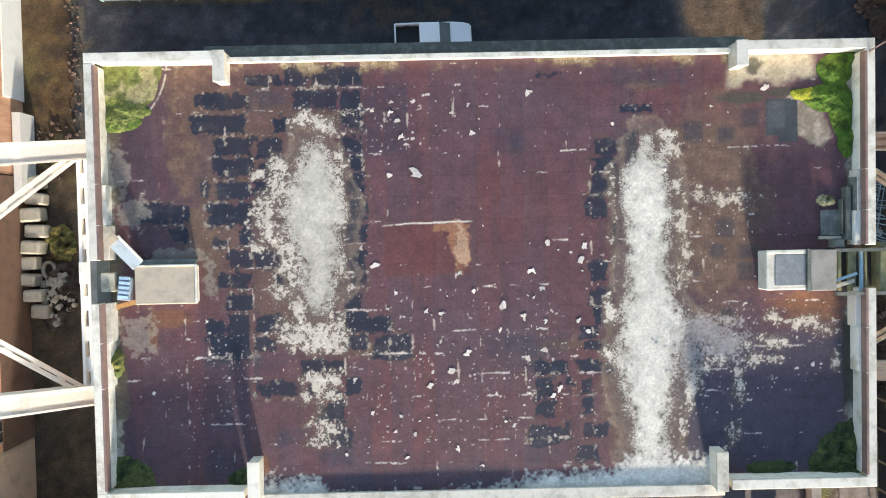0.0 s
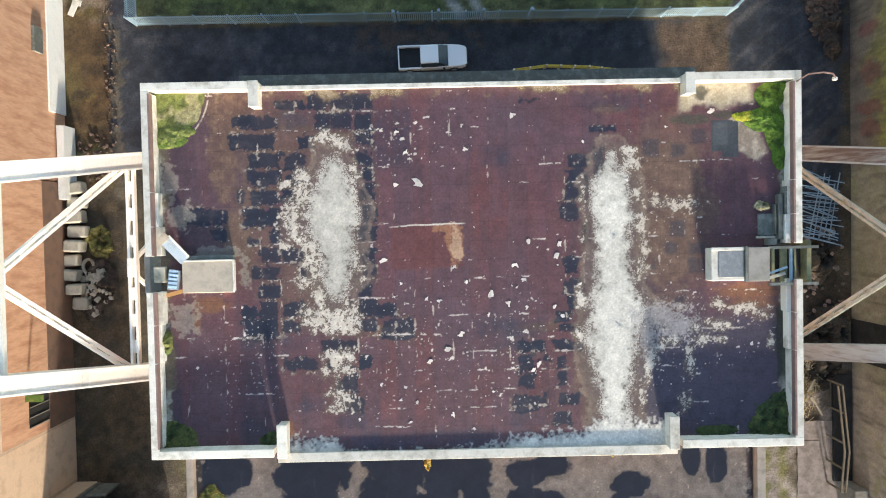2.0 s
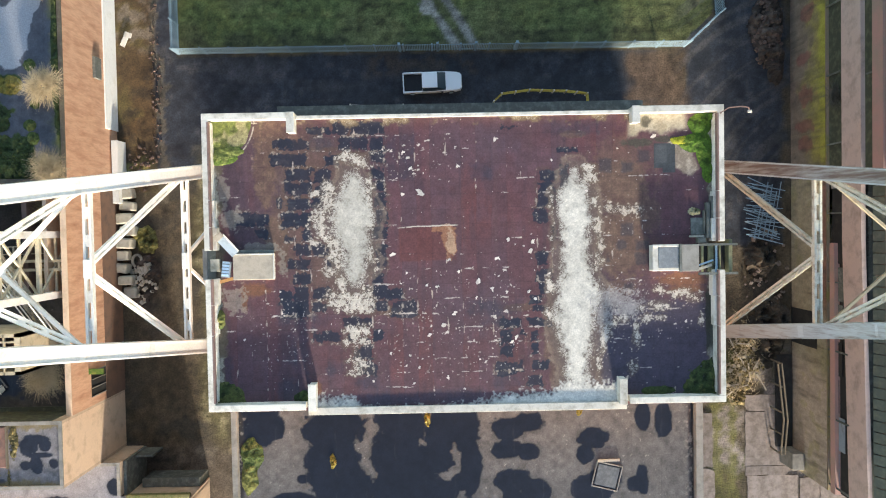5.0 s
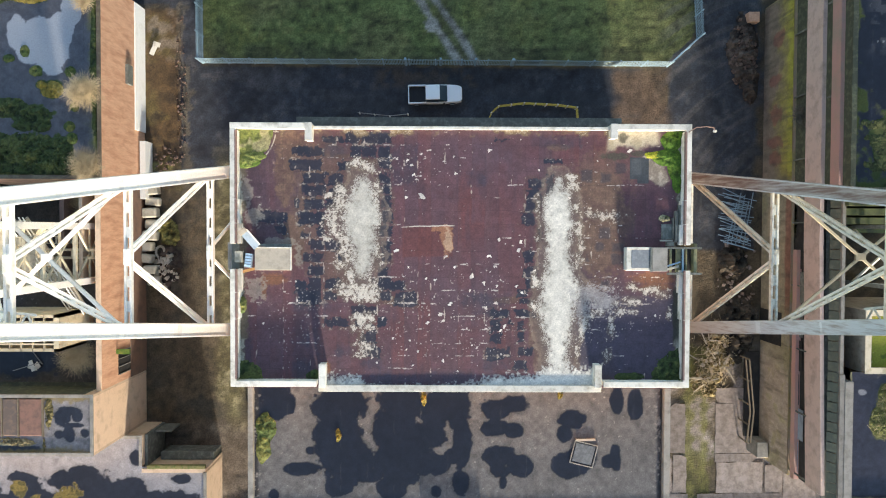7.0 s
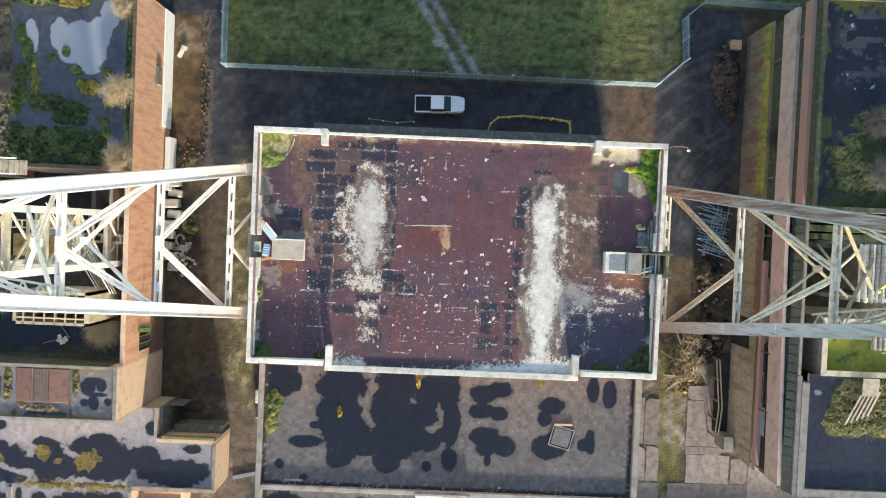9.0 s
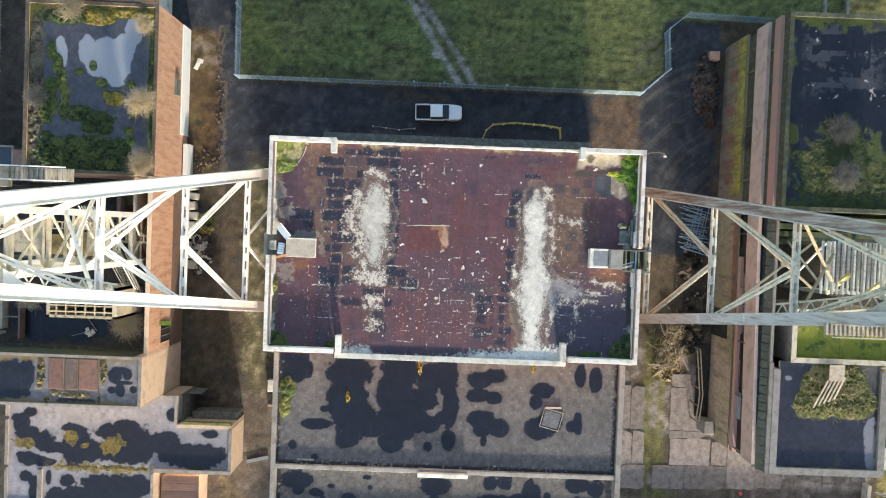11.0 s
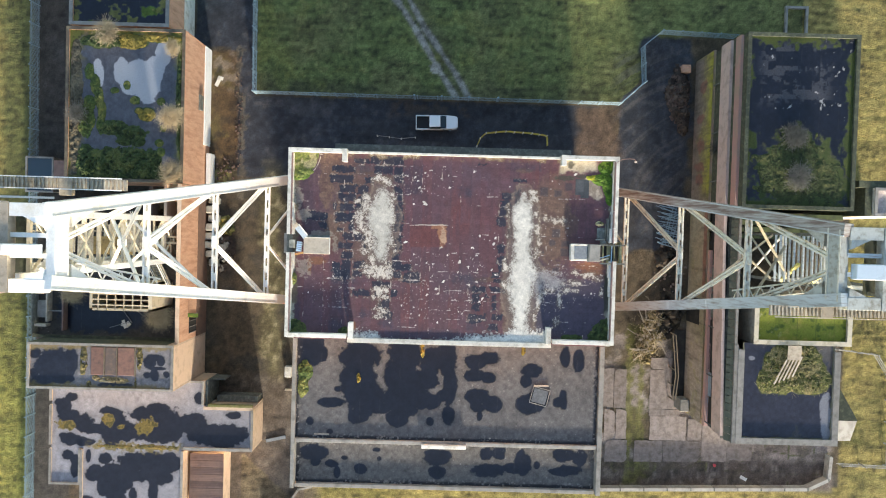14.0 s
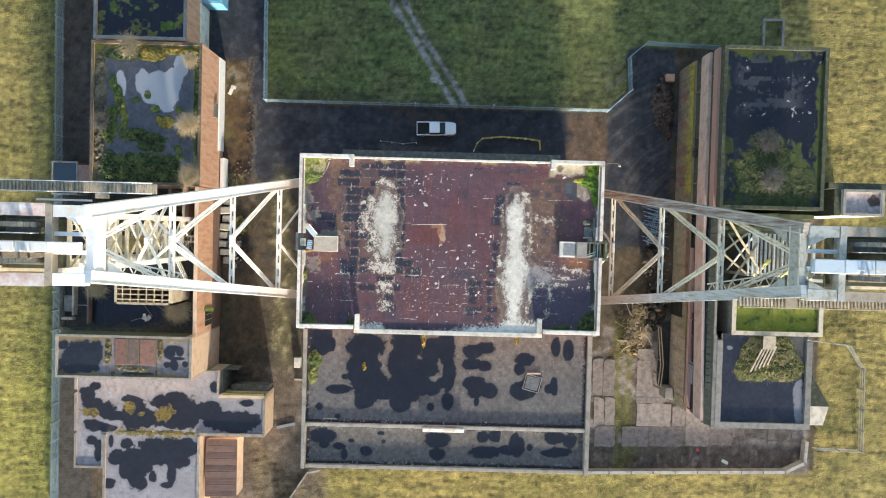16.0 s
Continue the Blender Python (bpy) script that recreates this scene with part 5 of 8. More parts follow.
for a, b in zip(cuts, cuts[1:]):
    p = sheet("wall_panel", np.linspace(a + 0.006, b - 0.006, int((b - a) / 0.12)), np.linspace(0.02, 5.85, 50), 0, wall_paint, M_FELT, kind="")
    for v in p.data.vertices:
        v.co = (EX + rnd.uniform(-0.001, 0.001), v.co.x, v.co.y)
    p.data.flip_normals()
    p.parent = east
for y in np.arange(-22, 21.5, 3.1):
    if rnd.random() < 0.7:
        part("window_pane", boxes((EX + 0.36, EX + 0.4, y + 0.1, y + 2.9, 6.0, 6.0 + rnd.uniform(0.9, 2.0))), rnd.choice((M_BLUESHEET, M_DARKCON, M_DARK, M_CONC)), east)
part("band", boxes((EX - 0.04, EX + 0.3, -1.5, 22.0, 8.3, 10.9)), M_PINKCON, east, "pinkish concrete band")
part("band", beam((EX + 0.55, -22.5, 9.7), (EX + 0.14, -1.5, 9.6), 0.34, 2.6), M_PINKCON, east, "pinkish concrete band")
part("ledge", boxes((EX + 0.05, EX + 0.5, -22.5, -1.6, 6.3, 7.0)), M_REDBAND, east, "reddish stained ledge")
part("band", boxes((EX - 0.02, EX + 0.3, 3.0, 21.9, 12.3, 13.6)), M_REDBAND, east, "pinkish concrete band")
part("window_recess", boxes((EX + 0.9, EX + 1.1, 3.0, 21.8, 5.9, 14.3)), M_DARK, east, "dark broken window band")
part("window_recess", boxes((EX + 0.5, EX + 0.7, -22.4, 3.0, 5.9, 10.6)), M_DARK, east, "dark broken window band")
for y in np.arange(-22, 22, 5.7):
    part("mullion", boxes((EX + 0.1, EX + 0.22, y, y + 0.12, 5.9, 8.7)), M_DARKCON, east)
for y in np.arange(3.4, 22, 7.8):
    part("mullion", boxes((EX + 0.1, EX + 0.22, y, y + 0.12, 11.3, 12.5)), M_DARKCON, east)
def emoss(x, y):
    p = puddles(x, y, 401, [(39, 15, 7, 8), (39, 7, 6, 4)], (0.10, 0.095, 0.10), 0.35)
    n2, n3 = fbm(x, y, 1.2, 4, 411), fbm(x, y, 0.45, 3, 417)
    gr = smooth(0.25, 0.5, fbm(np.floor(x / 0.8), np.floor(y / 0.5), 2, 2, 421) + 0.5 * n3) * box(x, y, 34.6, 42, 14.5, 21, 0.8)
    p.coat(gr * 0.55, (0.075, 0.075, 0.085), 0.6)
    p.coat(smooth(1.0, 1.1, n3 + 0.4 * n2) * box(x, y, 35, 44, 12, 21.5, 1), (0.32, 0.31, 0.30), 0.9)
    edge = np.minimum(np.minimum(x - EX, 44.9 - x), np.minimum(y - 3.2, 21.9 - y))
    p.coat(smooth(1.15, 0.6, edge + 0.8 * n2 + 0.4 * n3), (0.06, 0.078, 0.018), 0.95)
    p.coat(smooth(0.0, 0.15, blobs(x, y, [(39, 7.2, 5.0, 4.6), (41.5, 6, 3, 3), (33.9, 10.4, 0.9, 1.2), (44.2, 10.5, 0.8, 1.2)]) + 0.42 * n2 - 0.12), (0.042, 0.060, 0.015), 0.95)
    p.coat(smooth(0.2, 0.6, blobs(x, y, [(39, 7.2, 5.0, 4.6)]) + 0.6 * n3) * 0.5, (0.085, 0.088, 0.028), 0.95)
    return p
eb = block("east_workshop", "tall workshop with a dark wet roof half covered by moss", EX + 0.3, 44.9, 3.2, 21.9, 14.4, M_MOSSCON, emoss, 0.35, cap=M_MOSSCON)
SCRUB = [(37.71, -15.95, 1.19, 1.53), (39.54, -14.64, 2.38, 2.89), (41.43, -14.59, 2.72, 2.9), (42.74, -15.81, 2.21, 1.53), (38.24, -13.57, 1.02, 1.02), (42.0, -12.99, 1.36, 1.36), (40.87, -16.18, 3.06, 1.02)]
M_GREYCAP = worn("grey_parapet_cap", (0.25, 0.235, 0.215), (0.15, 0.14, 0.12), 0.6, 0.6, 0.85)


def segreen(x, y):
    # pool colour lifted to blue-grey for the sky it would mirror
    p = puddles(x, y, 431, [(37, -19.5, 5, 3.5), (43.5, -19, 3, 3.6), (36, -14, 3, 2.0)], (0.09, 0.085, 0.085), 0.25, pool=(0.030, 0.030, 0.043))
    n2 = fbm(x, y, 0.8, 4, 437)
    p.coat(smooth(0.0, 0.12, blobs(x, y, SCRUB) + 0.12 * n2 + 0.05), (0.10, 0.105, 0.03), 0.95)
    e = np.minimum(np.minimum(x - 34.9, 45.1 - x), y + 22.4)
    p.coat(smooth(0.2, 0.05, e + 0.12 * n2) * 0.8, (0.20, 0.19, 0.10), 0.95)
    p.coat(smooth(0.0, 0.2, blobs(x, y, [(44.4, -19.5, 0.7, 2.2), (44.6, -21.8, 0.5, 1.0), (35.9, -13.4, 0.4, 0.3)]) + 0.4 * n2), (0.20, 0.20, 0.22), 0.5)
    return p
se = block("south_east_block", "flat-roofed block with a wet roof and a bank of scrub", EX + 1.7, 45.7, -23.0, -11.85, 11.8, M_CONC, segreen, 0.35, 0.62, skip="n", cap=M_GREYCAP)
def lawn(x, y):
    p = Paint(x.shape, (0.19, 0.21, 0.025), 0.95)
    n2 = fbm(x, y, 0.7, 4, 441)
    p.coat(smooth(0.1, 0.7, n2), (0.26, 0.24, 0.045))
    p.coat(smooth(0.7, 0.9, fbm(x, y, 0.35, 3, 443)) * smooth(40, 38, x) * 0.8, (0.34, 0.33, 0.16))
    p.coat(smooth(0.3, 0.8, -n2) * 0.8, (0.05, 0.08, 0.015))
    p.coat(smooth(0.06, 0.0, np.abs((x / 2.1) % 1 - 0.5) * 2.1) * 0.5, (0.05, 0.06, 0.02))
    return p
M_CREAMCAP = worn("cream_coping", (0.66, 0.58, 0.44), (0.40, 0.34, 0.22), 0.5, 0.7, 0.85)
gr = block("green_roof_block", "low block whose roof is overgrown with bright grass", 36.0, 46.9, -11.8, -6.5, 11.6, M_TIMBER, lawn, 0.4, 0.45, cap=M_CREAMCAP)
hut = thing("hooded_hut", "small hut with dark north roof and pale south slope", "hut")
def quadslab(pts, t):
    bm = bmesh.new()
    up_, dn = [bm.verts.new(q) for q in pts], [bm.verts.new((q[0], q[1], q[2] - t)) for q in pts]
    bm.faces.new(up_)
    bm.faces.new(dn[::-1])
    for i in range(4):
        bm.faces.new((up_[i - 1], dn[i - 1], dn[i], up_[i]))
    bmesh.ops.recalc_face_normals(bm, faces=bm.faces)
    return bm
part("north_roof", quadslab([(46.9, -17.0, 8.7), (47.6, -17.0, 8.7), (49.8, -20.9, 9.0), (46.9, -20.9, 9.0)], 0.2), M_MOSSCON, hut, "dark north slope")
# the paler material stands for sunlight on the south slope
part("south_roof", quadslab([(46.9, -20.92, 9.0), (49.7, -20.92, 9.0), (49.3, -23.4, 8.5), (46.9, -23.4, 8.5)], 0.2), M_PALECON, hut, "slope coloured pale as if sunlit")
part("wall", boxes((46.9, 49.1, -22.4, -20.9, 0, 7.2)), M_BUFF, hut)
part("wall", boxes((46.9, 47.5, -20.9, -17.3, 0, 8.4)), M_BUFF, hut)

# ---- headframes: a raking pair of box legs up to a sheave platform over a lattice tower ----
CX = 1.84
M_STEELP = worn("flaking_pink_paint", (0.58, 0.40, 0.34), (0.80, 0.77, 0.72), 0.75, 0.9, 0.6, fine=5, bump=0.15)
M_PALEBLUE = worn("pale_blue_paint", (0.52, 0.60, 0.66), (0.42, 0.47, 0.50), 0.3, 1.0, 0.4, bump=0.05)
M_CREAMTIE = worn("cream_tie_paint", (0.34, 0.30, 0.21), (0.22, 0.18, 0.12), 0.5, 0.6, 0.6)
M_CLEARYELLOW = worn("clear_yellow_paint", (0.50, 0.44, 0.13), (0.34, 0.29, 0.11), 0.4, 0.4, 0.6)
M_TOWER = worn("beige_tower_paint", (0.60, 0.54, 0.41), (0.36, 0.30, 0.20), 0.5, 0.8, 0.65)
M_CREAMRUST = worn("worn_tread", (0.42, 0.38, 0.30), (0.16, 0.12, 0.09), 0.5, 0.4, 0.8)
def headframe(s, steel, leg_n, leg_s, trim_paint, plan, label):
    """plan: foot and rake of the legs along x, foot and slope of each leg along y, heights of the cross members and of the head, leg width, tower front."""
    ob = thing("headframe", label, "headframe", "twin headframes")
    x0, kx, north, south, zs, head, wide, front = plan
    cy = ((north[0] + north[1] * head) + (south[0] + south[1] * head)) / 2

    def rake(z):
        return s * (x0 - CX + kx * z)

    def X(d):
        return CX + s * d
    up = Vector((-s, 0, s * kx)).normalized()
    if up.z < 0:
        up = -up

    def node(z, side):
        c, k = north if side > 0 else south
        return Vector((x0 + kx * z, c + k * z, z))
    for side, mat in ((1, leg_n), (-1, leg_s)):
        part("leg", beam(node(2.6, side), node(head + 0.8, side), wide, 0.8, up, wide + 0.08, 0.95), mat, ob)
        for e in (-1, 1):
            lo, hi = node(2.6, side) + Vector((0, e * (wide / 2 - 0.05), 0)) + up * 0.42, node(head + 0.8, side) + Vector((0, e * (wide / 2 - 0.02), 0)) + up * 0.49
            part("flange", beam(lo, hi, 0.10, 0.07, up), trim_paint, ob, "pale edge angle")
        # lap joints of the leg plates
        for z in np.arange(7.0, head - 2, 5.2):
            part("splice", beam(node(z, side) + up * 0.40, node(z + 0.4, side) + up * 0.40, wide - 0.12, 0.09, up), mat, ob)
    for z in zs:
        bm = bmesh.new()
        add_battened(bm, node(z, 1), node(z, -1), 0.52, 0.34, (0, 0, 1), 0.15, 1.55, 0.75)
        part("cross_member", bm, steel, ob, "battened steel cross member")
    levels = (zs[0] - 9.0, *zs, head - 0.6)
    for lo, hi in zip(levels, levels[1:]):
        for side in (1, -1):
            e = node(lo, side)
            mid = node(hi, 1).lerp(node(hi, -1), 0.5 - side * (0.10 if hi > zs[-1] else 0.03))
            bm = bmesh.new()
            if lo < zs[0]:
                add_beam(bm, mid, e, 0.22, 0.2, up)
            else:
                add_battened(bm, mid, e + (mid - e) * 0.04, 0.44, 0.26, up, 0.16, 1.45, 0.45)
            part("brace", bm, steel, ob, "battened steel brace")
        if lo >= zs[0]:
            part("joint_plate", beam(node(lo, 1).lerp(node(lo, -1), 0.5) - Vector((0, 0.55, 0)), node(lo, 1).lerp(node(lo, -1), 0.5) + Vector((0, 0.55, 0)), 0.62, 0.38, up), steel, ob, "plate at the brace joint", 0.02)
    # crossed ties running back from the legs to the tower
    for za, zb in ((zs[1], zs[1] - 2.5), (zs[2], zs[2] - 7.0)):
        for side in (1, -1):
            part("tie", beam(node(za, side) - up * 0.4, (X(front), cy - side * 2.4, zb), 0.26 if s < 0 else 0.18, 0.2), M_CREAMTIE if s > 0 else steel, ob, "single steel tie")
        a, b = node(za, 1) - up * 0.4, Vector((X(front), cy - 2.4, zb))
        f = 0.68 if za == zs[1] else 0.62
        c = a.lerp(b, f)
        part("joint_plate", boxes((c.x - 0.4, c.x + 0.4, c.y - 0.3, c.y + 0.3, c.z - 0.05, c.z + 0.16)), M_CREAMTIE if s > 0 else steel, ob, "small joint plate", 0.03)
    # portal plate at the head of the legs
    z = head
    a, b = node(z, 1), node(z, -1)
    plate = steel if s < 0 else M_STEELD
    part("head_beam", beam(a, b, 1.2, 0.9, up), plate, ob, "wide plated head beam", 0.03)
    for e in (-1, 1):
        off = (node(1, 1) - node(0, 1)).normalized() * e * 0.52 + up * 0.47
        part("cover_strip", beam(a + off, b + off, 0.14, 0.06, up), plate if s < 0 else M_STEELC, ob, "raised cover strip")
    for side in (1, -1):
        fil = bmesh.new()
        c0, c1, c2 = node(z - 0.9, side), node(z - 3.4, side), node(z - 0.9, 1).lerp(node(z - 0.9, -1), 0.5 - side * 0.24)
        tops = [fil.verts.new(q + up * 0.36) for q in (c0, c1, c2)]
        bots = [fil.verts.new(q - up * 0.36) for q in (c0, c1, c2)]
        fil.faces.new(tops)
        fil.faces.new(bots[::-1])
        for i in range(3):
            fil.faces.new((tops[i - 1], bots[i - 1], bots[i], tops[i]))
        bmesh.ops.recalc_face_normals(fil, faces=fil.faces)
        part("fillet", fil, plate, ob, "haunch plate")
    # platform girders running out over the shaft
    P = rake(z)
    zt = z + 0.4
    off_n, off_s = (2.6, 2.95) if s < 0 else (2.45, 2.98)
    for side, off in ((1, off_n), (-1, off_s)):
        y = cy + side * off
        part("platform_girder", beam((X(P + 0.5), y, zt - 0.1), (X(P + 3.1), y, zt - 0.1), 0.98, 1.0), plate, ob, "", 0.03)
        part("platform_girder", beam((X(P + 3.7), y + side * 0.06, zt - 0.05), (X(P + 13), y + side * 0.12, zt - 0.05), 1.05 if s < 0 else 0.85, 1.0), M_STEELP if s < 0 else M_TIMBER, ob, "flaking rusty girder")
        tri = bmesh.new()
        inner = y - side * 0.49
        vs = []
        for zz in (zt - 0.1, zt + 0.38):
            vs += [tri.verts.new(p + Vector((0, 0, zz))) for p in (Vector((X(P + 0.6), inner, 0)), Vector((X(P + 0.6), inner - side * 0.75, 0)), Vector((X(P + 2.1), inner, 0)))]
        for f in ((0, 1, 2), (5, 4, 3), (0, 3, 4, 1), (1, 4, 5, 2), (2, 5, 3, 0)):
            tri.faces.new([vs[i] for i in f])
        bmesh.ops.recalc_face_normals(tri, faces=tri.faces)
        part("gusset", tri, plate, ob, "triangular gusset plate")
        part("platform_beam", beam((X(P + 0.5), cy + side * 0.75, zt - 0.1), (X(P + 3.3), cy + side * 0.75, zt - 0.1), 0.34, 0.5), steel if s < 0 else M_STEELG, ob)
        part("strut", beam((X(P + 1.6), cy + side * 1.8, zt - 1.2), (X(P + 2.9), cy + side * 0.9, zt - 4.5), 0.26, 0.26), steel, ob)
    for k, d in enumerate((3.4, 8.4, 12.6)):
        part("cross_girder", beam((X(P + d), cy + off_n + 0.5, zt - 0.02), (X(P + d), cy - off_s - 0.5, zt - 0.02), 0.56, 1.0), (M_TIMBER if k == 0 else M_STEELP) if s < 0 else plate, ob)
    for k in range(5):
        xa, xb = sorted((X(P + 0.85 + 2.6 * k), X(P + 3.4 + 2.6 * k)))
        part("centre_girder", boxes((xa, xb, cy - 0.72 if s < 0 else cy - 1.1, cy + 0.1, zt - 0.05, zt + 0.8)), M_STEELW if s < 0 else M_PALEBLUE, ob, "pale boxed centre girder", 0.05)
    # side walkways with close-set balusters
    wy = 2.63 if s < 0 else -6.0
    wz = head - 3.6
    part("walkway_deck", beam((X(P - 3.5), wy, wz), (X(P + 12), wy, wz), 0.85, 0.1), M_TIMBER, ob, "weathered walkway deck")
    for o in (-0.45, 0.45):
        part("walkway_rail", beam((X(P - 3.5), wy + o, wz + 1.05), (X(P + 12), wy + o, wz + 1.05), 0.08, 0.08), M_STEELW if s < 0 else M_TIMBER, ob)
    for k in range(48):
        x = X(P - 3.4 + 0.32 * k)
        part("baluster", beam((x, wy - 0.42, wz + 0.14), (x, wy + 0.42, wz + 0.14), 0.13, 0.16), M_CREAMRUST, ob, "worn walkway tread")
    part("landing", boxes((*sorted((X(P + 0.7), X(P + 1.7))), wy - 0.9 if s < 0 else wy - 0.5, wy + 0.5 if s < 0 else wy + 0.9, wz - 0.2, wz + 0.3)), M_TIMBER, ob, "boarded landing")
    for o in (3.55, 3.0):
        yy = cy + o if s < 0 else cy - o
        part("side_pipe", beam((X(P + 0.9), yy, zt - 1.5), (X(P + 5.5), yy, zt - 1.5), 0.16, 0.16), steel, ob)
    part("platform_floor", boxes((*sorted((X(P + 3.7), X(P + 13.0))), cy - 2.5, cy + 2.2, zt - 3.1, zt - 3.0)), M_MOSSCON, ob, "dark oily floor below the sheaves")
    part("machine", boxes((*sorted((X(P + 5.0), X(P + 7.5))), cy + 0.7, cy + 1.9, zt - 2.6, zt - 0.6)), M_DARKCON, ob, "dark sheave bearing housing", 0.06)
    part("machine", boxes((*sorted((X(P + 5.0), X(P + 12.5))), cy - 1.9, cy - 0.9, zt - 2.6, zt - 1.4)), M_TIMBER, ob, "timbered floor under the sheaves")
    # sheave wheels between the girders
    for side in (1, -1):
        for d in (6.4, 10.4):
            bm = bmesh.new()
            c = Vector((X(P + d), cy + side * 1.45, zt - 0.6))
            n = 28
            for k in range(n):
                a0, a1 = 2 * math.pi * k / n, 2 * math.pi * (k + 1) / n
                add_beam(bm, c + Vector((math.cos(a0), 0, math.sin(a0))) * 2.1, c + Vector((math.cos(a1), 0, math.sin(a1))) * 2.1, 0.4, 0.22, Vector((math.cos((a0 + a1) / 2), 0, math.sin((a0 + a1) / 2))))
            for k in range(6):
                a0 = math.pi * k / 3
                add_beam(bm, c, c + Vector((math.cos(a0), 0, math.sin(a0))) * 2.05, 0.14, 0.12, (0, 1, 0))
            part("sheave", bm, M_DARKCON, ob, "dark steel sheave wheel")
    # handrails on the platform
    for side in (1, -1):
        bm = bmesh.new()
        y = cy + side * 0.75
        for z2 in (zt + 0.55, zt + 1.0):
            add_beam(bm, (X(P + 4.6), y, z2), (X(P + 7.0), y, z2), 0.06, 0.06)
        for d in (4.6, 5.8, 7.0):
            add_beam(bm, (X(P + d), y, zt - 0.3), (X(P + d), y, zt + 1.0), 0.06, 0.06)
        part("handrail", bm, steel, ob)
    # raking stair and light lattice between legs and tower
    q0, q1 = Vector((X(rake(zs[2]) - 0.6), cy - 3.5, zs[2] - 1.6)), Vector((X(P + 0.2), cy - 1.9, head - 3.2))
    bm = bmesh.new()
    for o in (-0.5, 0.5):
        add_beam(bm, q0 + Vector((0, o, 0)), q1 + Vector((0, o, 0)), 0.12, 0.14)
    for k in range(14):
        f0, f1 = k / 14, (k + 1) / 14
        o = 0.5 if k % 2 else -0.5
        add_beam(bm, q0.lerp(q1, f0) + Vector((0, o, 0)), q0.lerp(q1, f1) + Vector((0, -o, 0)), 0.09, 0.09)
    part("lattice", bm, steel, ob, "light steel lattice")
    # the lattice tower under the platform
    t0, t1 = front, front + 6.4
    inner_paint = M_TOWER if s < 0 else steel
    # zigzag ladders with landings climbing inside the tower
    if s < 0:
        # a long stair falling across the front of the tower, with rails on both sides
        q0, q1 = Vector((-31.9, 0.9, 16.2)), Vector((-30.8, -7.3, 8.7))
        for o in (-0.55, 0.55):
            for h, w in ((0.0, 0.16), (0.55, 0.07), (1.05, 0.08)):
                part("stringer" if h == 0 else "rail", beam(q0 + Vector((o, 0, h)), q1 + Vector((o, 0, h)), w, 0.2 if h == 0 else 0.07), steel if h else M_CREAMRUST, ob)
        for i in range(1, 26):
            q = q0.lerp(q1, i / 26)
            part("tread", boxes((q.x - 0.5, q.x + 0.5, q.y - 0.12, q.y + 0.12, q.z, q.z + 0.04)), M_CREAMRUST, ob)
    for k in range(6 if s < 0 else 0):
        z0, z1 = 1.0 + 5 * k, 6.0 + 5 * k
        xa, xb = (X(t0 + 1.0), X(t1 - 1.2)) if k % 2 else (X(t1 - 1.2), X(t0 + 1.0))
        lad = bmesh.new()
        for o in (-0.3, 0.3):
            add_beam(lad, (xa, cy + 1.2 + o, z0), (xb, cy + 1.2 + o, z1), 0.07, 0.14)
        for i in range(1, 16):
            f = i / 16
            add_beam(lad, (xa + (xb - xa) * f, cy + 0.9, z0 + 5 * f), (xa + (xb - xa) * f, cy + 1.5, z0 + 5 * f), 0.14, 0.04)
        part("ladder", lad, inner_paint, ob, "steep steel ladder")
        part("landing", boxes((*sorted((xb - 0.7, xb + 0.7)), cy - 1.2, cy + 1.6, z1 - 0.12, z1 - 0.04)), M_CREAMRUST, ob, "small tread-plate landing")
        part("tower_tie", beam((X(t0), cy - 2.4, z0 + 2.0), (X(t0), cy + 2.4, z0 + 2.0), 0.18, 0.18), inner_paint, ob)
        part("tower_tie", beam((X((t0 + t1) / 2), cy - 2.4, z0 - 0.5), (X((t0 + t1) / 2), cy + 2.4, z0 - 0.5), 0.2, 0.2), inner_paint, ob)
    # the east tower's steel legs wear a dark colour in place of shade
    for d in (t0, t1):
        for y in (cy + 2.4, cy - 2.4):
            part("tower_leg", beam((X(d), y, 0), (X(d), y, zt - 0.5), 0.55 if s < 0 else 0.3, 0.55 if s < 0 else 0.3, (1, 0, 0)), steel if s < 0 else M_DARKCON, ob)
    zz = [0.5, 5.5, 10.5, 15.5, 20.5, 25.5, 30.5, 36.5] if s < 0 else [10.0, 18.0, 26.0, 34.0]
    for k, z0 in enumerate(zz):
        for d in (t0, t1) if z0 != 10.0 else ():
            part("tower_tie", beam((X(d), cy - 2.4, z0), (X(d), cy + 2.4, z0), 0.3, 0.3), inner_paint, ob)
        for y in (cy - 2.4, cy + 2.4) if z0 != 10.0 else ():
            part("tower_tie", beam((X(t0), y, z0), (X(t1), y, z0), 0.26, 0.26), inner_paint, ob)
        if k + 1 < len(zz):
            z1 = zz[k + 1]
            for d in (t0,) if s < 0 or k == 0 else ():
                for q in (1, -1):
                    part("tower_brace", beam((X(d), cy - 2.4 * q, z0), (X(d), cy + 2.4 * q, z1), 0.16, 0.16, (1, 0, 0)), inner_paint, ob)
            for y in (cy - 2.4, cy + 2.4):
                for q in ((t0, t1), (t1, t0)):
                    part("tower_brace", beam((X(q[0]), y, z0), (X(q[1]), y, z1), 0.12, 0.12, (0, 1, 0)), inner_paint, ob)
    if s > 0:
        # louvre-like ties up the front face and two yellow pipes
        for k in range(17):
            d = t0 - 1.9 + 0.30 * k
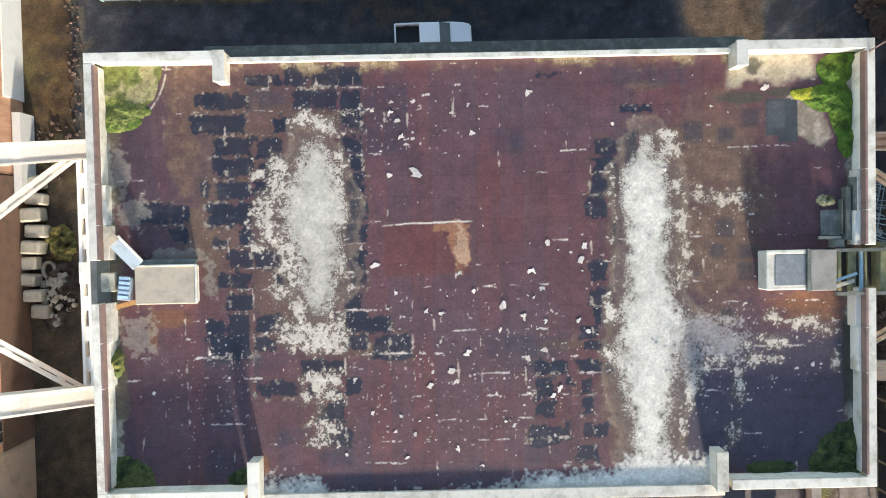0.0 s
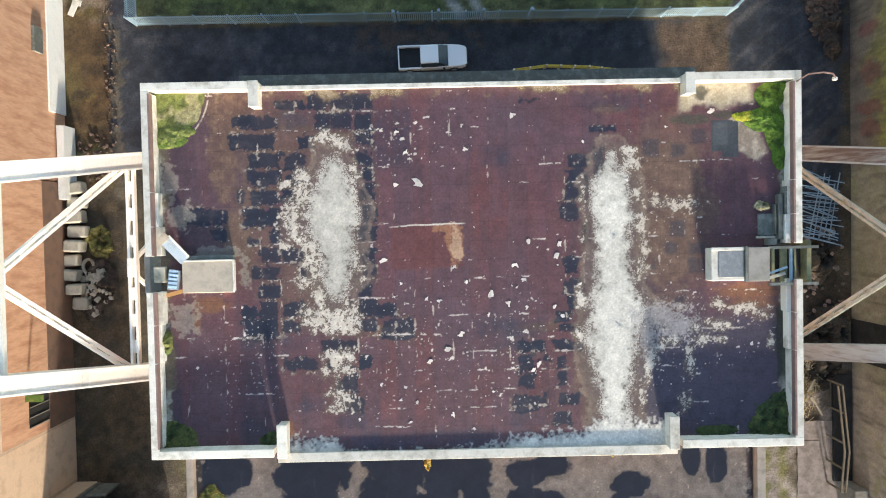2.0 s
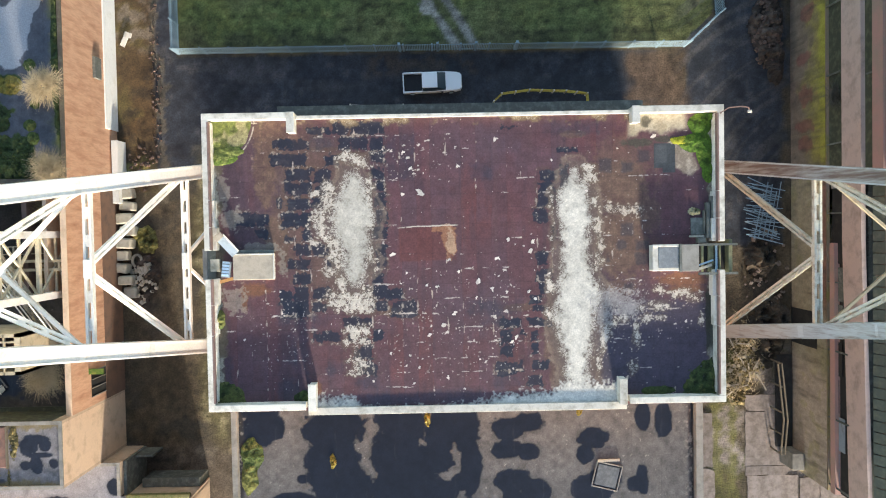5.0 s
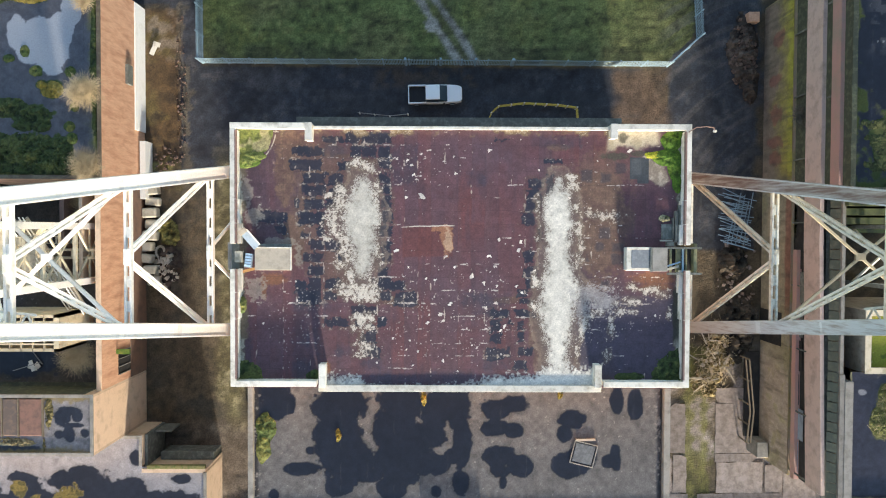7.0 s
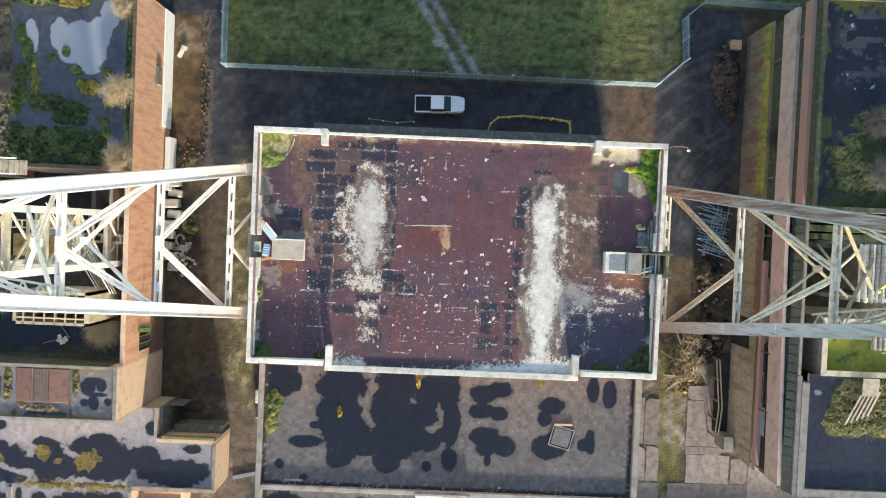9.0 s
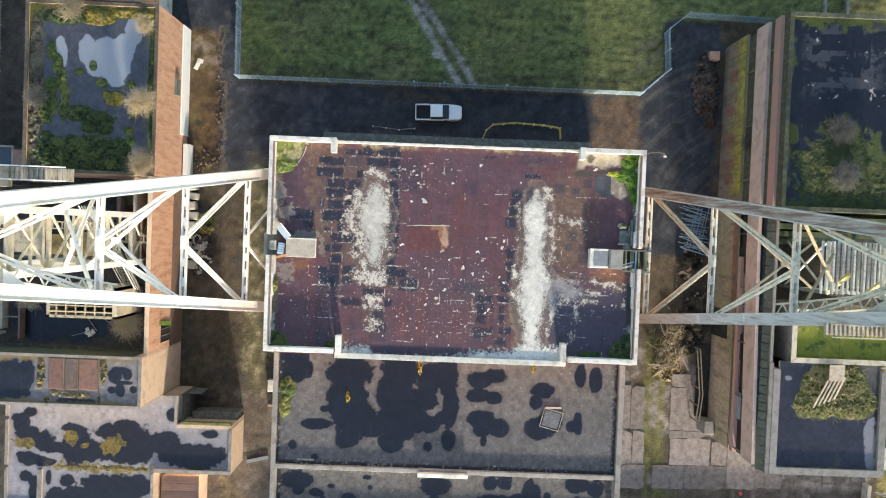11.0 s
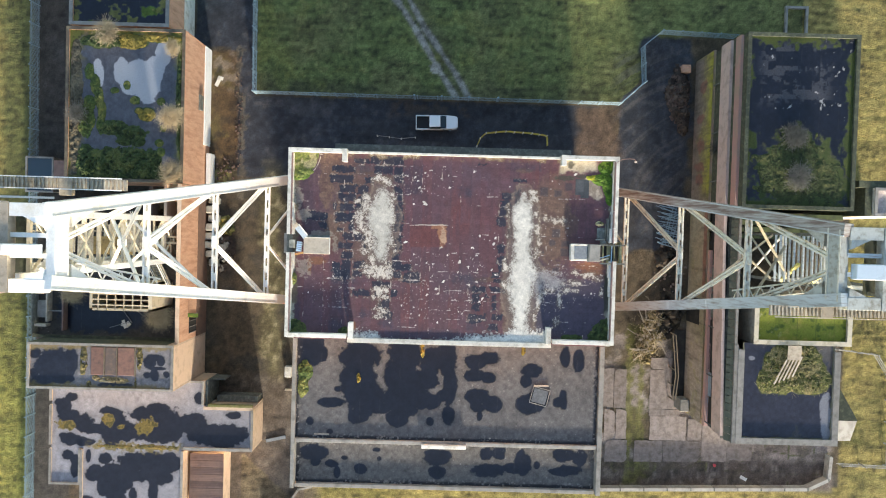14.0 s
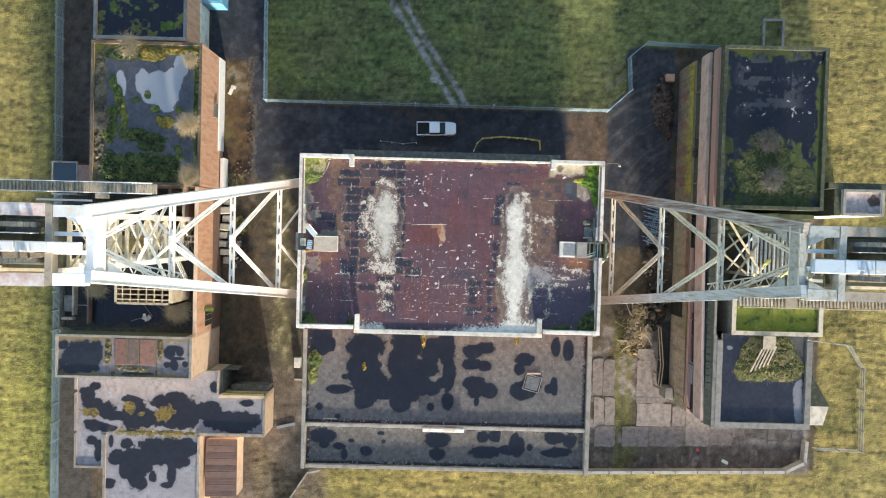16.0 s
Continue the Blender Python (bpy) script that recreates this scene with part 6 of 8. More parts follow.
            part("louvre", beam((X(d), cy - 2.3, 20.5 + 0.35 * (k % 3)), (X(d), cy + 2.3, 20.5 + 0.35 * (k % 3)), 0.15, 0.2), M_STEELG, ob)
        for k in range(2):
            part("pipe", beam((X(t0 - 0.9 + 2.1 * k), cy - 2.3, 19.6 + 2 * k), (X(t0 - 0.2 + 2.2 * k), cy - 0.5, 21.8 + 2 * k), 0.3, 0.3), M_CLEARYELLOW, ob, "yellow painted pipe")
    else:
        for z0 in (6.0, 15.0):
            part("floor", boxes((*sorted((X(t0 + 1.2), X(t1 - 0.6))), cy - 1.6, cy + 0.3, z0, z0 + 0.1)), worn("ochre_stage", (0.34, 0.24, 0.09), (0.12, 0.08, 0.04), 0.6, 0.6, 0.85) if z0 == 6.0 else bpy.data.materials["ochre_stage"], ob, "yellowed timber stage")
    return ob


headframe(-1, M_STEELW, M_STEELW, M_STEELW, M_STEELW, (-12.71, -0.3856, (6.66, -0.1576), (-9.82, 0.1296), (13.8, 21.8, 30.1), 38.3, 1.0, 32.4), "white painted steel headframe with raking box legs and lattice tower")
headframe(1, M_STEELC, M_STEELR, M_STEELG, M_STEELG, (17.89, 0.39, (6.14, -0.1494), (-9.60, 0.1374), (10.0, 18.5, 26.9), 35.4, 0.95, 34.0), "weathered grey steel headframe with one rusting leg")


# ---- growing things and heaps ----
M_GROW = painted("moss_and_scrub", 0.5, 14.0, 1.0, 0.06)


def mound(name, label, category, rows, z, height, colours, seed, step=0.05, rough=0.35, lumps=0.35, kind="", edge=0.22, clip=None):
    """A low uneven cushion over a few ellipses: moss, scrub or earth. colours: low, main, dry."""
    x0, x1 = min(r[0] - r[2] for r in rows) - 0.3, max(r[0] + r[2] for r in rows) + 0.3
    y0, y1 = min(r[1] - r[3] for r in rows) - 0.3, max(r[1] + r[3] for r in rows) + 0.3
    xs, ys = np.arange(x0, x1, step), np.arange(y0, y1, step)
    gx, gy = np.meshgrid(xs, ys)
    f = blobs(gx, gy, rows) + edge * fbm(gx, gy, lumps * 2.2, 4, seed)
    n, m = fbm(gx, gy, lumps, 4, seed + 3), fbm(gx, gy, lumps * 3, 3, seed + 7)
    gz = z - 0.03 + height * np.sqrt(np.clip(f, 0, 1)) * (0.75 + rough * n)
    p = Paint(gx.shape, colours[1], 0.95)
    p.coat(smooth(0.1, 0.7, -n) * 0.8, colours[0])
    p.coat(smooth(0.05, 0.55, m + 0.4 * n), colours[2])
    p.vary(0.3 * fbm(gx, gy, lumps * 0.4, 2, seed + 11))
    keep = f > 0
    if clip:
        keep &= (gx > clip[0]) & (gx < clip[1]) & (gy > clip[2]) & (gy < clip[3])
    q = keep[:-1, :-1] & keep[1:, :-1] & keep[:-1, 1:] & keep[1:, 1:]
    used = np.zeros(keep.shape, bool)
    for a in (slice(None, -1), slice(1, None)):
        for b in (slice(None, -1), slice(1, None)):
            used[a, b] |= q
    index = np.full(keep.shape, -1)
    index[used] = np.arange(used.sum())
    j, i = np.nonzero(q)
    faces = np.stack([index[j, i], index[j, i + 1], index[j + 1, i + 1], index[j + 1, i]], -1)
    co = np.stack([gx[used], gy[used], gz[used]], -1)
    me = bpy.data.meshes.new(name)
    me.from_pydata(co.tolist(), [], faces.tolist())
    me.attributes.new("tint", "FLOAT_COLOR", "POINT").data.foreach_set("color", np.concatenate([p.c[used], np.ones((len(co), 1))], 1).astype(np.float32).reshape(-1))
    me.attributes.new("gloss", "FLOAT", "POINT").data.foreach_set("value", p.r[used].astype(np.float32))
    me.materials.append(M_GROW)
    return tagged(new(name, me), label, category, kind=kind)


GREEN = ((0.03, 0.042, 0.012), (0.068, 0.098, 0.024), (0.15, 0.155, 0.04))
DKGREEN = ((0.018, 0.028, 0.010), (0.045, 0.067, 0.019), (0.09, 0.105, 0.03))
STRAW = ((0.10, 0.075, 0.04), (0.22, 0.17, 0.085), (0.36, 0.30, 0.17))
EARTH = ((0.02, 0.016, 0.013), (0.05, 0.036, 0.028), (0.10, 0.075, 0.06))
OCHRE = ((0.08, 0.07, 0.015), (0.19, 0.15, 0.025), (0.30, 0.22, 0.05))
INSIDE = (XW + 0.36, XE - 0.36, YS + 0.36, YN - 0.36)
mound("moss_clump", "green and straw-coloured moss filling a roof corner", "moss", [(-14.26, 7.36, 2.84, 2.93)], ROOF, 0.22, ((0.10, 0.12, 0.04), (0.15, 0.175, 0.045), (0.27, 0.25, 0.13)), 501, 0.04, 0.22, 0.4, edge=0.04, clip=INSIDE)
mound("moss_clump", "dark green band of moss at the foot of a lighter clump", "moss", [(-13.5, 4.95, 1.0, 0.55), (-13.0, 5.3, 0.9, 0.35)], ROOF, 0.26, ((0.05, 0.08, 0.015), (0.085, 0.135, 0.02), (0.16, 0.19, 0.05)), 502, 0.04, 0.2, 0.3, edge=0.12, clip=INSIDE)
mound("moss_clump", "bright green moss clump against the white parapet", "moss", [(16.99, 6.44, 0.77, 0.77), (16.69, 5.33, 1.15, 0.63), (17.22, 4.89, 0.58, 1.25), (17.45, 3.4, 0.43, 0.67), (17.67, 7.03, 0.53, 0.38)], ROOF, 0.32, ((0.035, 0.065, 0.008), (0.07, 0.14, 0.012), (0.11, 0.18, 0.02)), 503, 0.04, 0.3, 0.3, edge=0.12, clip=INSIDE)
mound("moss_clump", "yellow-green moss beside the roof hatch stain", "moss", [(15.66, 5.49, 0.63, 0.31), (16.02, 5.34, 0.53, 0.22)], ROOF, 0.2, ((0.10, 0.13, 0.015), (0.22, 0.26, 0.015), (0.36, 0.36, 0.03)), 505, 0.04)
mound("moss_clump", "dark green moss in a shaded roof corner", "moss", [(-14.1, -10.92, 2.0, 1.6)], ROOF, 0.3, DKGREEN, 507, 0.04, 0.3, 0.3, edge=0.10, clip=INSIDE)
mound("moss_clump", "small dark green moss cushion beside a pier", "moss", [(-8.75, -10.52, 0.56, 0.45)], ROOF, 0.25, DKGREEN, 509, 0.04, clip=(-9.6, PS[0] - 0.2, YS + 0.36, 0))
mound("moss_clump", "small yellow-green moss cushion on the kerb", "moss", [(-13.8, -5.41, 0.30, 0.58)], ROOF, 0.62, GREEN, 511, 0.04)
mound("moss_clump", "dark green scrubby moss in a roof corner", "moss", [(17.75, -10.85, 1.95, 2.3)], ROOF, 0.36, DKGREEN, 513, 0.04, 0.6, 0.3, edge=0.14, clip=INSIDE)
mound("moss_clump", "low strip of dark green moss along the parapet", "moss", [(14.08, -10.5, 1.11, 0.31)], ROOF, 0.22, DKGREEN, 515, 0.04)
mound("moss_clump", "yellow-green moss at the annex roof edge", "moss", [(-13.3, -15.5, 0.8, 1.2), (-13.5, -17.0, 0.6, 1.4)], AZ, 0.3, GREEN, 517)
mound("scrub_bank", "straw and green scrub growing on a wet roof", "scrub", SCRUB, 11.8, 0.3, ((0.04, 0.045, 0.014), (0.11, 0.115, 0.032), (0.20, 0.17, 0.07)), 521, 0.06, 0.5, 0.3, edge=0.12, clip=(35.0, 45.05, -22.3, -11.85))
mound("scrub_bank", "rough green scrub covering half a wet roof", "scrub", [(38.6, 6.6, 4.6, 3.2), (38.4, 9.4, 2.6, 3.0), (42.4, 5.8, 2.2, 2.0)], 14.4, 0.14, ((0.020, 0.027, 0.009), (0.036, 0.050, 0.014), (0.062, 0.070, 0.022)), 523, 0.06, 0.5, 0.4, edge=0.5)
for k, (rows, h, col) in enumerate(((MOSS_BEDS[:5], 0.4, GREEN), (MOSS_BEDS[5:7], 0.45, GREEN), (MOSS_BEDS[7:11], 0.55, DKGREEN), (MOSS_BEDS[11:13], 0.4, OCHRE), (MOSS_BEDS[13:14], 0.3, GREEN), (MOSS_BEDS[14:15], 0.3, GREEN),
                              (MOSS_BEDS[15:16], 0.25, GREEN), (MOSS_BEDS[16:17], 0.25, GREEN), (MOSS_BEDS[17:18], 0.3, GREEN), (MOSS_BEDS[18:], 0.3, GREEN), (MOSS_BANKS[:4], 0.7, DKGREEN), (MOSS_BANKS[4:5], 0.3, GREEN), (MOSS_BANKS[5:6], 0.4, DKGREEN), (MOSS_BANKS[6:7], 0.4, OCHRE), (MOSS_BANKS[7:], 0.3, OCHRE),
                              ([(-41.4, 13, 0.9, 8.2)], 0.4, ((0.05, 0.045, 0.03), (0.10, 0.085, 0.055), (0.17, 0.14, 0.09))), ([(-29.6, 14, 0.4, 5.6)], 0.4, DKGREEN))):
    mound("moss_clump", "rough moss growing out of the flooded roof", "moss", rows, 8.9, h * 0.8, col, 530 + 13 * k, 0.06, 0.6, 0.35, edge=0.16, clip=(-42.0, WX - 0.3, 4.8, 21.4))
for k, rows in enumerate(([(-34.5, -27.55, 5.5, 0.3)], [(-24.5, -22.55, 2.7, 0.2)])):
    mound("moss_clump", "ochre and yellow moss on a pale roof", "moss", rows, 4.72, 0.07, ((0.05, 0.045, 0.02), (0.12, 0.10, 0.03), (0.20, 0.14, 0.04)), 710 + 13 * k, 0.05, 0.6, 0.25, edge=0.7)
mound("earth_mound", "dark mound of broken brick and earth", "earth mound", [(30.4, 18.2, 1.6, 3.4), (31.2, 14.8, 0.9, 2.0)], 0, 1.0, EARTH, 801, 0.12, 0.7, 0.6)
mound("earth_mound", "mound of earth and brick rubble in the yard", "earth mound", [(-26.6, -3.6, 1.4, 1.9), (-27.2, -5.4, 1.0, 1.2)], 0, 0.6, EARTH, 805, 0.08, 0.7, 0.5)
mound("dry_bush", "dry straw-coloured bush flattened over rubble", "bush", [(28.2, -12.6, 1.7, 2.0), (27.2, -15.2, 1.2, 1.3), (28.6, -10.2, 1.0, 1.2)], 0, 0.5, ((0.08, 0.06, 0.03), (0.21, 0.16, 0.07), (0.38, 0.30, 0.14)), 811, 0.07, 0.9, 0.25, edge=0.6)
mound("dark_scrub", "dark bramble scrub under the headframe", "scrub", [(30.4, -9.4, 2.0, 3.6), (29.6, -3.0, 1.6, 2.0)], 0, 1.0, ((0.012, 0.011, 0.009), (0.04, 0.034, 0.025), (0.09, 0.07, 0.05)), 815, 0.11, 0.9, 0.6)
mound("grass_tuft", "yellowing grass tuft in the west yard", "grass", [(-26.6, -0.4, 1.1, 1.3)], 0, 0.7, ((0.05, 0.05, 0.015), (0.14, 0.13, 0.04), (0.30, 0.26, 0.08)), 819, 0.08, 0.8, 0.45)


def stones(name, label, category, n, cx, cy, rx, ry, z, smin, smax, mat, seed, height=0.5):
    """A scatter of broken blocks, each a part of the heap."""
    rnd = random.Random(seed)
    ob = thing(name, label, category)
    for _ in range(n):
        a, r = rnd.uniform(0, 6.28), math.sqrt(rnd.random())
        s = rnd.uniform(smin, smax)
        bm = bmesh.new()
        bmesh.ops.create_cube(bm, size=1)
        for v in bm.verts:
            v.co = Vector((v.co.x * rnd.uniform(0.6, 1.1), v.co.y * rnd.uniform(0.6, 1.1), v.co.z * rnd.uniform(0.4, 0.9))) * s
        o = part("block", bm, mat, ob, "", 0.06 * s)
        o.matrix_local = pose(cx + rx * r * math.cos(a), cy + ry * r * math.sin(a), z + height * (1 - r) + 0.2 * s, rnd.uniform(-25, 25), rnd.uniform(-25, 25), rnd.uniform(0, 180))
    return ob


M_DRUBBLE = worn("brown_rubble", (0.10, 0.065, 0.05), (0.20, 0.14, 0.11), 0.6, 0.4, 0.9, var=0.4)
stones("rubble_heap", "heap of broken brown brick and concrete lumps", "rubble", 170, 30.5, 17.8, 1.4, 3.6, 0.05, 0.15, 0.42, M_DRUBBLE, 3, 0.8)
stones("rubble_heap", "line of broken brick along the muddy verge", "rubble", 90, -25.3, 14.0, 0.5, 7.6, -0.04, 0.06, 0.24, M_DRUBBLE, 31, 0.03)
stones("rubble_heap", "scatter of broken stone and brick under the lean-to wall", "rubble", 60, -26.9, 6.3, 1.3, 2.2, -0.03, 0.08, 0.32, M_DRUBBLE, 33, 0.05)
stones("rubble_heap", "scatter of pale broken stones beside the wall", "rubble", 70, -26.9, -4.2, 1.2, 2.0, 0.05, 0.12, 0.5, M_STONE, 5, 0.5)
stones("rubble_heap", "broken timber and pale lumps in dry scrub", "rubble", 22, 28.2, -12.8, 1.6, 2.0, 0.1, 0.12, 0.5, M_TIMBER, 7, 0.4)
stones("rubble_heap", "scatter of bricks below the east wall", "rubble", 50, 30.0, -4.2, 2.2, 4.2, 0.05, 0.15, 0.45, M_RUBBLE, 9, 0.25)
rnd = random.Random(21)
for k in range(9):
    y = 3.9 - k * 1.12
    b = thing("stone_block", "rounded pale stone block in a row by the wall", "stone block", "blocks along the west wall")
    bm = bmesh.new()
    bmesh.ops.create_cube(bm, size=1)
    w, d, h = rnd.uniform(1.15, 1.45), rnd.uniform(0.85, 1.02), rnd.uniform(0.9, 1.25)
    for v in bm.verts:
        v.co = Vector((v.co.x * w * rnd.uniform(0.92, 1.05), v.co.y * d * rnd.uniform(0.92, 1.0), (v.co.z + 0.5) * h))
    part("block", bm, M_STONE, b, "", 0.12)
    b.matrix_world = pose(-28.0 + rnd.uniform(-0.2, 0.15) - (0.5 if k in (5, 6) else 0), y, -0.03, 0, 0, rnd.uniform(-8, 8))


def shrub(label, x, y, z, r, h, mat, n, seed, lean=(0, 0)):
    """A bare bush: stems that fork into many fine twigs."""
    rnd = random.Random(seed)
    ob = thing("bare_shrub", label, "shrub", at=(x, y, z))
    trunk, crown = bmesh.new(), bmesh.new()
    for k in range(11):
        a, f = rnd.uniform(0, 6.28), rnd.uniform(0.15, 0.6)
        tip = Vector((math.cos(a) * r * f + lean[0] * 0.4, math.sin(a) * r * f + lean[1] * 0.4, h * rnd.uniform(0.3, 0.55)))
        add_beam(trunk, (rnd.uniform(-0.15, 0.15), rnd.uniform(-0.15, 0.15), -0.1), tip, 0.05, 0.05, (0, 1, 0.1), 0.03, 0.03)
        for j in range(n // 8):
            a2, rr = a + rnd.gauss(0, 0.9), math.sqrt(rnd.random()) * rnd.uniform(0.75, 1.08)
            base = tip * rnd.uniform(0.4, 1.0)
            end = Vector((math.cos(a2) * r * rr + lean[0], math.sin(a2) * r * rr + lean[1], h * rnd.uniform(0.45, 1.0) * (1 - 0.3 * rr * rr)))
            mid = base.lerp(end, 0.5) + Vector((rnd.uniform(-0.2, 0.2), rnd.uniform(-0.2, 0.2), rnd.uniform(0, 0.2))) * r
            add_beam(crown, base, mid, 0.020, 0.020, (0, 1, 0.1), 0.016, 0.016)
            for q in range(2):
                e2 = end + Vector((rnd.uniform(-0.32, 0.32), rnd.uniform(-0.32, 0.32), rnd.uniform(-0.15, 0.15))) * r
                add_beam(crown, mid, e2, 0.016, 0.016, (0, 1, 0.1), 0.008, 0.008)
    part("trunk", trunk, mat, ob)
    part("crown", crown, mat, ob, "fine leafless twigs")
    return ob


shrub("bare straw-coloured shrub rooted in the roof edge", -30.2, 11.7, 8.9, 1.7, 1.8, M_TWIG, 420, 1)
shrub("bare straw-coloured shrub rooted in the roof edge", -30.1, 5.5, 8.9, 1.6, 1.8, M_TWIG, 420, 2)
shrub("bare straw-coloured shrub rooted in the roof edge", -30.2, 19.6, 8.9, 1.1, 1.5, M_TWIG, 260, 3)
shrub("bare grey-brown shrub on the north roof edge", -37.8, 21.2, 8.9, 1.7, 1.6, M_TWIG, 300, 4)
shrub("bare grey shrub on the flooded roof", -40.8, 12.0, 8.9, 1.4, 1.5, M_GREYTWIG, 260, 5)
shrub("bare grey shrub in the roof scrub", 38.2, 11.0, 14.4, 1.6, 0.9, M_GREYTWIG, 300, 6)
shrub("bare grey shrub in the roof scrub", 38.8, 6.6, 14.4, 1.7, 0.9, M_GREYTWIG, 300, 7)
shrub("bare pale shrub beside the brick wall", -31.4, -11.0, 7.6, 1.8, 2.2, M_TWIG, 480, 8)
shrub("bare pale shrub beside the brick wall", -41.4, -8.6, 7.6, 1.5, 2.2, M_TWIG, 360, 9)
shrub("bare shrub in the narrow court", -31.2, 2.6, 3.0, 1.8, 6.0, M_TWIG, 420, 10)
shrub("thin bare shrub growing from the wall ledge", 33.3, 10.5, 6.0, 1.2, 2.2, M_GREYTWIG, 220, 12, (-0.4, 0))


# ---- fences and walls ----
def fence_panel_mesh(name, w, h, gap, mat):
    bm = bmesh.new()
    n = int(w / gap)
    for i in range(n):
        x = (i + 0.5) * w / n
        add_box(bm, x - 0.22 * w / n, x + 0.22 * w / n, -0.012, 0.012, 0.05, h)
    for z in (0.35, h - 0.35):
        add_box(bm, 0, w, 0.014, 0.06, z - 0.03, z + 0.03)
    me = bpy.data.meshes.new(name)
    bm.to_mesh(me)
    bm.free()
    me.materials.append(mat)
    return me


PANEL = fence_panel_mesh("panel", 2.6, 2.2, 0.15, M_FENCE)
POST = bpy.data.meshes.new("post")
pb = boxes((-0.06, 0.06, -0.06, 0.06, 0, 2.35))
pb.to_mesh(POST)
pb.free()
POST.materials.append(M_FENCE)


def fence(label, points):
    ob = thing("palisade_fence", label, "fence", kind="structure")
    for (x0, y0), (x1, y1) in zip(points, points[1:]):
        length = math.hypot(x1 - x0, y1 - y0)
        n = max(1, round(length / 2.6))
        ang = math.degrees(math.atan2(y1 - y0, x1 - x0))
        for i in range(n):
            f = i / n
            p = new("panel", PANEL)
            p.parent = ob
            p.matrix_local = pose(x0 + (x1 - x0) * f, y0 + (y1 - y0) * f, -0.04, 0, 0, ang) @ Matrix.Diagonal((length / n / 2.6, 1, 1, 1))
            q = new("post", POST)
            q.parent = ob
            q.matrix_local = pose(x0 + (x1 - x0) * f, y0 + (y1 - y0) * f, -0.04, 0, 0, ang)
    return ob


fence("blue-grey steel palisade fence round the green", [(-23.5, 56), (-23.1, 16.5), (22.9, 16.4), (25.8, 19.1), (25.5, 23.6), (27.7, 25.5), (37.2, 25.2)])
fence("blue-grey steel palisade fence along the west field", [(-50.6, -45), (-50.5, -15), (-50.7, 58)])
plot = thing("wire_fence", "thin post and wire fence round the grass plot", "fence", kind="structure")
pp = [(46.4, -13.3), (56.6, -14.4), (58.6, -17.5), (58.8, -28.8), (52.4, -28.6)]
for (x0, y0), (x1, y1) in zip(pp, pp[1:]):
    for z in (0.5, 1.0, 1.5):
        part("rail", beam((x0, y0, z), (x1, y1, z), 0.07, 0.07), M_PALECON, plot)
    n = max(1, round(math.hypot(x1 - x0, y1 - y0) / 2.6))
    for i in range(n):
        x, y = x0 + (x1 - x0) * i / n, y0 + (y1 - y0) * i / n
        part("post", boxes((x - 0.08, x + 0.08, y - 0.08, y + 0.08, -0.05, 1.7)), M_PALECON, plot)
gates = thing("fence_gate", "double steel gate in the palisade fence", "gate")
for x in (-3.0, 0.4, 3.8, 7.4):
    part("gate_post", boxes((x - 0.1, x + 0.1, 16.35, 16.55, 0, 2.6)), M_FENCE, gates)


def panel_wall(label, pts, h, mat, thick=0.22):
    ob = thing("boundary_wall", label, "wall", kind="structure")
    for (x0, y0), (x1, y1) in zip(pts, pts[1:]):
        length = math.hypot(x1 - x0, y1 - y0)
        n = max(1, round(length / 3.0))
        for i in range(n):
            a, b = Vector((x0, y0, h / 2)).lerp(Vector((x1, y1, h / 2)), i / n), Vector((x0, y0, h / 2)).lerp(Vector((x1, y1, h / 2)), (i + 1) / n)
            g = (b - a).normalized() * 0.04
            part("panel", beam(a + g, b - g, thick, h), mat, ob)
            part("post", beam((a.x, a.y, 0), (a.x - 0.05, a.y + 0.02, h + 0.08), 0.16, 0.34, (0, 1, 0)), M_DARKCON, ob, "dark concrete post")
    return ob


panel_wall("weathered grey concrete panel wall", [(18.6, -32.7), (48.6, -31.9), (51.2, -30.6), (51.4, -27.6)], 1.15, M_PALECON, 0.42)
panel_wall("low concrete wall beside the annex", [(-20.5, -40), (-16.4, -33.6), (-14.7, -33.2)], 1.2, M_CONC)

# yellow guard rail by the hall
gr_pts = [(5.0, 10.6), (5.4, 11.6), (6.1, 12.26), (8.6, 12.55), (11.9, 12.4), (13.8, 12.15), (13.9, 10.9)]
guard = thing("guard_rail", "yellow tubular guard rail with white posts", "railing")
for (x0, y0), (x1, y1) in zip(gr_pts, gr_pts[1:]):
    for z in (0.55, 1.1):
        part("rail", beam((x0, y0, z), (x1, y1, z), 0.11, 0.11), M_YELLOW, guard)
    n = max(1, round(math.hypot(x1 - x0, y1 - y0) / 1.2))
    for i in range(n):
        x, y = x0 + (x1 - x0) * i / n, y0 + (y1 - y0) * i / n
        part("post", boxes((x - 0.06, x + 0.06, y - 0.06, y + 0.06, -0.05, 1.25)), M_WHITE, guard, "white post")
low = thing("low_rail", "low bent grey rail on the road edge", "railing")
for a, b in (((-7.6, 11.6), (-4.6, 11.3)), ((-4.6, 11.3), (-2.8, 11.5))):
    part("rail", beam((*a, 0.6), (*b, 0.6), 0.07, 0.07), M_CONC, low)
for x, y in ((-7.6, 11.6), (-6.1, 11.45), (-4.6, 11.3), (-2.8, 11.5)):
    part("post", boxes((x - 0.06, x + 0.06, y - 0.06, y + 0.06, -0.05, 0.65)), M_WHITE, low)
frame_n = thing("kerb_enclosure", "low concrete kerb frame on the grass", "kerb")
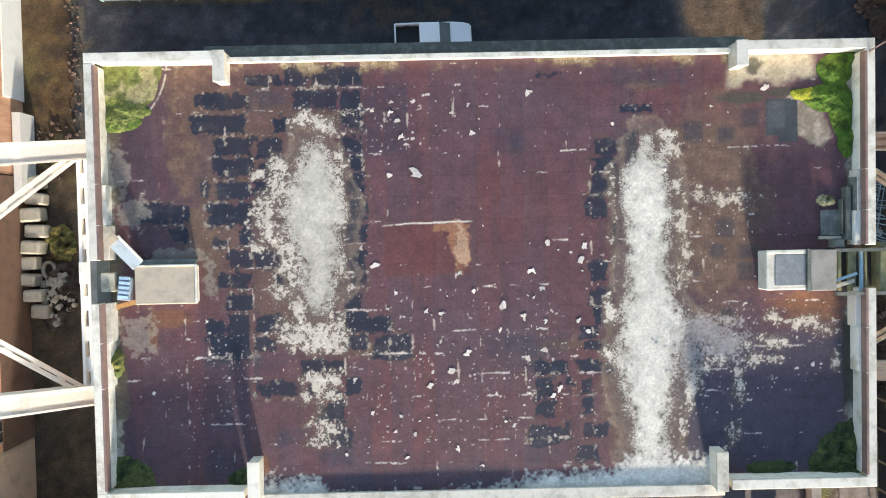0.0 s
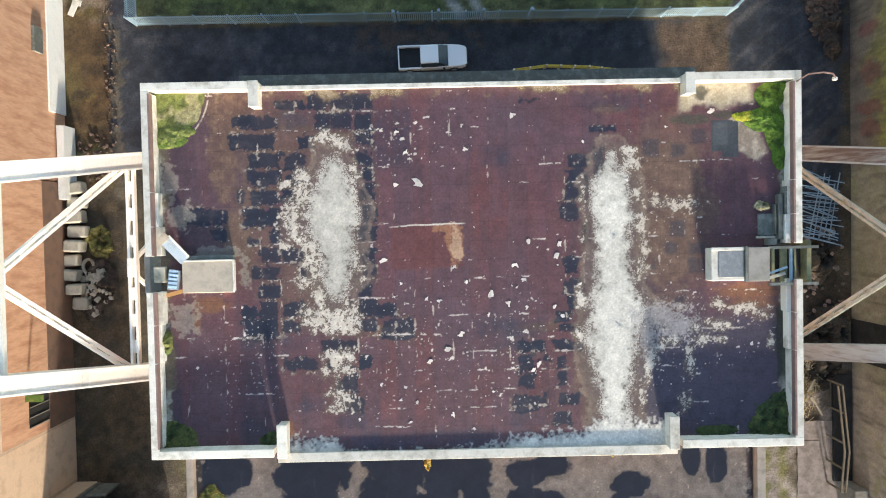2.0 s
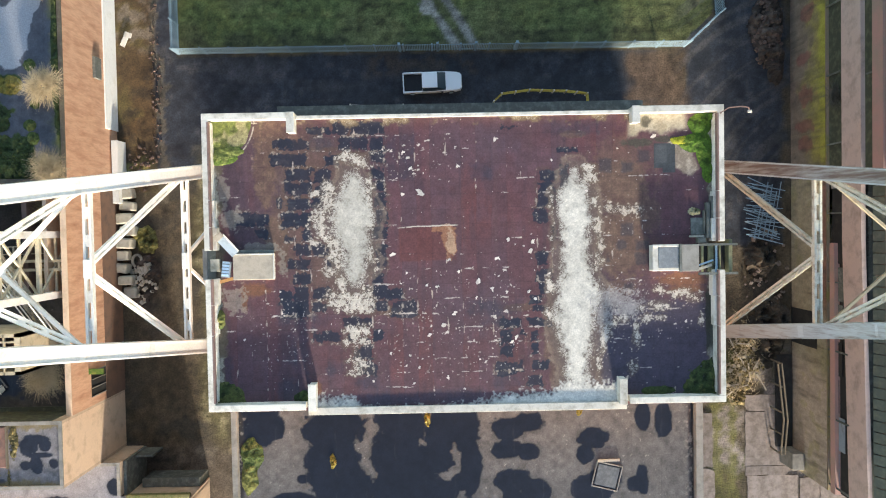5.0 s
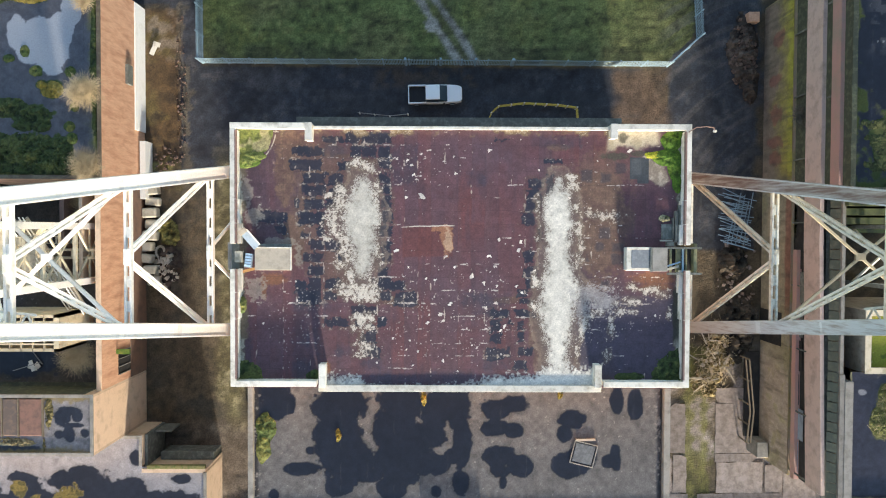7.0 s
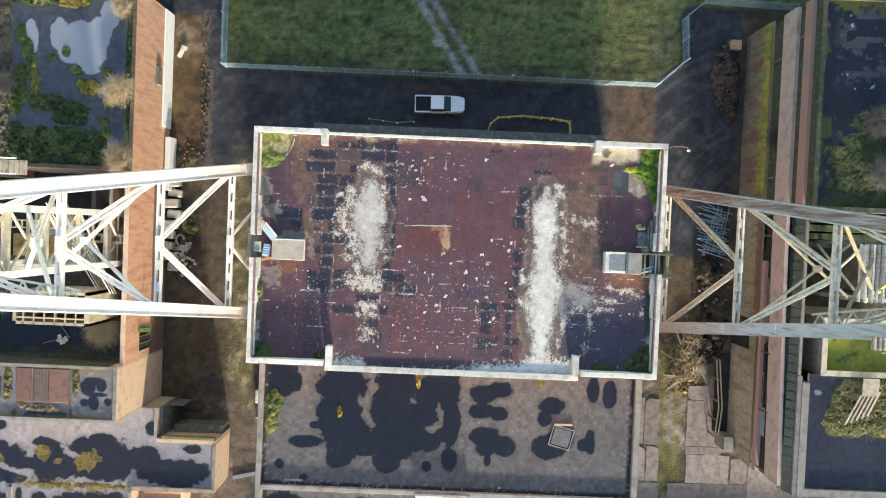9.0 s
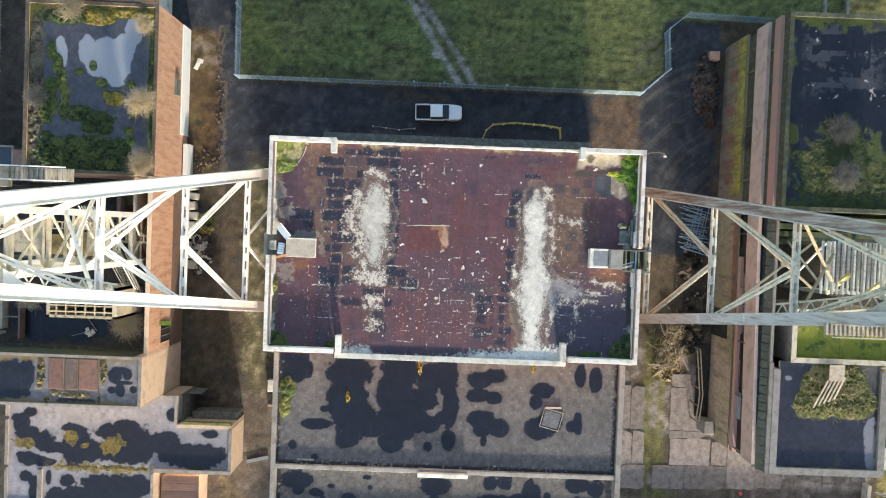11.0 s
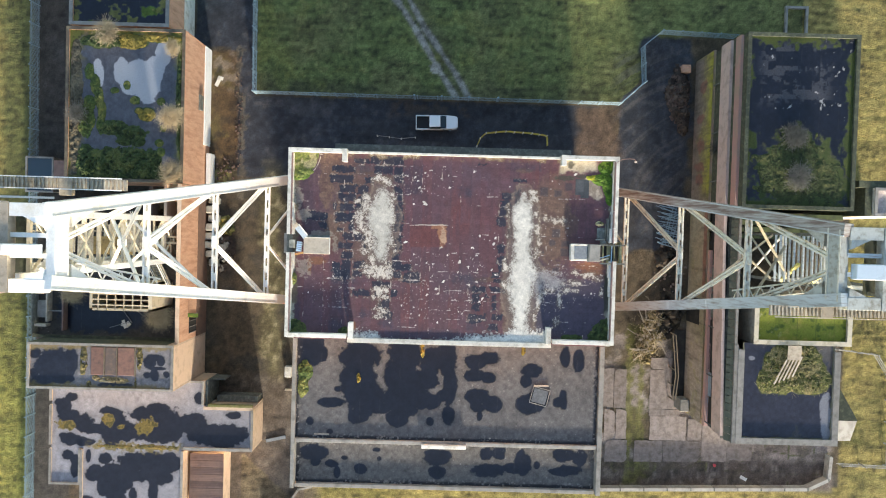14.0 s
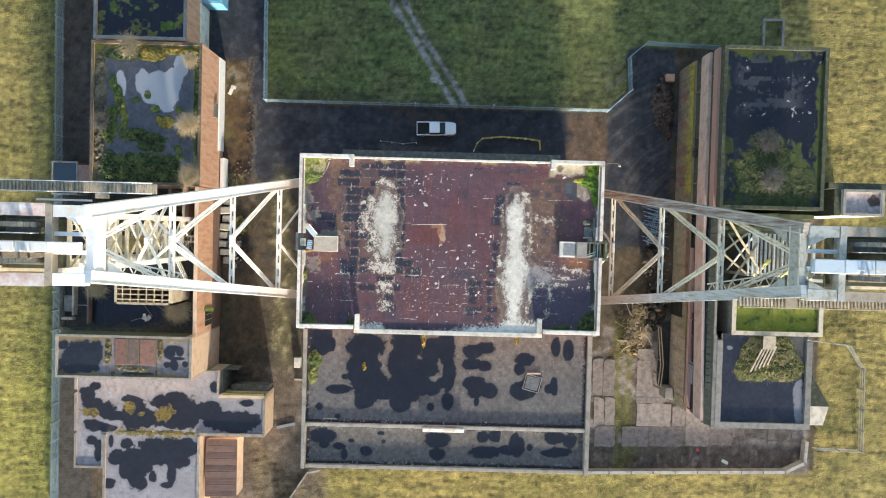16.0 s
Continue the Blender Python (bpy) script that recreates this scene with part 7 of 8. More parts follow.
for r in ((43.6, 43.9, 25.6, 29.2), (46.2, 46.5, 25.6, 29.2), (43.6, 46.5, 29.2, 29.5)):
    part("kerb", boxes((*r, -0.05, 0.35)), M_CONC, frame_n)



# ---- pickup truck on the road ----
def prism(rows):
    """A closed hull lofted through rows of (x, half width low, half width high, z low, z high)."""
    bm = bmesh.new()
    rings = []
    for x, wl, wh, zl, zh in rows:
        rings.append([bm.verts.new(p) for p in ((x, -wl, zl), (x, wl, zl), (x, wh, zh), (x, -wh, zh))])
    for a, b in zip(rings, rings[1:]):
        for i in range(4):
            bm.faces.new((a[i], a[(i + 1) % 4], b[(i + 1) % 4], b[i]))
    bm.faces.new(rings[0][::-1])
    bm.faces.new(rings[-1])
    bmesh.ops.recalc_face_normals(bm, faces=bm.faces)
    return bm


truck = thing("pickup_truck", "white double-cab pickup truck with an open dark load bed", "truck", at=(-0.10, 13.42, 0), turn=1.5)
part("body", prism([(0.35, 0.92, 0.88, 0.42, 1.02), (1.3, 0.93, 0.86, 0.42, 1.06), (2.1, 0.90, 0.80, 0.42, 0.98), (2.5, 0.80, 0.70, 0.45, 0.90), (2.62, 0.66, 0.55, 0.48, 0.80)]), M_CAR, truck, "white bonnet and wings", 0.04)
part("cab_side", prism([(-0.95, 0.93, 0.90, 0.42, 1.02), (0.40, 0.93, 0.90, 0.42, 1.02)]), M_CAR, truck, "white doors", 0.03)
cabin = part("cab", prism([(-0.93, 0.84, 0.66, 1.0, 1.66), (-0.75, 0.84, 0.67, 1.0, 1.74), (0.30, 0.84, 0.67, 1.0, 1.74), (0.40, 0.84, 0.66, 1.0, 1.70)]), M_GLASS, truck, "dark cab windows")
part("roof_panel", prism([(-0.95, 0.72, 0.66, 1.70, 1.80), (0.42, 0.70, 0.64, 1.68, 1.77)]), M_CAR, cabin, "white cab roof", 0.03)
part("windscreen", prism([(0.40, 0.80, 0.68, 1.0, 1.70), (1.16, 0.80, 0.78, 0.98, 1.06)]), M_GLASS, cabin, "dark sloping windscreen")
part("bed_floor", boxes((-2.55, -0.95, -0.78, 0.78, 0.55, 0.62)), M_BLACK, truck, "black load bed liner")
for r in ((-2.62, -0.95, 0.78, 0.92, 0.45, 1.04), (-2.62, -0.95, -0.92, -0.78, 0.45, 1.04), (-2.68, -2.58, -0.90, 0.90, 0.45, 1.02)):
    part("bed_side", boxes(r), M_CAR, truck, "white load bed side", 0.03)
part("bumper", boxes((2.52, 2.70, -0.72, 0.72, 0.38, 0.62)), M_BLACK, truck, "black front bumper", 0.05)
for y in (-1.02, 1.02):
    part("mirror", boxes((0.75, 0.92, y - 0.1, y + 0.1, 1.02, 1.2)), M_BLACK, truck, "black door mirror", 0.03)
for y in (-0.58, 0.58):
    part("headlight", boxes((2.35, 2.56, y - 0.16, y + 0.16, 0.72, 0.86)), M_GLASS, truck, "clear headlight", 0.03)
for x in (-1.85, 1.62):
    for y in (-0.82, 0.82):
        bm = bmesh.new()
        bmesh.ops.create_cone(bm, cap_ends=True, segments=24, radius1=0.37, radius2=0.37, depth=0.24, matrix=Matrix.Translation((x, y, 0.37)) @ Matrix.Rotation(math.pi / 2, 4, "X"))
        w = part("wheel", bm, M_BLACK, truck, "black tyre")
        bm = bmesh.new()
        bmesh.ops.create_cone(bm, cap_ends=True, segments=16, radius1=0.22, radius2=0.20, depth=0.05, matrix=Matrix.Translation((x, y + math.copysign(0.13, y), 0.37)) @ Matrix.Rotation(math.pi / 2, 4, "X"))
        part("rim", bm, M_FENCE, w, "grey alloy rim")

# ---- things on the hall roof ----
R0 = ROOF
boxw = thing("roof_housing", "low concrete housing with a cream gravelled top", "roof housing")
part("body", boxes((-12.82, -10.27, -2.82, -1.22, R0 - 0.05, R0 + 0.28)), M_WHITE, boxw, "white rendered sides", 0.05)
part("top", boxes((-12.86, -10.22, -2.86, -1.18, R0 + 0.28, R0 + 0.37)), worn("cream_gravel", (0.55, 0.47, 0.37), (0.40, 0.34, 0.27), 0.5, 0.5, 0.9, fine=22), boxw, "cream gravelled top slab", 0.03)
part("rim", boxes((-12.8, -10.3, -1.17, -0.98, R0 - 0.02, R0 + 0.30)), M_DARKCON, boxw, "mossy grey rim")
for r in ((-10.32, -10.23, -2.84, -1.2), (-12.84, -10.33, -1.27, -1.19)):
    part("kerb", boxes((*r, R0 + 0.372, R0 + 0.42)), M_COPING, boxw, "pale raised edge", 0.015)
sheetm = thing("metal_sheet", "loose bluish metal sheet leaning on the kerb", "sheet")
part("sheet", beam((-13.52, -0.16, R0 + 0.78), (-12.66, -1.22, R0 + 0.46), 0.52, 0.05), M_BLUESHEET, sheetm)
part("fold", beam((-13.30, 0.05, R0 + 0.80), (-12.45, -1.02, R0 + 0.48), 0.09, 0.08), M_WHITE, sheetm, "pale folded edge")
part("end", beam((-13.72, 0.06, R0 + 0.84), (-13.46, -0.24, R0 + 0.80), 0.56, 0.06), M_TIMBER, sheetm, "timber end")
crate = thing("plastic_crate", "pale blue slatted plastic crate", "crate", at=(-13.32, -2.17, R0), turn=-7)
part("base", boxes((-0.27, 0.27, -0.5, 0.5, 0.0, 0.36)), M_BLUESHEET, crate, "", 0.03)
for k in range(5):
    y = -0.42 + 0.2 * k
    part("slat", boxes((-0.21, 0.21, y, y + 0.12, 0.36, 0.42)), worn("pale_blue_plastic", (0.45, 0.60, 0.75), (0.3, 0.4, 0.5), 0.3, 0.3, 0.4) if k == 0 else bpy.data.materials["pale_blue_plastic"], crate, "pale blue slat")
plank = thing("timber_plank", "loose orange-brown timber plank", "plank")
part("plank", beam((-13.95, -3.02, R0 + 0.06), (-12.75, -2.72, R0 + 0.22), 0.20, 0.06), worn("orange_timber", (0.50, 0.26, 0.09), (0.3, 0.16, 0.07), 0.4, 0.3, 0.8), plank)
hoistw = thing("hoist_gap_frame", "grey steel channel frame set in the parapet gap", "hoist frame")
part("channel", boxes((XW - 0.42, XW - 0.12, NW0 - 0.1, NW1 + 0.1, R0 - 1.3, R0 + 0.05)), M_CONC, hoistw, "", 0.03)
part("block", boxes((XW + 0.15, XW + 0.72, NW0 + 0.45, NW1 - 0.55, R0 - 0.05, R0 + 0.35)), M_STONE, hoistw, "pale concrete block", 0.04)
part("sill", boxes((XW - 0.12, XW + 0.42, NW0, NW1, R0 - 1.3, R0 + 0.03)), M_DARKCON, hoistw, "dark sill")
boxe = thing("hoist_house", "weathered hoist house with grey lead panels and open steel end", "hoist house")
part("body", boxes((13.62, 16.5, -2.78, -1.14, R0 - 0.05, R0 + 0.76)), M_WHITE, boxe, "white rendered sides", 0.04)
part("panel", boxes((13.98, 15.26, -2.6, -1.28, R0 + 0.76, R0 + 0.82)), M_LEAD, boxe, "grey lead roof panel", 0.02)
part("panel", boxes((15.42, 16.5, -2.82, -1.12, R0 + 0.76, R0 + 0.90)), M_CONC, boxe, "pale concrete roof slab", 0.02)
part("strip", boxes((15.28, 15.40, -2.84, -1.08, R0 + 0.72, R0 + 0.94)), M_DARKCON, boxe)
part("edge", boxes((13.62, 15.28, -1.26, -1.10, R0 + 0.74, R0 + 0.84)), M_COPING, boxe, "pale roof edge", 0.02)
for y in (-2.98, -1.16):
    part("arm", boxes((16.5, 18.95, y - 0.07, y + 0.07, R0 + 0.72, R0 + 0.88)), M_DARKCON, boxe, "dark steel arm")
part("end_frame", boxes((18.45, 18.68, -3.0, -0.85, R0 - 1.2, R0 + 0.70)), worn("olive_steel", (0.24, 0.23, 0.12), (0.12, 0.12, 0.07), 0.5, 0.4, 0.7), boxe, "olive painted end plate", 0.02)
for x, wd in ((16.82, 0.14), (17.25, 0.34), (17.95, 0.10)):
    part("bar", boxes((x, x + wd, -2.9, -1.2, R0 + 0.30, R0 + 0.42)), bpy.data.materials["olive_steel"], boxe, "olive cross bar")
part("bar", boxes((17.62, 17.74, -2.95, -1.2, R0 + 0.55, R0 + 0.67)), M_FENCE, boxe, "grey cross bar")
part("brace", beam((16.6, -2.45, R0 + 0.6), (17.5, -2.15, R0 + 0.6), 0.1, 0.1), M_FENCE, boxe)
part("brace", beam((16.6, -2.7, R0 + 0.55), (17.4, -2.45, R0 + 0.62), 0.16, 0.05), M_STONE, boxe)
part("floor", boxes((16.5, 18.45, -2.75, -1.1, R0 - 0.75, R0 + 0.06)), M_DARK, boxe, "dark opening")
junk = thing("roof_scrap", "dark scrap boards stacked against the kerb", "scrap")
for k, (x0, x1, y0, y1, h) in enumerate(((16.62, 17.15, -1.05, -0.72, 0.35), (17.2, 17.42, -0.75, 1.5, 0.40), (17.48, 17.58, -0.4, 1.9, 0.55), (16.3, 17.1, -0.55, 0.55, 0.10), (16.2, 17.12, -0.70, -0.58, 0.20), (17.05, 17.14, -0.5, 1.0, 0.30))):
    part("board", boxes((x0, x1, y0, y1, R0 - 0.02, R0 + h)), M_STONE if k == 4 else M_DARKCON, junk, "", 0.02)
mound("grass_tuft", "straw tuft growing among the roof scrap", "grass", [(16.55, 0.95, 0.5, 0.3)], ROOF, 0.22, ((0.05, 0.05, 0.02), (0.16, 0.15, 0.07), (0.32, 0.29, 0.17)), 506, 0.04, 0.7, 0.2)
hook = thing("lamp_bracket", "thin rusty curved bracket on the parapet corner", "bracket")
pts = [(17.9, 7.0, TOP - 0.03), (17.9, 7.05, TOP + 0.15), (18.3, 7.3, TOP + 0.35), (19.0, 7.36, TOP + 0.4), (19.5, 7.3, TOP + 0.35), (19.62, 7.1, TOP + 0.3)]
for a, b in zip(pts, pts[1:]):
    part("arm", beam(a, b, 0.06, 0.06), M_RUST, hook)
part("lamp", boxes((19.5, 19.75, 6.98, 7.16, TOP + 0.2, TOP + 0.32)), M_WHITE, hook, "small white lamp head", 0.03)

# loose curled flakes of felt
M_FLAKE = worn("pale_felt_backing", (0.66, 0.60, 0.54), (0.48, 0.40, 0.33), 0.4, 0.3, 0.9)


def add_flake(bm, x, y, s, turn, rnd):
    """A torn, curled scrap with uneven edges, turned up at one end."""
    k = rnd.randint(7, 9)
    top, bot = [], []
    for i in range(k):
        t = 2 * math.pi * i / k
        r = s * rnd.uniform(0.3, 1.2)
        px, py = r * math.cos(t), r * math.sin(t) * 0.62
        q = (x + px * math.cos(turn) - py * math.sin(turn), y + px * math.sin(turn) + py * math.cos(turn))
        z = R0 + 0.018 + 0.06 * max(0.0, px) ** 1.5 + rnd.uniform(0, 0.008)
        top.append(bm.verts.new((*q, z)))
        bot.append(bm.verts.new((*q, z - 0.010)))
    bm.faces.new(top)
    bm.faces.new(bot[::-1])
    for i in range(k):
        bm.faces.new((top[i - 1], bot[i - 1], bot[i], top[i]))


FLAKES_A = [(-0.91, 2.5, 0.34, -30), (3.9, 5.79, 0.19, 80), (3.94, -1.78, 0.24, 30), (6.04, -1.36, 0.22, 70), (4.63, -0.61, 0.19, 50), (-2.75, -1.42, 0.22, 10), (2.71, -3.27, 0.24, 40), (3.57, -3.78, 0.19, 90), (2.54, -4.31, 0.14, 60), (4.5, -3.99, 0.14, 70), (4.36, -2.56, 0.14, 0), (3.99, -2.94, 0.12, 40), (1.42, -2.64, 0.14, 70), (1.12, -5.25, 0.19, 10), (-0.55, -6.67, 0.19, 20), (0.43, -6.01, 0.19, 0), (5.06, -6.91, 0.17, 60), (4.77, -7.18, 0.17, 20), (2.69, -8.25, 0.12, 0), (-2.08, 2.38, 0.17, 10), (-1.7, 4.71, 0.14, 10), (-1.54, 4.02, 0.17, 60), (-1.97, 5.08, 0.14, 10), (1.48, 4.1, 0.17, -20)]
FLAKES_B = [(-1.91, -2.64, 0.12, 80), (-0.6, -3.42, 0.12, 60), (0.05, -3.53, 0.14, 0), (-2.26, -3.29, 0.1, -30), (0.81, -1.86, 0.17, 30), (5.91, -3.97, 0.14, 70), (6.2, -0.77, 0.17, 80), (7.25, -2.84, 0.12, 30), (7.48, 4.41, 0.12, 80), (6.31, -4.44, 0.14, 10), (-9.99, -3.68, 0.12, 60), (-12.32, -6.7, 0.12, 30), (15.94, -6.06, 0.14, 70), (9.69, 2.41, 0.12, 0), (-2.99, -7.76, 0.12, 80), (-1.78, -7.93, 0.12, 70), (0.65, -9.38, 0.17, 80), (-1.58, -9.74, 0.12, 30), (-4.17, -9.54, 0.12, 80), (1.68, -10.13, 0.12, 0), (13.98, 5.79, 0.22, 5), (11.69, 5.05, 0.1, 0), (-2.04, -8.58, 0.12, 20), (-1.2, -8.73, 0.14, 50)]
rnd = random.Random(44)
for x, y, s, turn in FLAKES_A + FLAKES_B:
    bm = bmesh.new()
    add_flake(bm, x, y, s * 1.1, radians(turn), rnd)
    add_flake(bm, x + s * rnd.uniform(-0.5, 0.5), y + s * rnd.uniform(-0.5, 0.5), s * 0.6, radians(turn + 70), rnd)
    tagged(finish(bm, "felt_flake", M_FLAKE), "pale curled flake of torn roofing felt", "felt flake", "flakes on the hall roof")
flakes = bmesh.new()
for _ in range(140):
    x, y = rnd.choice(((rnd.uniform(-3.4, 7), rnd.uniform(-9.8, -2.5)), (rnd.uniform(-10, 13), rnd.uniform(-9.8, 6.8)), (rnd.gauss(10.5, 3), rnd.gauss(-3, 3.5))))
    if -13 < x < 16.5 and -10 < y < 6.8:
        add_flake(flakes, x, y, rnd.uniform(0.03, 0.075), rnd.uniform(0, 6.28), rnd)
tagged(finish(flakes, "felt_crumbs", M_FLAKE), "small pale crumbs of torn roofing felt", "felt crumbs", kind="stuff")

# ---- things on the annex ----
M_DARKLEAD = worn("dark_wet_lead", (0.11, 0.12, 0.13), (0.19, 0.20, 0.21), 0.6, 0.25, 0.6, fine=25)
hatch = thing("roof_hatch", "square grey timber hatch frame lying askew", "hatch", at=(11.8, -17.6, AZ), turn=-14)
for r in ((-0.95, 0.95, 0.85, 0.92), (-0.95, 0.95, -0.92, -0.85), (-0.95, -0.88, -0.85, 0.85), (0.88, 0.95, -0.85, 0.85)):
    part("frame_bar", boxes((*r, 0, 0.12)), M_CONC, hatch, "", 0.01)
part("cover", boxes((-0.76, 0.76, -0.74, 0.74, 0.0, 0.09)), M_DARKLEAD, hatch, "dark wet cover")
part("stay", beam((-0.9, 0.95, 0.12), (0.6, 1.35, 0.12), 0.16, 0.12), M_TIMBER, hatch)
for k, (x, y) in enumerate(((-0.9, -12.4), (-0.85, -13.2), (9.9, -12.6), (-7.6, -16.2))):
    mound("grass_tuft", "dry yellow grass tuft on the annex roof", "grass", [(x, y, 0.25, 0.6)], AZ, 0.3, OCHRE, 900 + k, 0.05, 0.8, 0.2)
for k, (x0, x1) in enumerate(((-12.2, -10.6), (6.5, 6.7))):
    part("plank", boxes((x0, x1, -22.35 + 0.02 * k, -22.2, AZ, AZ + 0.08)), M_TIMBER, annex, "pale batten")

# ---- west court: shaft house frame, trestle, sheds ----
cage = thing("shaft_house_frame", "open cream-framed grid of roof lights over the shaft house", "roof frame")
gx0, gx1, gy0, gy1, gz = -37.2, -30.4, -9.9, -6.9, 13.5
M_CREAM = worn("cream_concrete", (0.50, 0.42, 0.29), (0.32, 0.26, 0.17), 0.4, 0.7, 0.85)
for r in ((gx0, gx1, gy0, gy0 + 0.25), (gx0, gx1, gy1 - 0.25, gy1), (gx0, gx0 + 0.3, gy0, gy1), (gx1 - 0.45, gx1, gy0, gy1)):
    part("wall", boxes((*r, 0, gz)), M_CREAM, cage, "cream concrete frame")
for k in range(1, 7):
    x = gx0 + (gx1 - gx0 - 0.3) * k / 7
    part("bar", boxes((x - 0.045, x + 0.045, gy0, gy1, gz - 0.25, gz)), M_CREAM, cage)
for k in range(1, 5):
    y = gy0 + (gy1 - gy0) * k / 5
    part("bar", boxes((gx0, gx1, y - 0.06, y + 0.06, gz - 0.2, gz - 0.01)), M_CREAM, cage)
part("floor", boxes((gx0 + 0.3, gx1 - 0.45, gy0 + 0.25, gy1 - 0.25, 7.7, 7.8)), M_RUST, cage, "brown littered floor")
trestle = thing("pipe_trestle", "pale concrete trestle crossing the narrow court", "trestle")
for y in (-2.6, -1.9):
    part("beam", boxes((-36.5, WX - 0.7, y, y + 0.22, 8.2, 8.5)), M_CREAM, trestle)
for x in (-36, -34, -32, -30.2):
    part("tie", boxes((x, x + 0.2, -2.6, -1.7, 8.25, 8.45)), M_CREAM, trestle)
    part("post", boxes((x, x + 0.2, -2.3, -2.1, 0, 8.2)), M_CREAM, trestle)
inner = thing("court_wall", "narrow yellowed inner wall of the court", "wall", kind="structure")
part("wall", boxes((-31.2, -30.9, -4.4, 4.2, 0, 8.6)), M_BUFF, inner)
part("pipe", boxes((-33.2, -32.8, -4.4, 4.0, 0, 8.0)), M_RUST, inner, "rusty red pipe run")
lean = thing("glass_shed", "dark glass-roofed shed in a grey frame", "shed")
part("body", boxes((-50.0, -46.8, 3.2, 7.4, 0, 3.4)), M_DARKCON, lean)
for r in ((-50.1, -46.7, 7.25, 7.45), (-50.1, -46.7, 3.1, 3.3), (-50.1, -49.9, 3.3, 7.25), (-46.9, -46.7, 3.3, 7.25)):
    part("frame_bar", boxes((*r, 3.4, 3.6)), M_CONC, lean, "grey frame bar")
part("glazing", boxes((-49.9, -46.9, 3.3, 7.25, 3.42, 3.46)), M_GLASS, lean, "dark glass roof")
redshed = thing("red_shed", "small shed with a dull red roof", "shed")
part("roof", boxes((-46.4, -43.2, 3.6, 7.0, 3.9, 4.1)), M_RUST, redshed, "dull red roof", 0.03)
part("wall", boxes((-46.3, -43.3, 3.7, 6.9, 0, 3.9)), M_BRICK, redshed)
blue = thing("blue_container", "bright blue steel container beside the workshop", "container")
part("body", boxes((-31.6, -28.6, 28.6, 34.0, 0, 2.9)), M_BLUE, blue, "", 0.04)
for k in range(9):
    part("rib", boxes((-31.6, -28.6, 28.8 + 0.58 * k, 29.0 + 0.58 * k, 2.9, 2.96)), M_BLUE, blue)
part("wall", boxes((-31.2, -31.1, 22.4, 28.4, 0, 3.4)), M_WHITE, north, "white painted lower wall")
DULLOCHRE = ((0.05, 0.045, 0.02), (0.12, 0.10, 0.04), (0.19, 0.15, 0.06))
for k in range(3):
    x, x1 = ((-38.2, -36.75), (-36.6, -35.35), (-35.2, -33.3))[k]
    M_OLDRUST = bpy.data.materials.get("dark_rust") or worn("dark_rust", (0.10, 0.075, 0.065), (0.17, 0.11, 0.08), 0.5, 0.6, 0.85)
    M_MIDRUST = bpy.data.materials.get("brown_rust") or worn("brown_rust", (0.20, 0.105, 0.08), (0.10, 0.065, 0.055), 0.6, 0.5, 0.8)
    sk = thing("roof_light", "rusted sheet-covered roof light in a timber frame", "roof light", "roof lights of the block")
    part("cover", boxes((x, x1, -17.5, -14.35, 10.75, 11.0)), M_MIDRUST if k != 1 else M_OLDRUST, sk, "rusted cover sheet", 0.05)
    part("rail", boxes((x1 + 0.03, x1 + 0.11, -17.6, -14.3, 10.75, 11.06)), M_DARKTIMBER, sk, "weathered timber rail")
mound("grass_tuft", "straw tufts between the roof lights", "grass", [(-35.67, -18.08, 1.9, 0.42), (-37.62, -17.85, 0.45, 0.36)], 10.8, 0.25, STRAW, 951, 0.06, 0.8, 0.3)
mound("grass_tuft", "straw and moss beside the roof lights", "grass", [(-39.04, -16.0, 0.5, 1.7), (-38.44, -18.6, 0.36, 0.42)], 10.8, 0.25, DULLOCHRE, 953, 0.06, 0.8, 0.3)
mound("grass_tuft", "straw and moss beside the roof lights", "grass", [(-32.79, -15.6, 0.36, 1.6), (-33.2, -18.3, 0.15, 0.67)], 10.8, 0.25, DULLOCHRE, 957, 0.06, 0.8, 0.3)
for y, z in ((-12.2, 5.0),):
    w = thing("wall_window", "dark broken steel window in the brick wall", "window", kind="structure")
    part("opening", boxes((WX + 0.01, WX + 0.05, y - 1.1, y + 1.1, z - 1.3, z + 1.2)), M_DARK, w)
    for k in range(4):
        part("bar", boxes((WX + 0.05, WX + 0.09, y - 1.1 + 0.72 * k, y - 1.04 + 0.72 * k, z - 1.3, z + 1.2)), M_CONC, w)
    hood = thing("window_hood", "mossy yellow-green concrete hood over a window", "canopy")
    part("slab", boxes((WX, WX + 1.2, y + 0.9, y + 1.35, z + 1.4, z + 1.6)), M_MOSS, hood)
box_y = thing("white_chest", "discarded white appliance on its back", "appliance")
part("body", boxes((-18.6, -17.7, -19.4, -18.0, -0.05, 0.8)), M_WHITE, box_y, "", 0.06)
part("frame", boxes((-18.6, -17.0, -21.2, -21.0, -0.05, 0.3)), M_TIMBER, box_y)
wseat = thing("white_debris", "torn white sheet lying in the mud", "debris")
bm = bmesh.new()
for a, b in (((-28.2, 17.3), (-27.6, 18.5)), ((-28.0, 18.4), (-27.3, 18.2))):
    add_beam(bm, (*a, 0.12), (*b, 0.2), 0.45, 0.08)
part("sheet", bm, M_WHITE, wseat)
tyre = thing("tyre", "worn pale-rimmed tyre lying on the ground", "tyre", at=(-27.4, -2.2, 0.1))
bm = bmesh.new()
for k in range(20):
    a0, a1 = 2 * math.pi * k / 20, 2 * math.pi * (k + 1) / 20
    add_beam(bm, (0.42 * math.cos(a0), 0.55 * math.sin(a0), 0.08), (0.42 * math.cos(a1), 0.55 * math.sin(a1), 0.08), 0.2, 0.2)
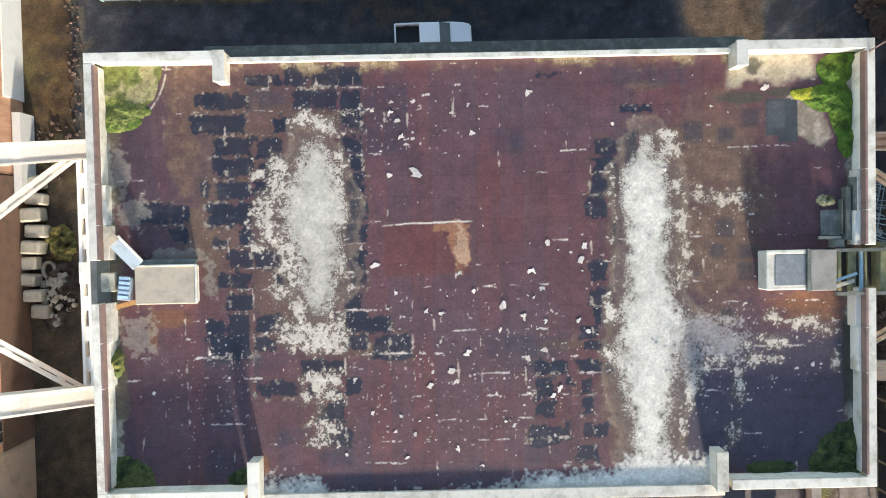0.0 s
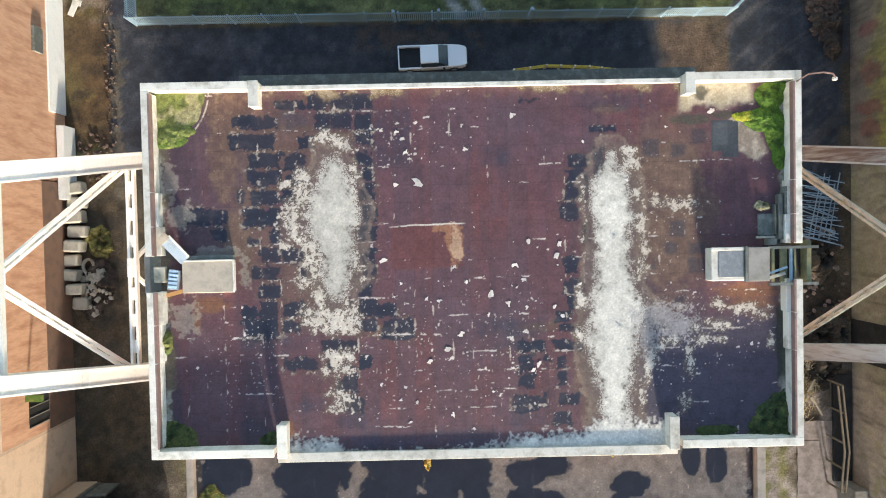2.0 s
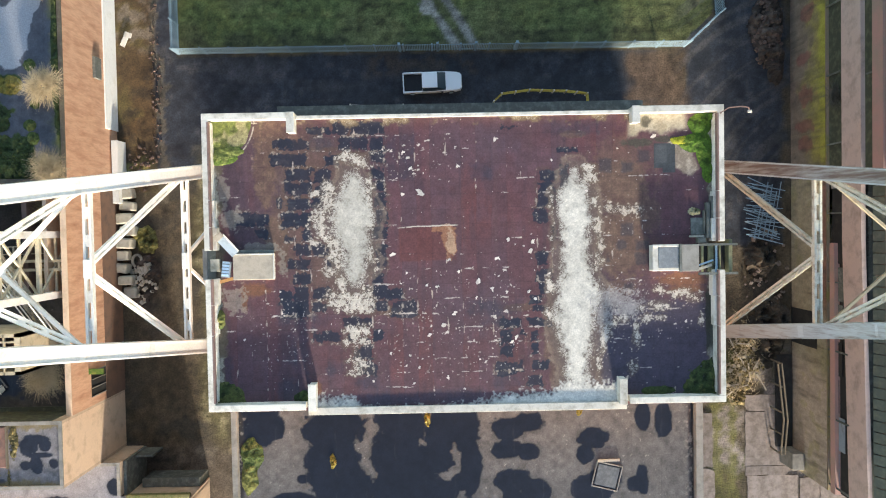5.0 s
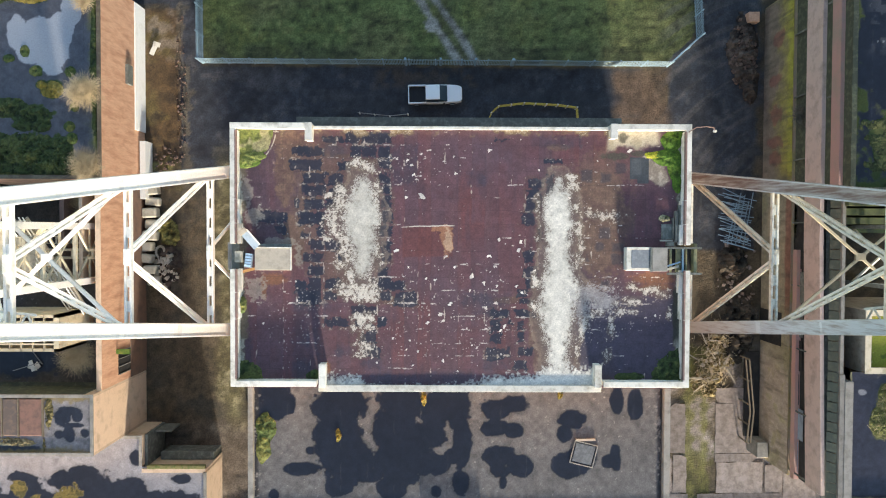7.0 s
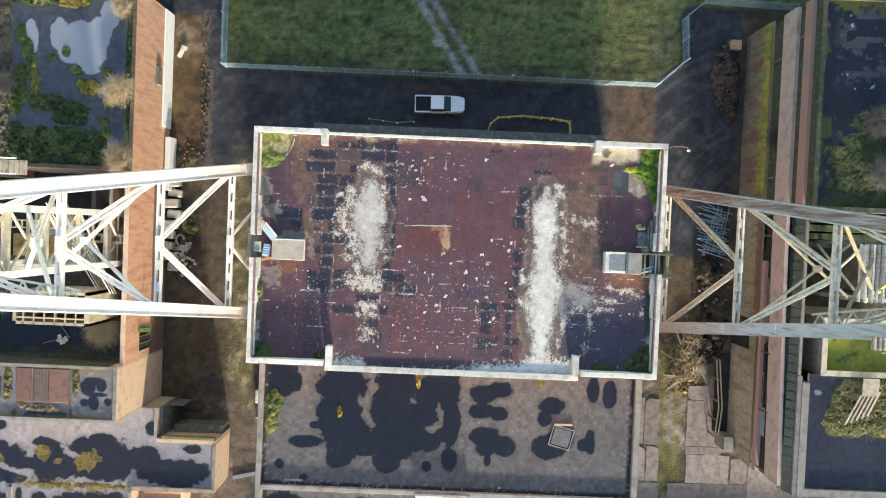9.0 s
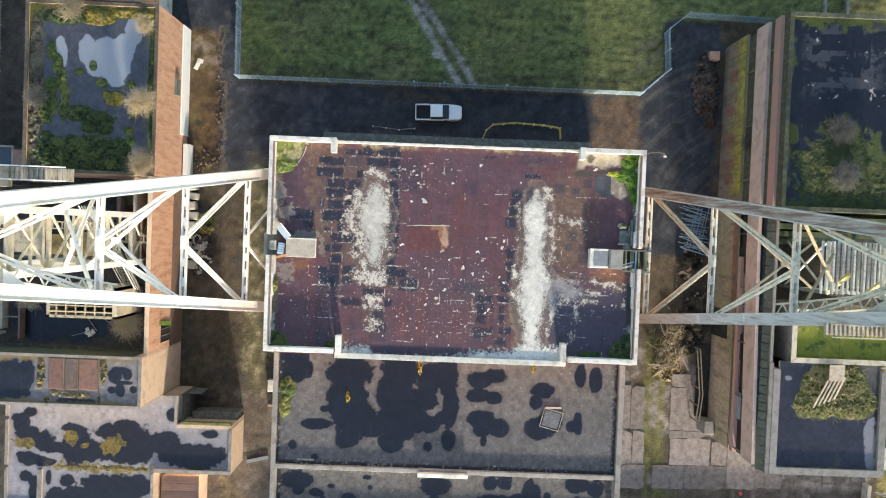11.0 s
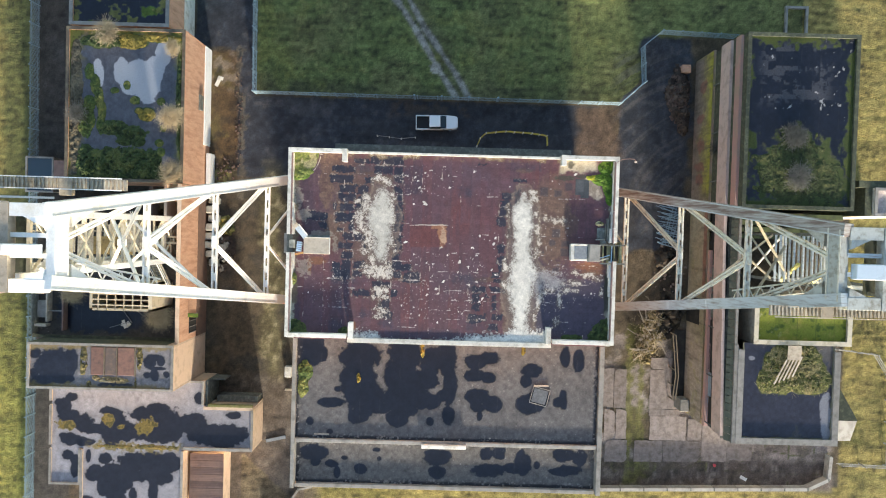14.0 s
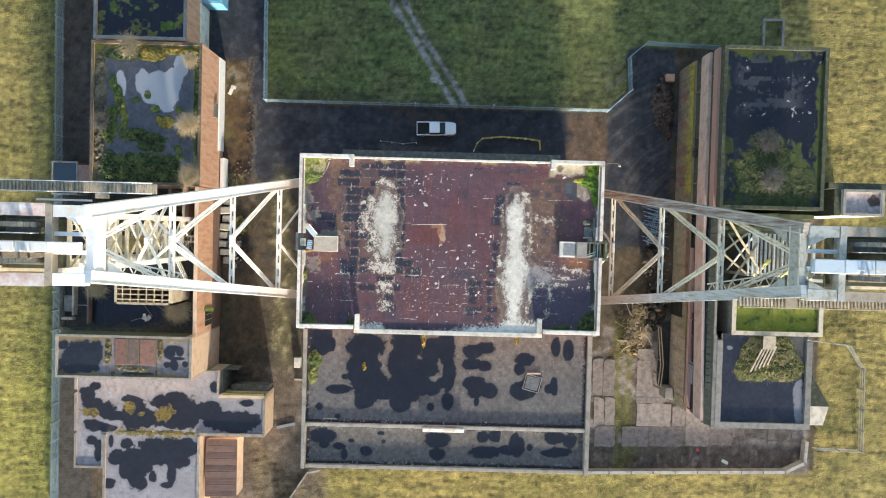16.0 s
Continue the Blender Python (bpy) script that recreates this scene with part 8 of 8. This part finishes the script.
part("rubber", bm, M_STONE, tyre)

# ---- east yard ----
heap = thing("bar_heap", "tangled heap of pale galvanised steel bars", "scrap")
rnd = random.Random(61)
for k in range(34):
    y = -1.6 + 0.13 * k * 1.2 + rnd.uniform(-0.1, 0.1)
    x0, x1 = 28.5 + rnd.uniform(-0.5, 0.6), 31.3 + rnd.uniform(-0.7, 0.5)
    t = rnd.uniform(-0.9, 0.1) - 0.6
    part("bar", beam((x0, y - t * 0.5, 0.25 + rnd.uniform(0, 0.25)), (x1, y + t * 0.5 + 0.4, 0.35 + rnd.uniform(0, 0.3)), 0.07, 0.06), M_FENCE, heap)
for k in range(5):
    x = 28.9 + 0.4 * k
    part("bar", beam((x, -1.3 + rnd.uniform(-0.2, 0.2), 0.62), (x + 0.9, 3.4 + rnd.uniform(-0.6, 0.5), 0.66), 0.06, 0.06), M_FENCE, heap)
rail = thing("ramp_rail", "weathered timber handrail beside the ramp", "railing")
for o in (0.0, 0.35):
    part("rail", beam((30.2 + o, -12.4, 2.3), (30.7 + o, -17.5, 2.3), 0.12, 0.12), M_DARKTIMBER, rail)
    part("rail", beam((30.7 + o, -17.5, 2.3), (30.4 + o, -20.6, 2.3), 0.12, 0.12), M_DARKTIMBER, rail)
for y in (-12.4, -14.5, -16.8, -18.8, -20.6):
    part("post", boxes((30.5, 30.62, y - 0.06, y + 0.06, 0, 2.3)), M_DARKTIMBER, rail)
part("deck", boxes((31.0, 32.5, -20.5, -12.0, -0.05, 0.2)), M_DARK, rail, "dark sunken ramp")
kiosk = thing("meter_box", "small grey concrete box beside the ramp", "box")
part("body", boxes((31.4, 32.5, -22.0, -20.5, -0.05, 2.4)), M_CONC, kiosk, "", 0.04)
door = thing("east_doorway", "dark doorway in the mossy wall", "doorway", kind="structure")
part("opening", boxes((EX - 0.03, EX - 0.005, -10.8, -7.6, 0, 4.4)), M_DARK, door)
rb = thing("red_crate", "faded red crate by the rubble", "crate")
part("body", boxes((30.6, 31.7, 20.6, 21.6, -0.05, 0.9)), M_BRICK, rb, "", 0.05)
tim = thing("timber_stack", "fanned stack of pale boards on the scrub", "timber stack")
for k in range(5):
    part("board", beam((38.3 + 0.5 * k, -16.2 + 0.22 * k, 12.25), (39.5 + 0.42 * k, -13.4 + 0.1 * k, 12.5), 0.17, 0.08), M_TIMBER, tim)
part("board", beam((40.3, -13.4, 12.5), (40.3, -11.8, 12.6), 1.5, 0.1), M_TIMBER, tim, "weathered walkway board")
cab = block("roof_cabin", "flat-roofed cabin with a white parapet and wet roof", 47.8, 52.6, 2.75, 5.82, 13.4, M_WHITE, lambda x, y: puddles(x, y, 961, [(51.6, 4.5, 0.9, 0.9)], (0.42, 0.36, 0.34), -0.1, pool=(0.07, 0.045, 0.04)), 0.35, 0.26)
part("wall", boxes((47.0, 47.76, 2.75, 5.84, 0, 13.2)), M_MOSSCON, cab, "black mossy side wall")
part("wall", boxes((46.2, 54.5, 5.85, 6.6, 0, 13.3)), M_MOSSCON, cab, "dark mossy outer wall")
for name, y0, y1, x0, x1 in (("hedge_wall", 2.2, 3.1, 34, 45),):
    hw = thing("mossy_ledge", "mossy green ledge below the workshop roof", "ledge", kind="structure")
    for k in range(4):
        part("step", boxes((x0, x1, y0 - 0.75 * k, y0 - 0.75 * k + 0.55, 0, 12.6 - 0.8 * k)), worn("mossy_ledge", (0.10, 0.12, 0.05), (0.05, 0.055, 0.04), 0.6, 0.8, 0.9) if k == 0 else bpy.data.materials["mossy_ledge"], hw)
panes = thing("pane_band", "band of grey-green wired glass panes", "window", kind="structure")
M_WIRED = worn("wired_glass", (0.085, 0.105, 0.085), (0.16, 0.17, 0.13), 0.5, 0.6, 0.45)
for k in range(30):
    y = -22.9 + 0.86 * k
    part("pane", quadslab([(EX + 0.78, y, 11.05), (EX + 1.2, y, 11.85), (EX + 1.2, y + 0.78, 11.85), (EX + 0.78, y + 0.78, 11.05)], 0.05), M_WIRED, panes)
part("sill", boxes((EX + 0.6, EX + 1.4, -22.9, 2.9, 10.5, 10.6)), M_DARKCON, panes, "dark sill under the panes")
part("coping", boxes((EX + 1.22, EX + 1.5, -11.85, 2.9, 10.6, 12.1)), M_GREYCAP, panes, "grey concrete parapet")
part("coping", boxes((EX + 1.25, EX + 1.66, -23.0, -11.9, 11.6, 12.1)), M_GREYCAP, se, "grey concrete parapet")

# ---- broken concrete paving of the south-east yard ----
paving = thing("concrete_paving", "cracked pale concrete yard slabs with mossy joints", "paving", kind="structure")
M_SLAB = worn("yard_slab", (0.285, 0.235, 0.21), (0.13, 0.105, 0.085), 0.75, 0.7, 0.9, fine=5, var=0.25)
SLABS = [(23.69, 25.1, -22.26, -17.34), (22.52, 23.77, -26.34, -22.53), (24.04, 25.29, -26.3, -22.49), (22.76, 25.44, -29.27, -26.54), (28.21, 31.2, -17.18, -15.75), (28.27, 31.9, -22.26, -17.31), (28.3, 32.3, -23.17, -22.4), (28.42, 33.0, -26.31, -23.3), (26.45, 29.96, -29.17, -26.48), (30.2, 34.76, -29.06, -26.45), (35.21, 38.36, -28.92, -24.07), (38.5, 41.6, -28.7, -24.1), (33.3, 35.0, -26.2, -23.6), (22.2, 23.5, -22.15, -17.3)]
rnd = random.Random(77)
for x0, x1, y0, y1 in SLABS:
    bm = bmesh.new()
    x0, x1, y0, y1 = x0 - 0.05, x1 + 0.05, y0 - 0.05, y1 + 0.05
    cx, cy = (x0 + x1) / 2, (y0 + y1) / 2
    pts = []
    for ax, ay, bx, by in ((x0, y0, x1, y0), (x1, y0, x1, y1), (x1, y1, x0, y1), (x0, y1, x0, y0)):
        n = max(2, int(math.hypot(bx - ax, by - ay) / 0.5))
        for i in range(n):
            q = (ax + (bx - ax) * i / n, ay + (by - ay) * i / n)
            pull = rnd.uniform(-0.06, 0.06) + (rnd.uniform(0.1, 0.35) if i == 0 and rnd.random() < 0.15 else 0)
            d = math.hypot(q[0] - cx, q[1] - cy)
            pts.append((q[0] + (cx - q[0]) / d * pull, q[1] + (cy - q[1]) / d * pull))
    z, tip = 0.015 + rnd.uniform(0, 0.02), (rnd.uniform(-0.006, 0.006), rnd.uniform(-0.006, 0.006))
    lo = [bm.verts.new((*q, -0.15)) for q in pts]
    hi = [bm.verts.new((*q, z + (q[0] - cx) * tip[0] + (q[1] - cy) * tip[1])) for q in pts]
    bm.faces.new(hi)
    for i in range(len(pts)):
        bm.faces.new((hi[i - 1], lo[i - 1], lo[i], hi[i]))
    bmesh.ops.recalc_face_normals(bm, faces=bm.faces)
    part("slab", bm, M_SLAB, paving)
for k, (x, y, a, l) in enumerate(((-37.6, -12.6, 0.3, 2.6), (-35.0, -12.0, 2.2, 2.2), (-33.6, -11.2, 2.5, 3.0))):
    pole = thing("loose_pole", "thin grey pole lying on the court roof", "pole")
    part("pole", beam((x, y, 7.75), (x + l * math.cos(a), y + l * math.sin(a), 7.8), 0.07, 0.07), M_CONC, pole)
scrap = thing("white_scrap", "crumpled white sheet on the court roof", "debris")
bm = bmesh.new()
for a, b in (((-36.3, -12.2), (-35.4, -12.4)), ((-36.1, -11.7), (-35.7, -12.6)), ((-35.6, -11.9), (-35.2, -12.3))):
    add_beam(bm, (*a, 7.7), (*b, 7.85), 0.35, 0.06)
part("sheet", bm, M_WHITE, scrap)
yard = thing("court_bay", "roofless bay of low grey walls on the court roof", "walls")
for r, m in (((-46.2, -46.0, -13.4, -4.9, 7.55, 8.9), M_DARKCON), ((-44.6, -44.4, -12.0, -4.9, 7.55, 8.7), M_TIMBER), ((-42.8, -42.6, -13.0, -4.9, 7.55, 8.6), M_RUST), ((-46.0, -44.6, -12.6, -12.3, 7.55, 8.5), M_TIMBER)):
    part("wall", boxes(r), m, yard, "", 0.03)
part("slab", boxes((-45.9, -44.7, -11.6, -9.6, 7.58, 8.1)), M_CONC, yard, "grey concrete slab", 0.04)
for k in range(3):
    part("rail", boxes((-44.4, -42.8, -6.0 - 2.4 * k, -5.88 - 2.4 * k, 8.3, 8.42)), M_CONC, yard, "thin grey rail")
bentpole = thing("metal_gutter", "pale length of gutter lying by the store", "gutter")
part("gutter", beam((-20.9, -27.8, 0.05), (-18.4, -27.2, 0.07), 0.4, 0.15), M_LEAD, bentpole)

# ---- straw and sticks over the rubble heap ----
straw = thing("straw_heap", "tangled heap of pale dead stalks and sticks", "straw heap")
rnd = random.Random(5)
bm = bmesh.new()
for k in range(520):
    big = k > 505
    cx, cy = rnd.choice(((27.6, -12.0), (28.4, -13.4), (26.8, -14.6), (28.2, -10.6)))
    x, y, a, l = rnd.gauss(cx, 0.7), rnd.gauss(cy, 0.9), rnd.uniform(0, 6.28), rnd.uniform(0.3, 0.9) * (2 if big else 1)
    z = 0.25 + 0.75 * max(0.0, 1 - math.hypot(x - cx, y - cy) / 1.7)
    ends = (x, y, z), (x + l * math.cos(a), y + l * math.sin(a), max(0.06, z - rnd.uniform(0, 0.4)))
    if big:
        part("stick", beam(*ends, 0.1, 0.1), M_TIMBER, straw)
    else:
        add_beam(bm, *ends, 0.022, 0.022)
tagged(part("straw", bm, M_TWIG, straw), "mass of pale dead stalks", kind="stuff")

# ---- dead stalks over the scrub on the south-east roof ----
M_DULLSTALK = worn("dull_stalks", (0.30, 0.26, 0.14), (0.16, 0.15, 0.07), 0.5, 0.5, 0.9)
rnd = random.Random(8)
dead = thing("dead_stalks", "pale dead stalks standing over the roof scrub", "dead stalks", kind="stuff")
bm = bmesh.new()
for k in range(420):
    cx, cy, rx, ry = rnd.choice(SCRUB)
    a, r = rnd.uniform(0, 6.28), math.sqrt(rnd.random())
    x, y, b, l = cx + rx * r * math.cos(a), cy + ry * r * math.sin(a), rnd.uniform(0, 6.28), rnd.uniform(0.25, 0.7)
    add_beam(bm, (x, y, 11.85), (x + l * math.cos(b), y + l * math.sin(b), 12.15 + rnd.uniform(0, 0.2)), 0.02, 0.02)
part("straw", bm, M_DULLSTALK, dead)

tub = thing("red_scrap", "small crushed red plastic tub in the mud", "plastic tub")
bm = bmesh.new()
bmesh.ops.create_cone(bm, cap_ends=True, segments=14, radius1=0.15, radius2=0.21, depth=0.24, matrix=Matrix.Translation((36.85, -29.4, 0.12)))
part("tub", bm, worn("red_plastic", (0.55, 0.06, 0.06), (0.35, 0.05, 0.05), 0.4, 0.3, 0.5), tub)
sheet_w = thing("white_scrap", "bent white board lying in the mud", "debris")
part("board", beam((40.3, -30.8, 0.05), (41.1, -31.2, 0.09), 0.42, 0.08), M_WASH, sheet_w)
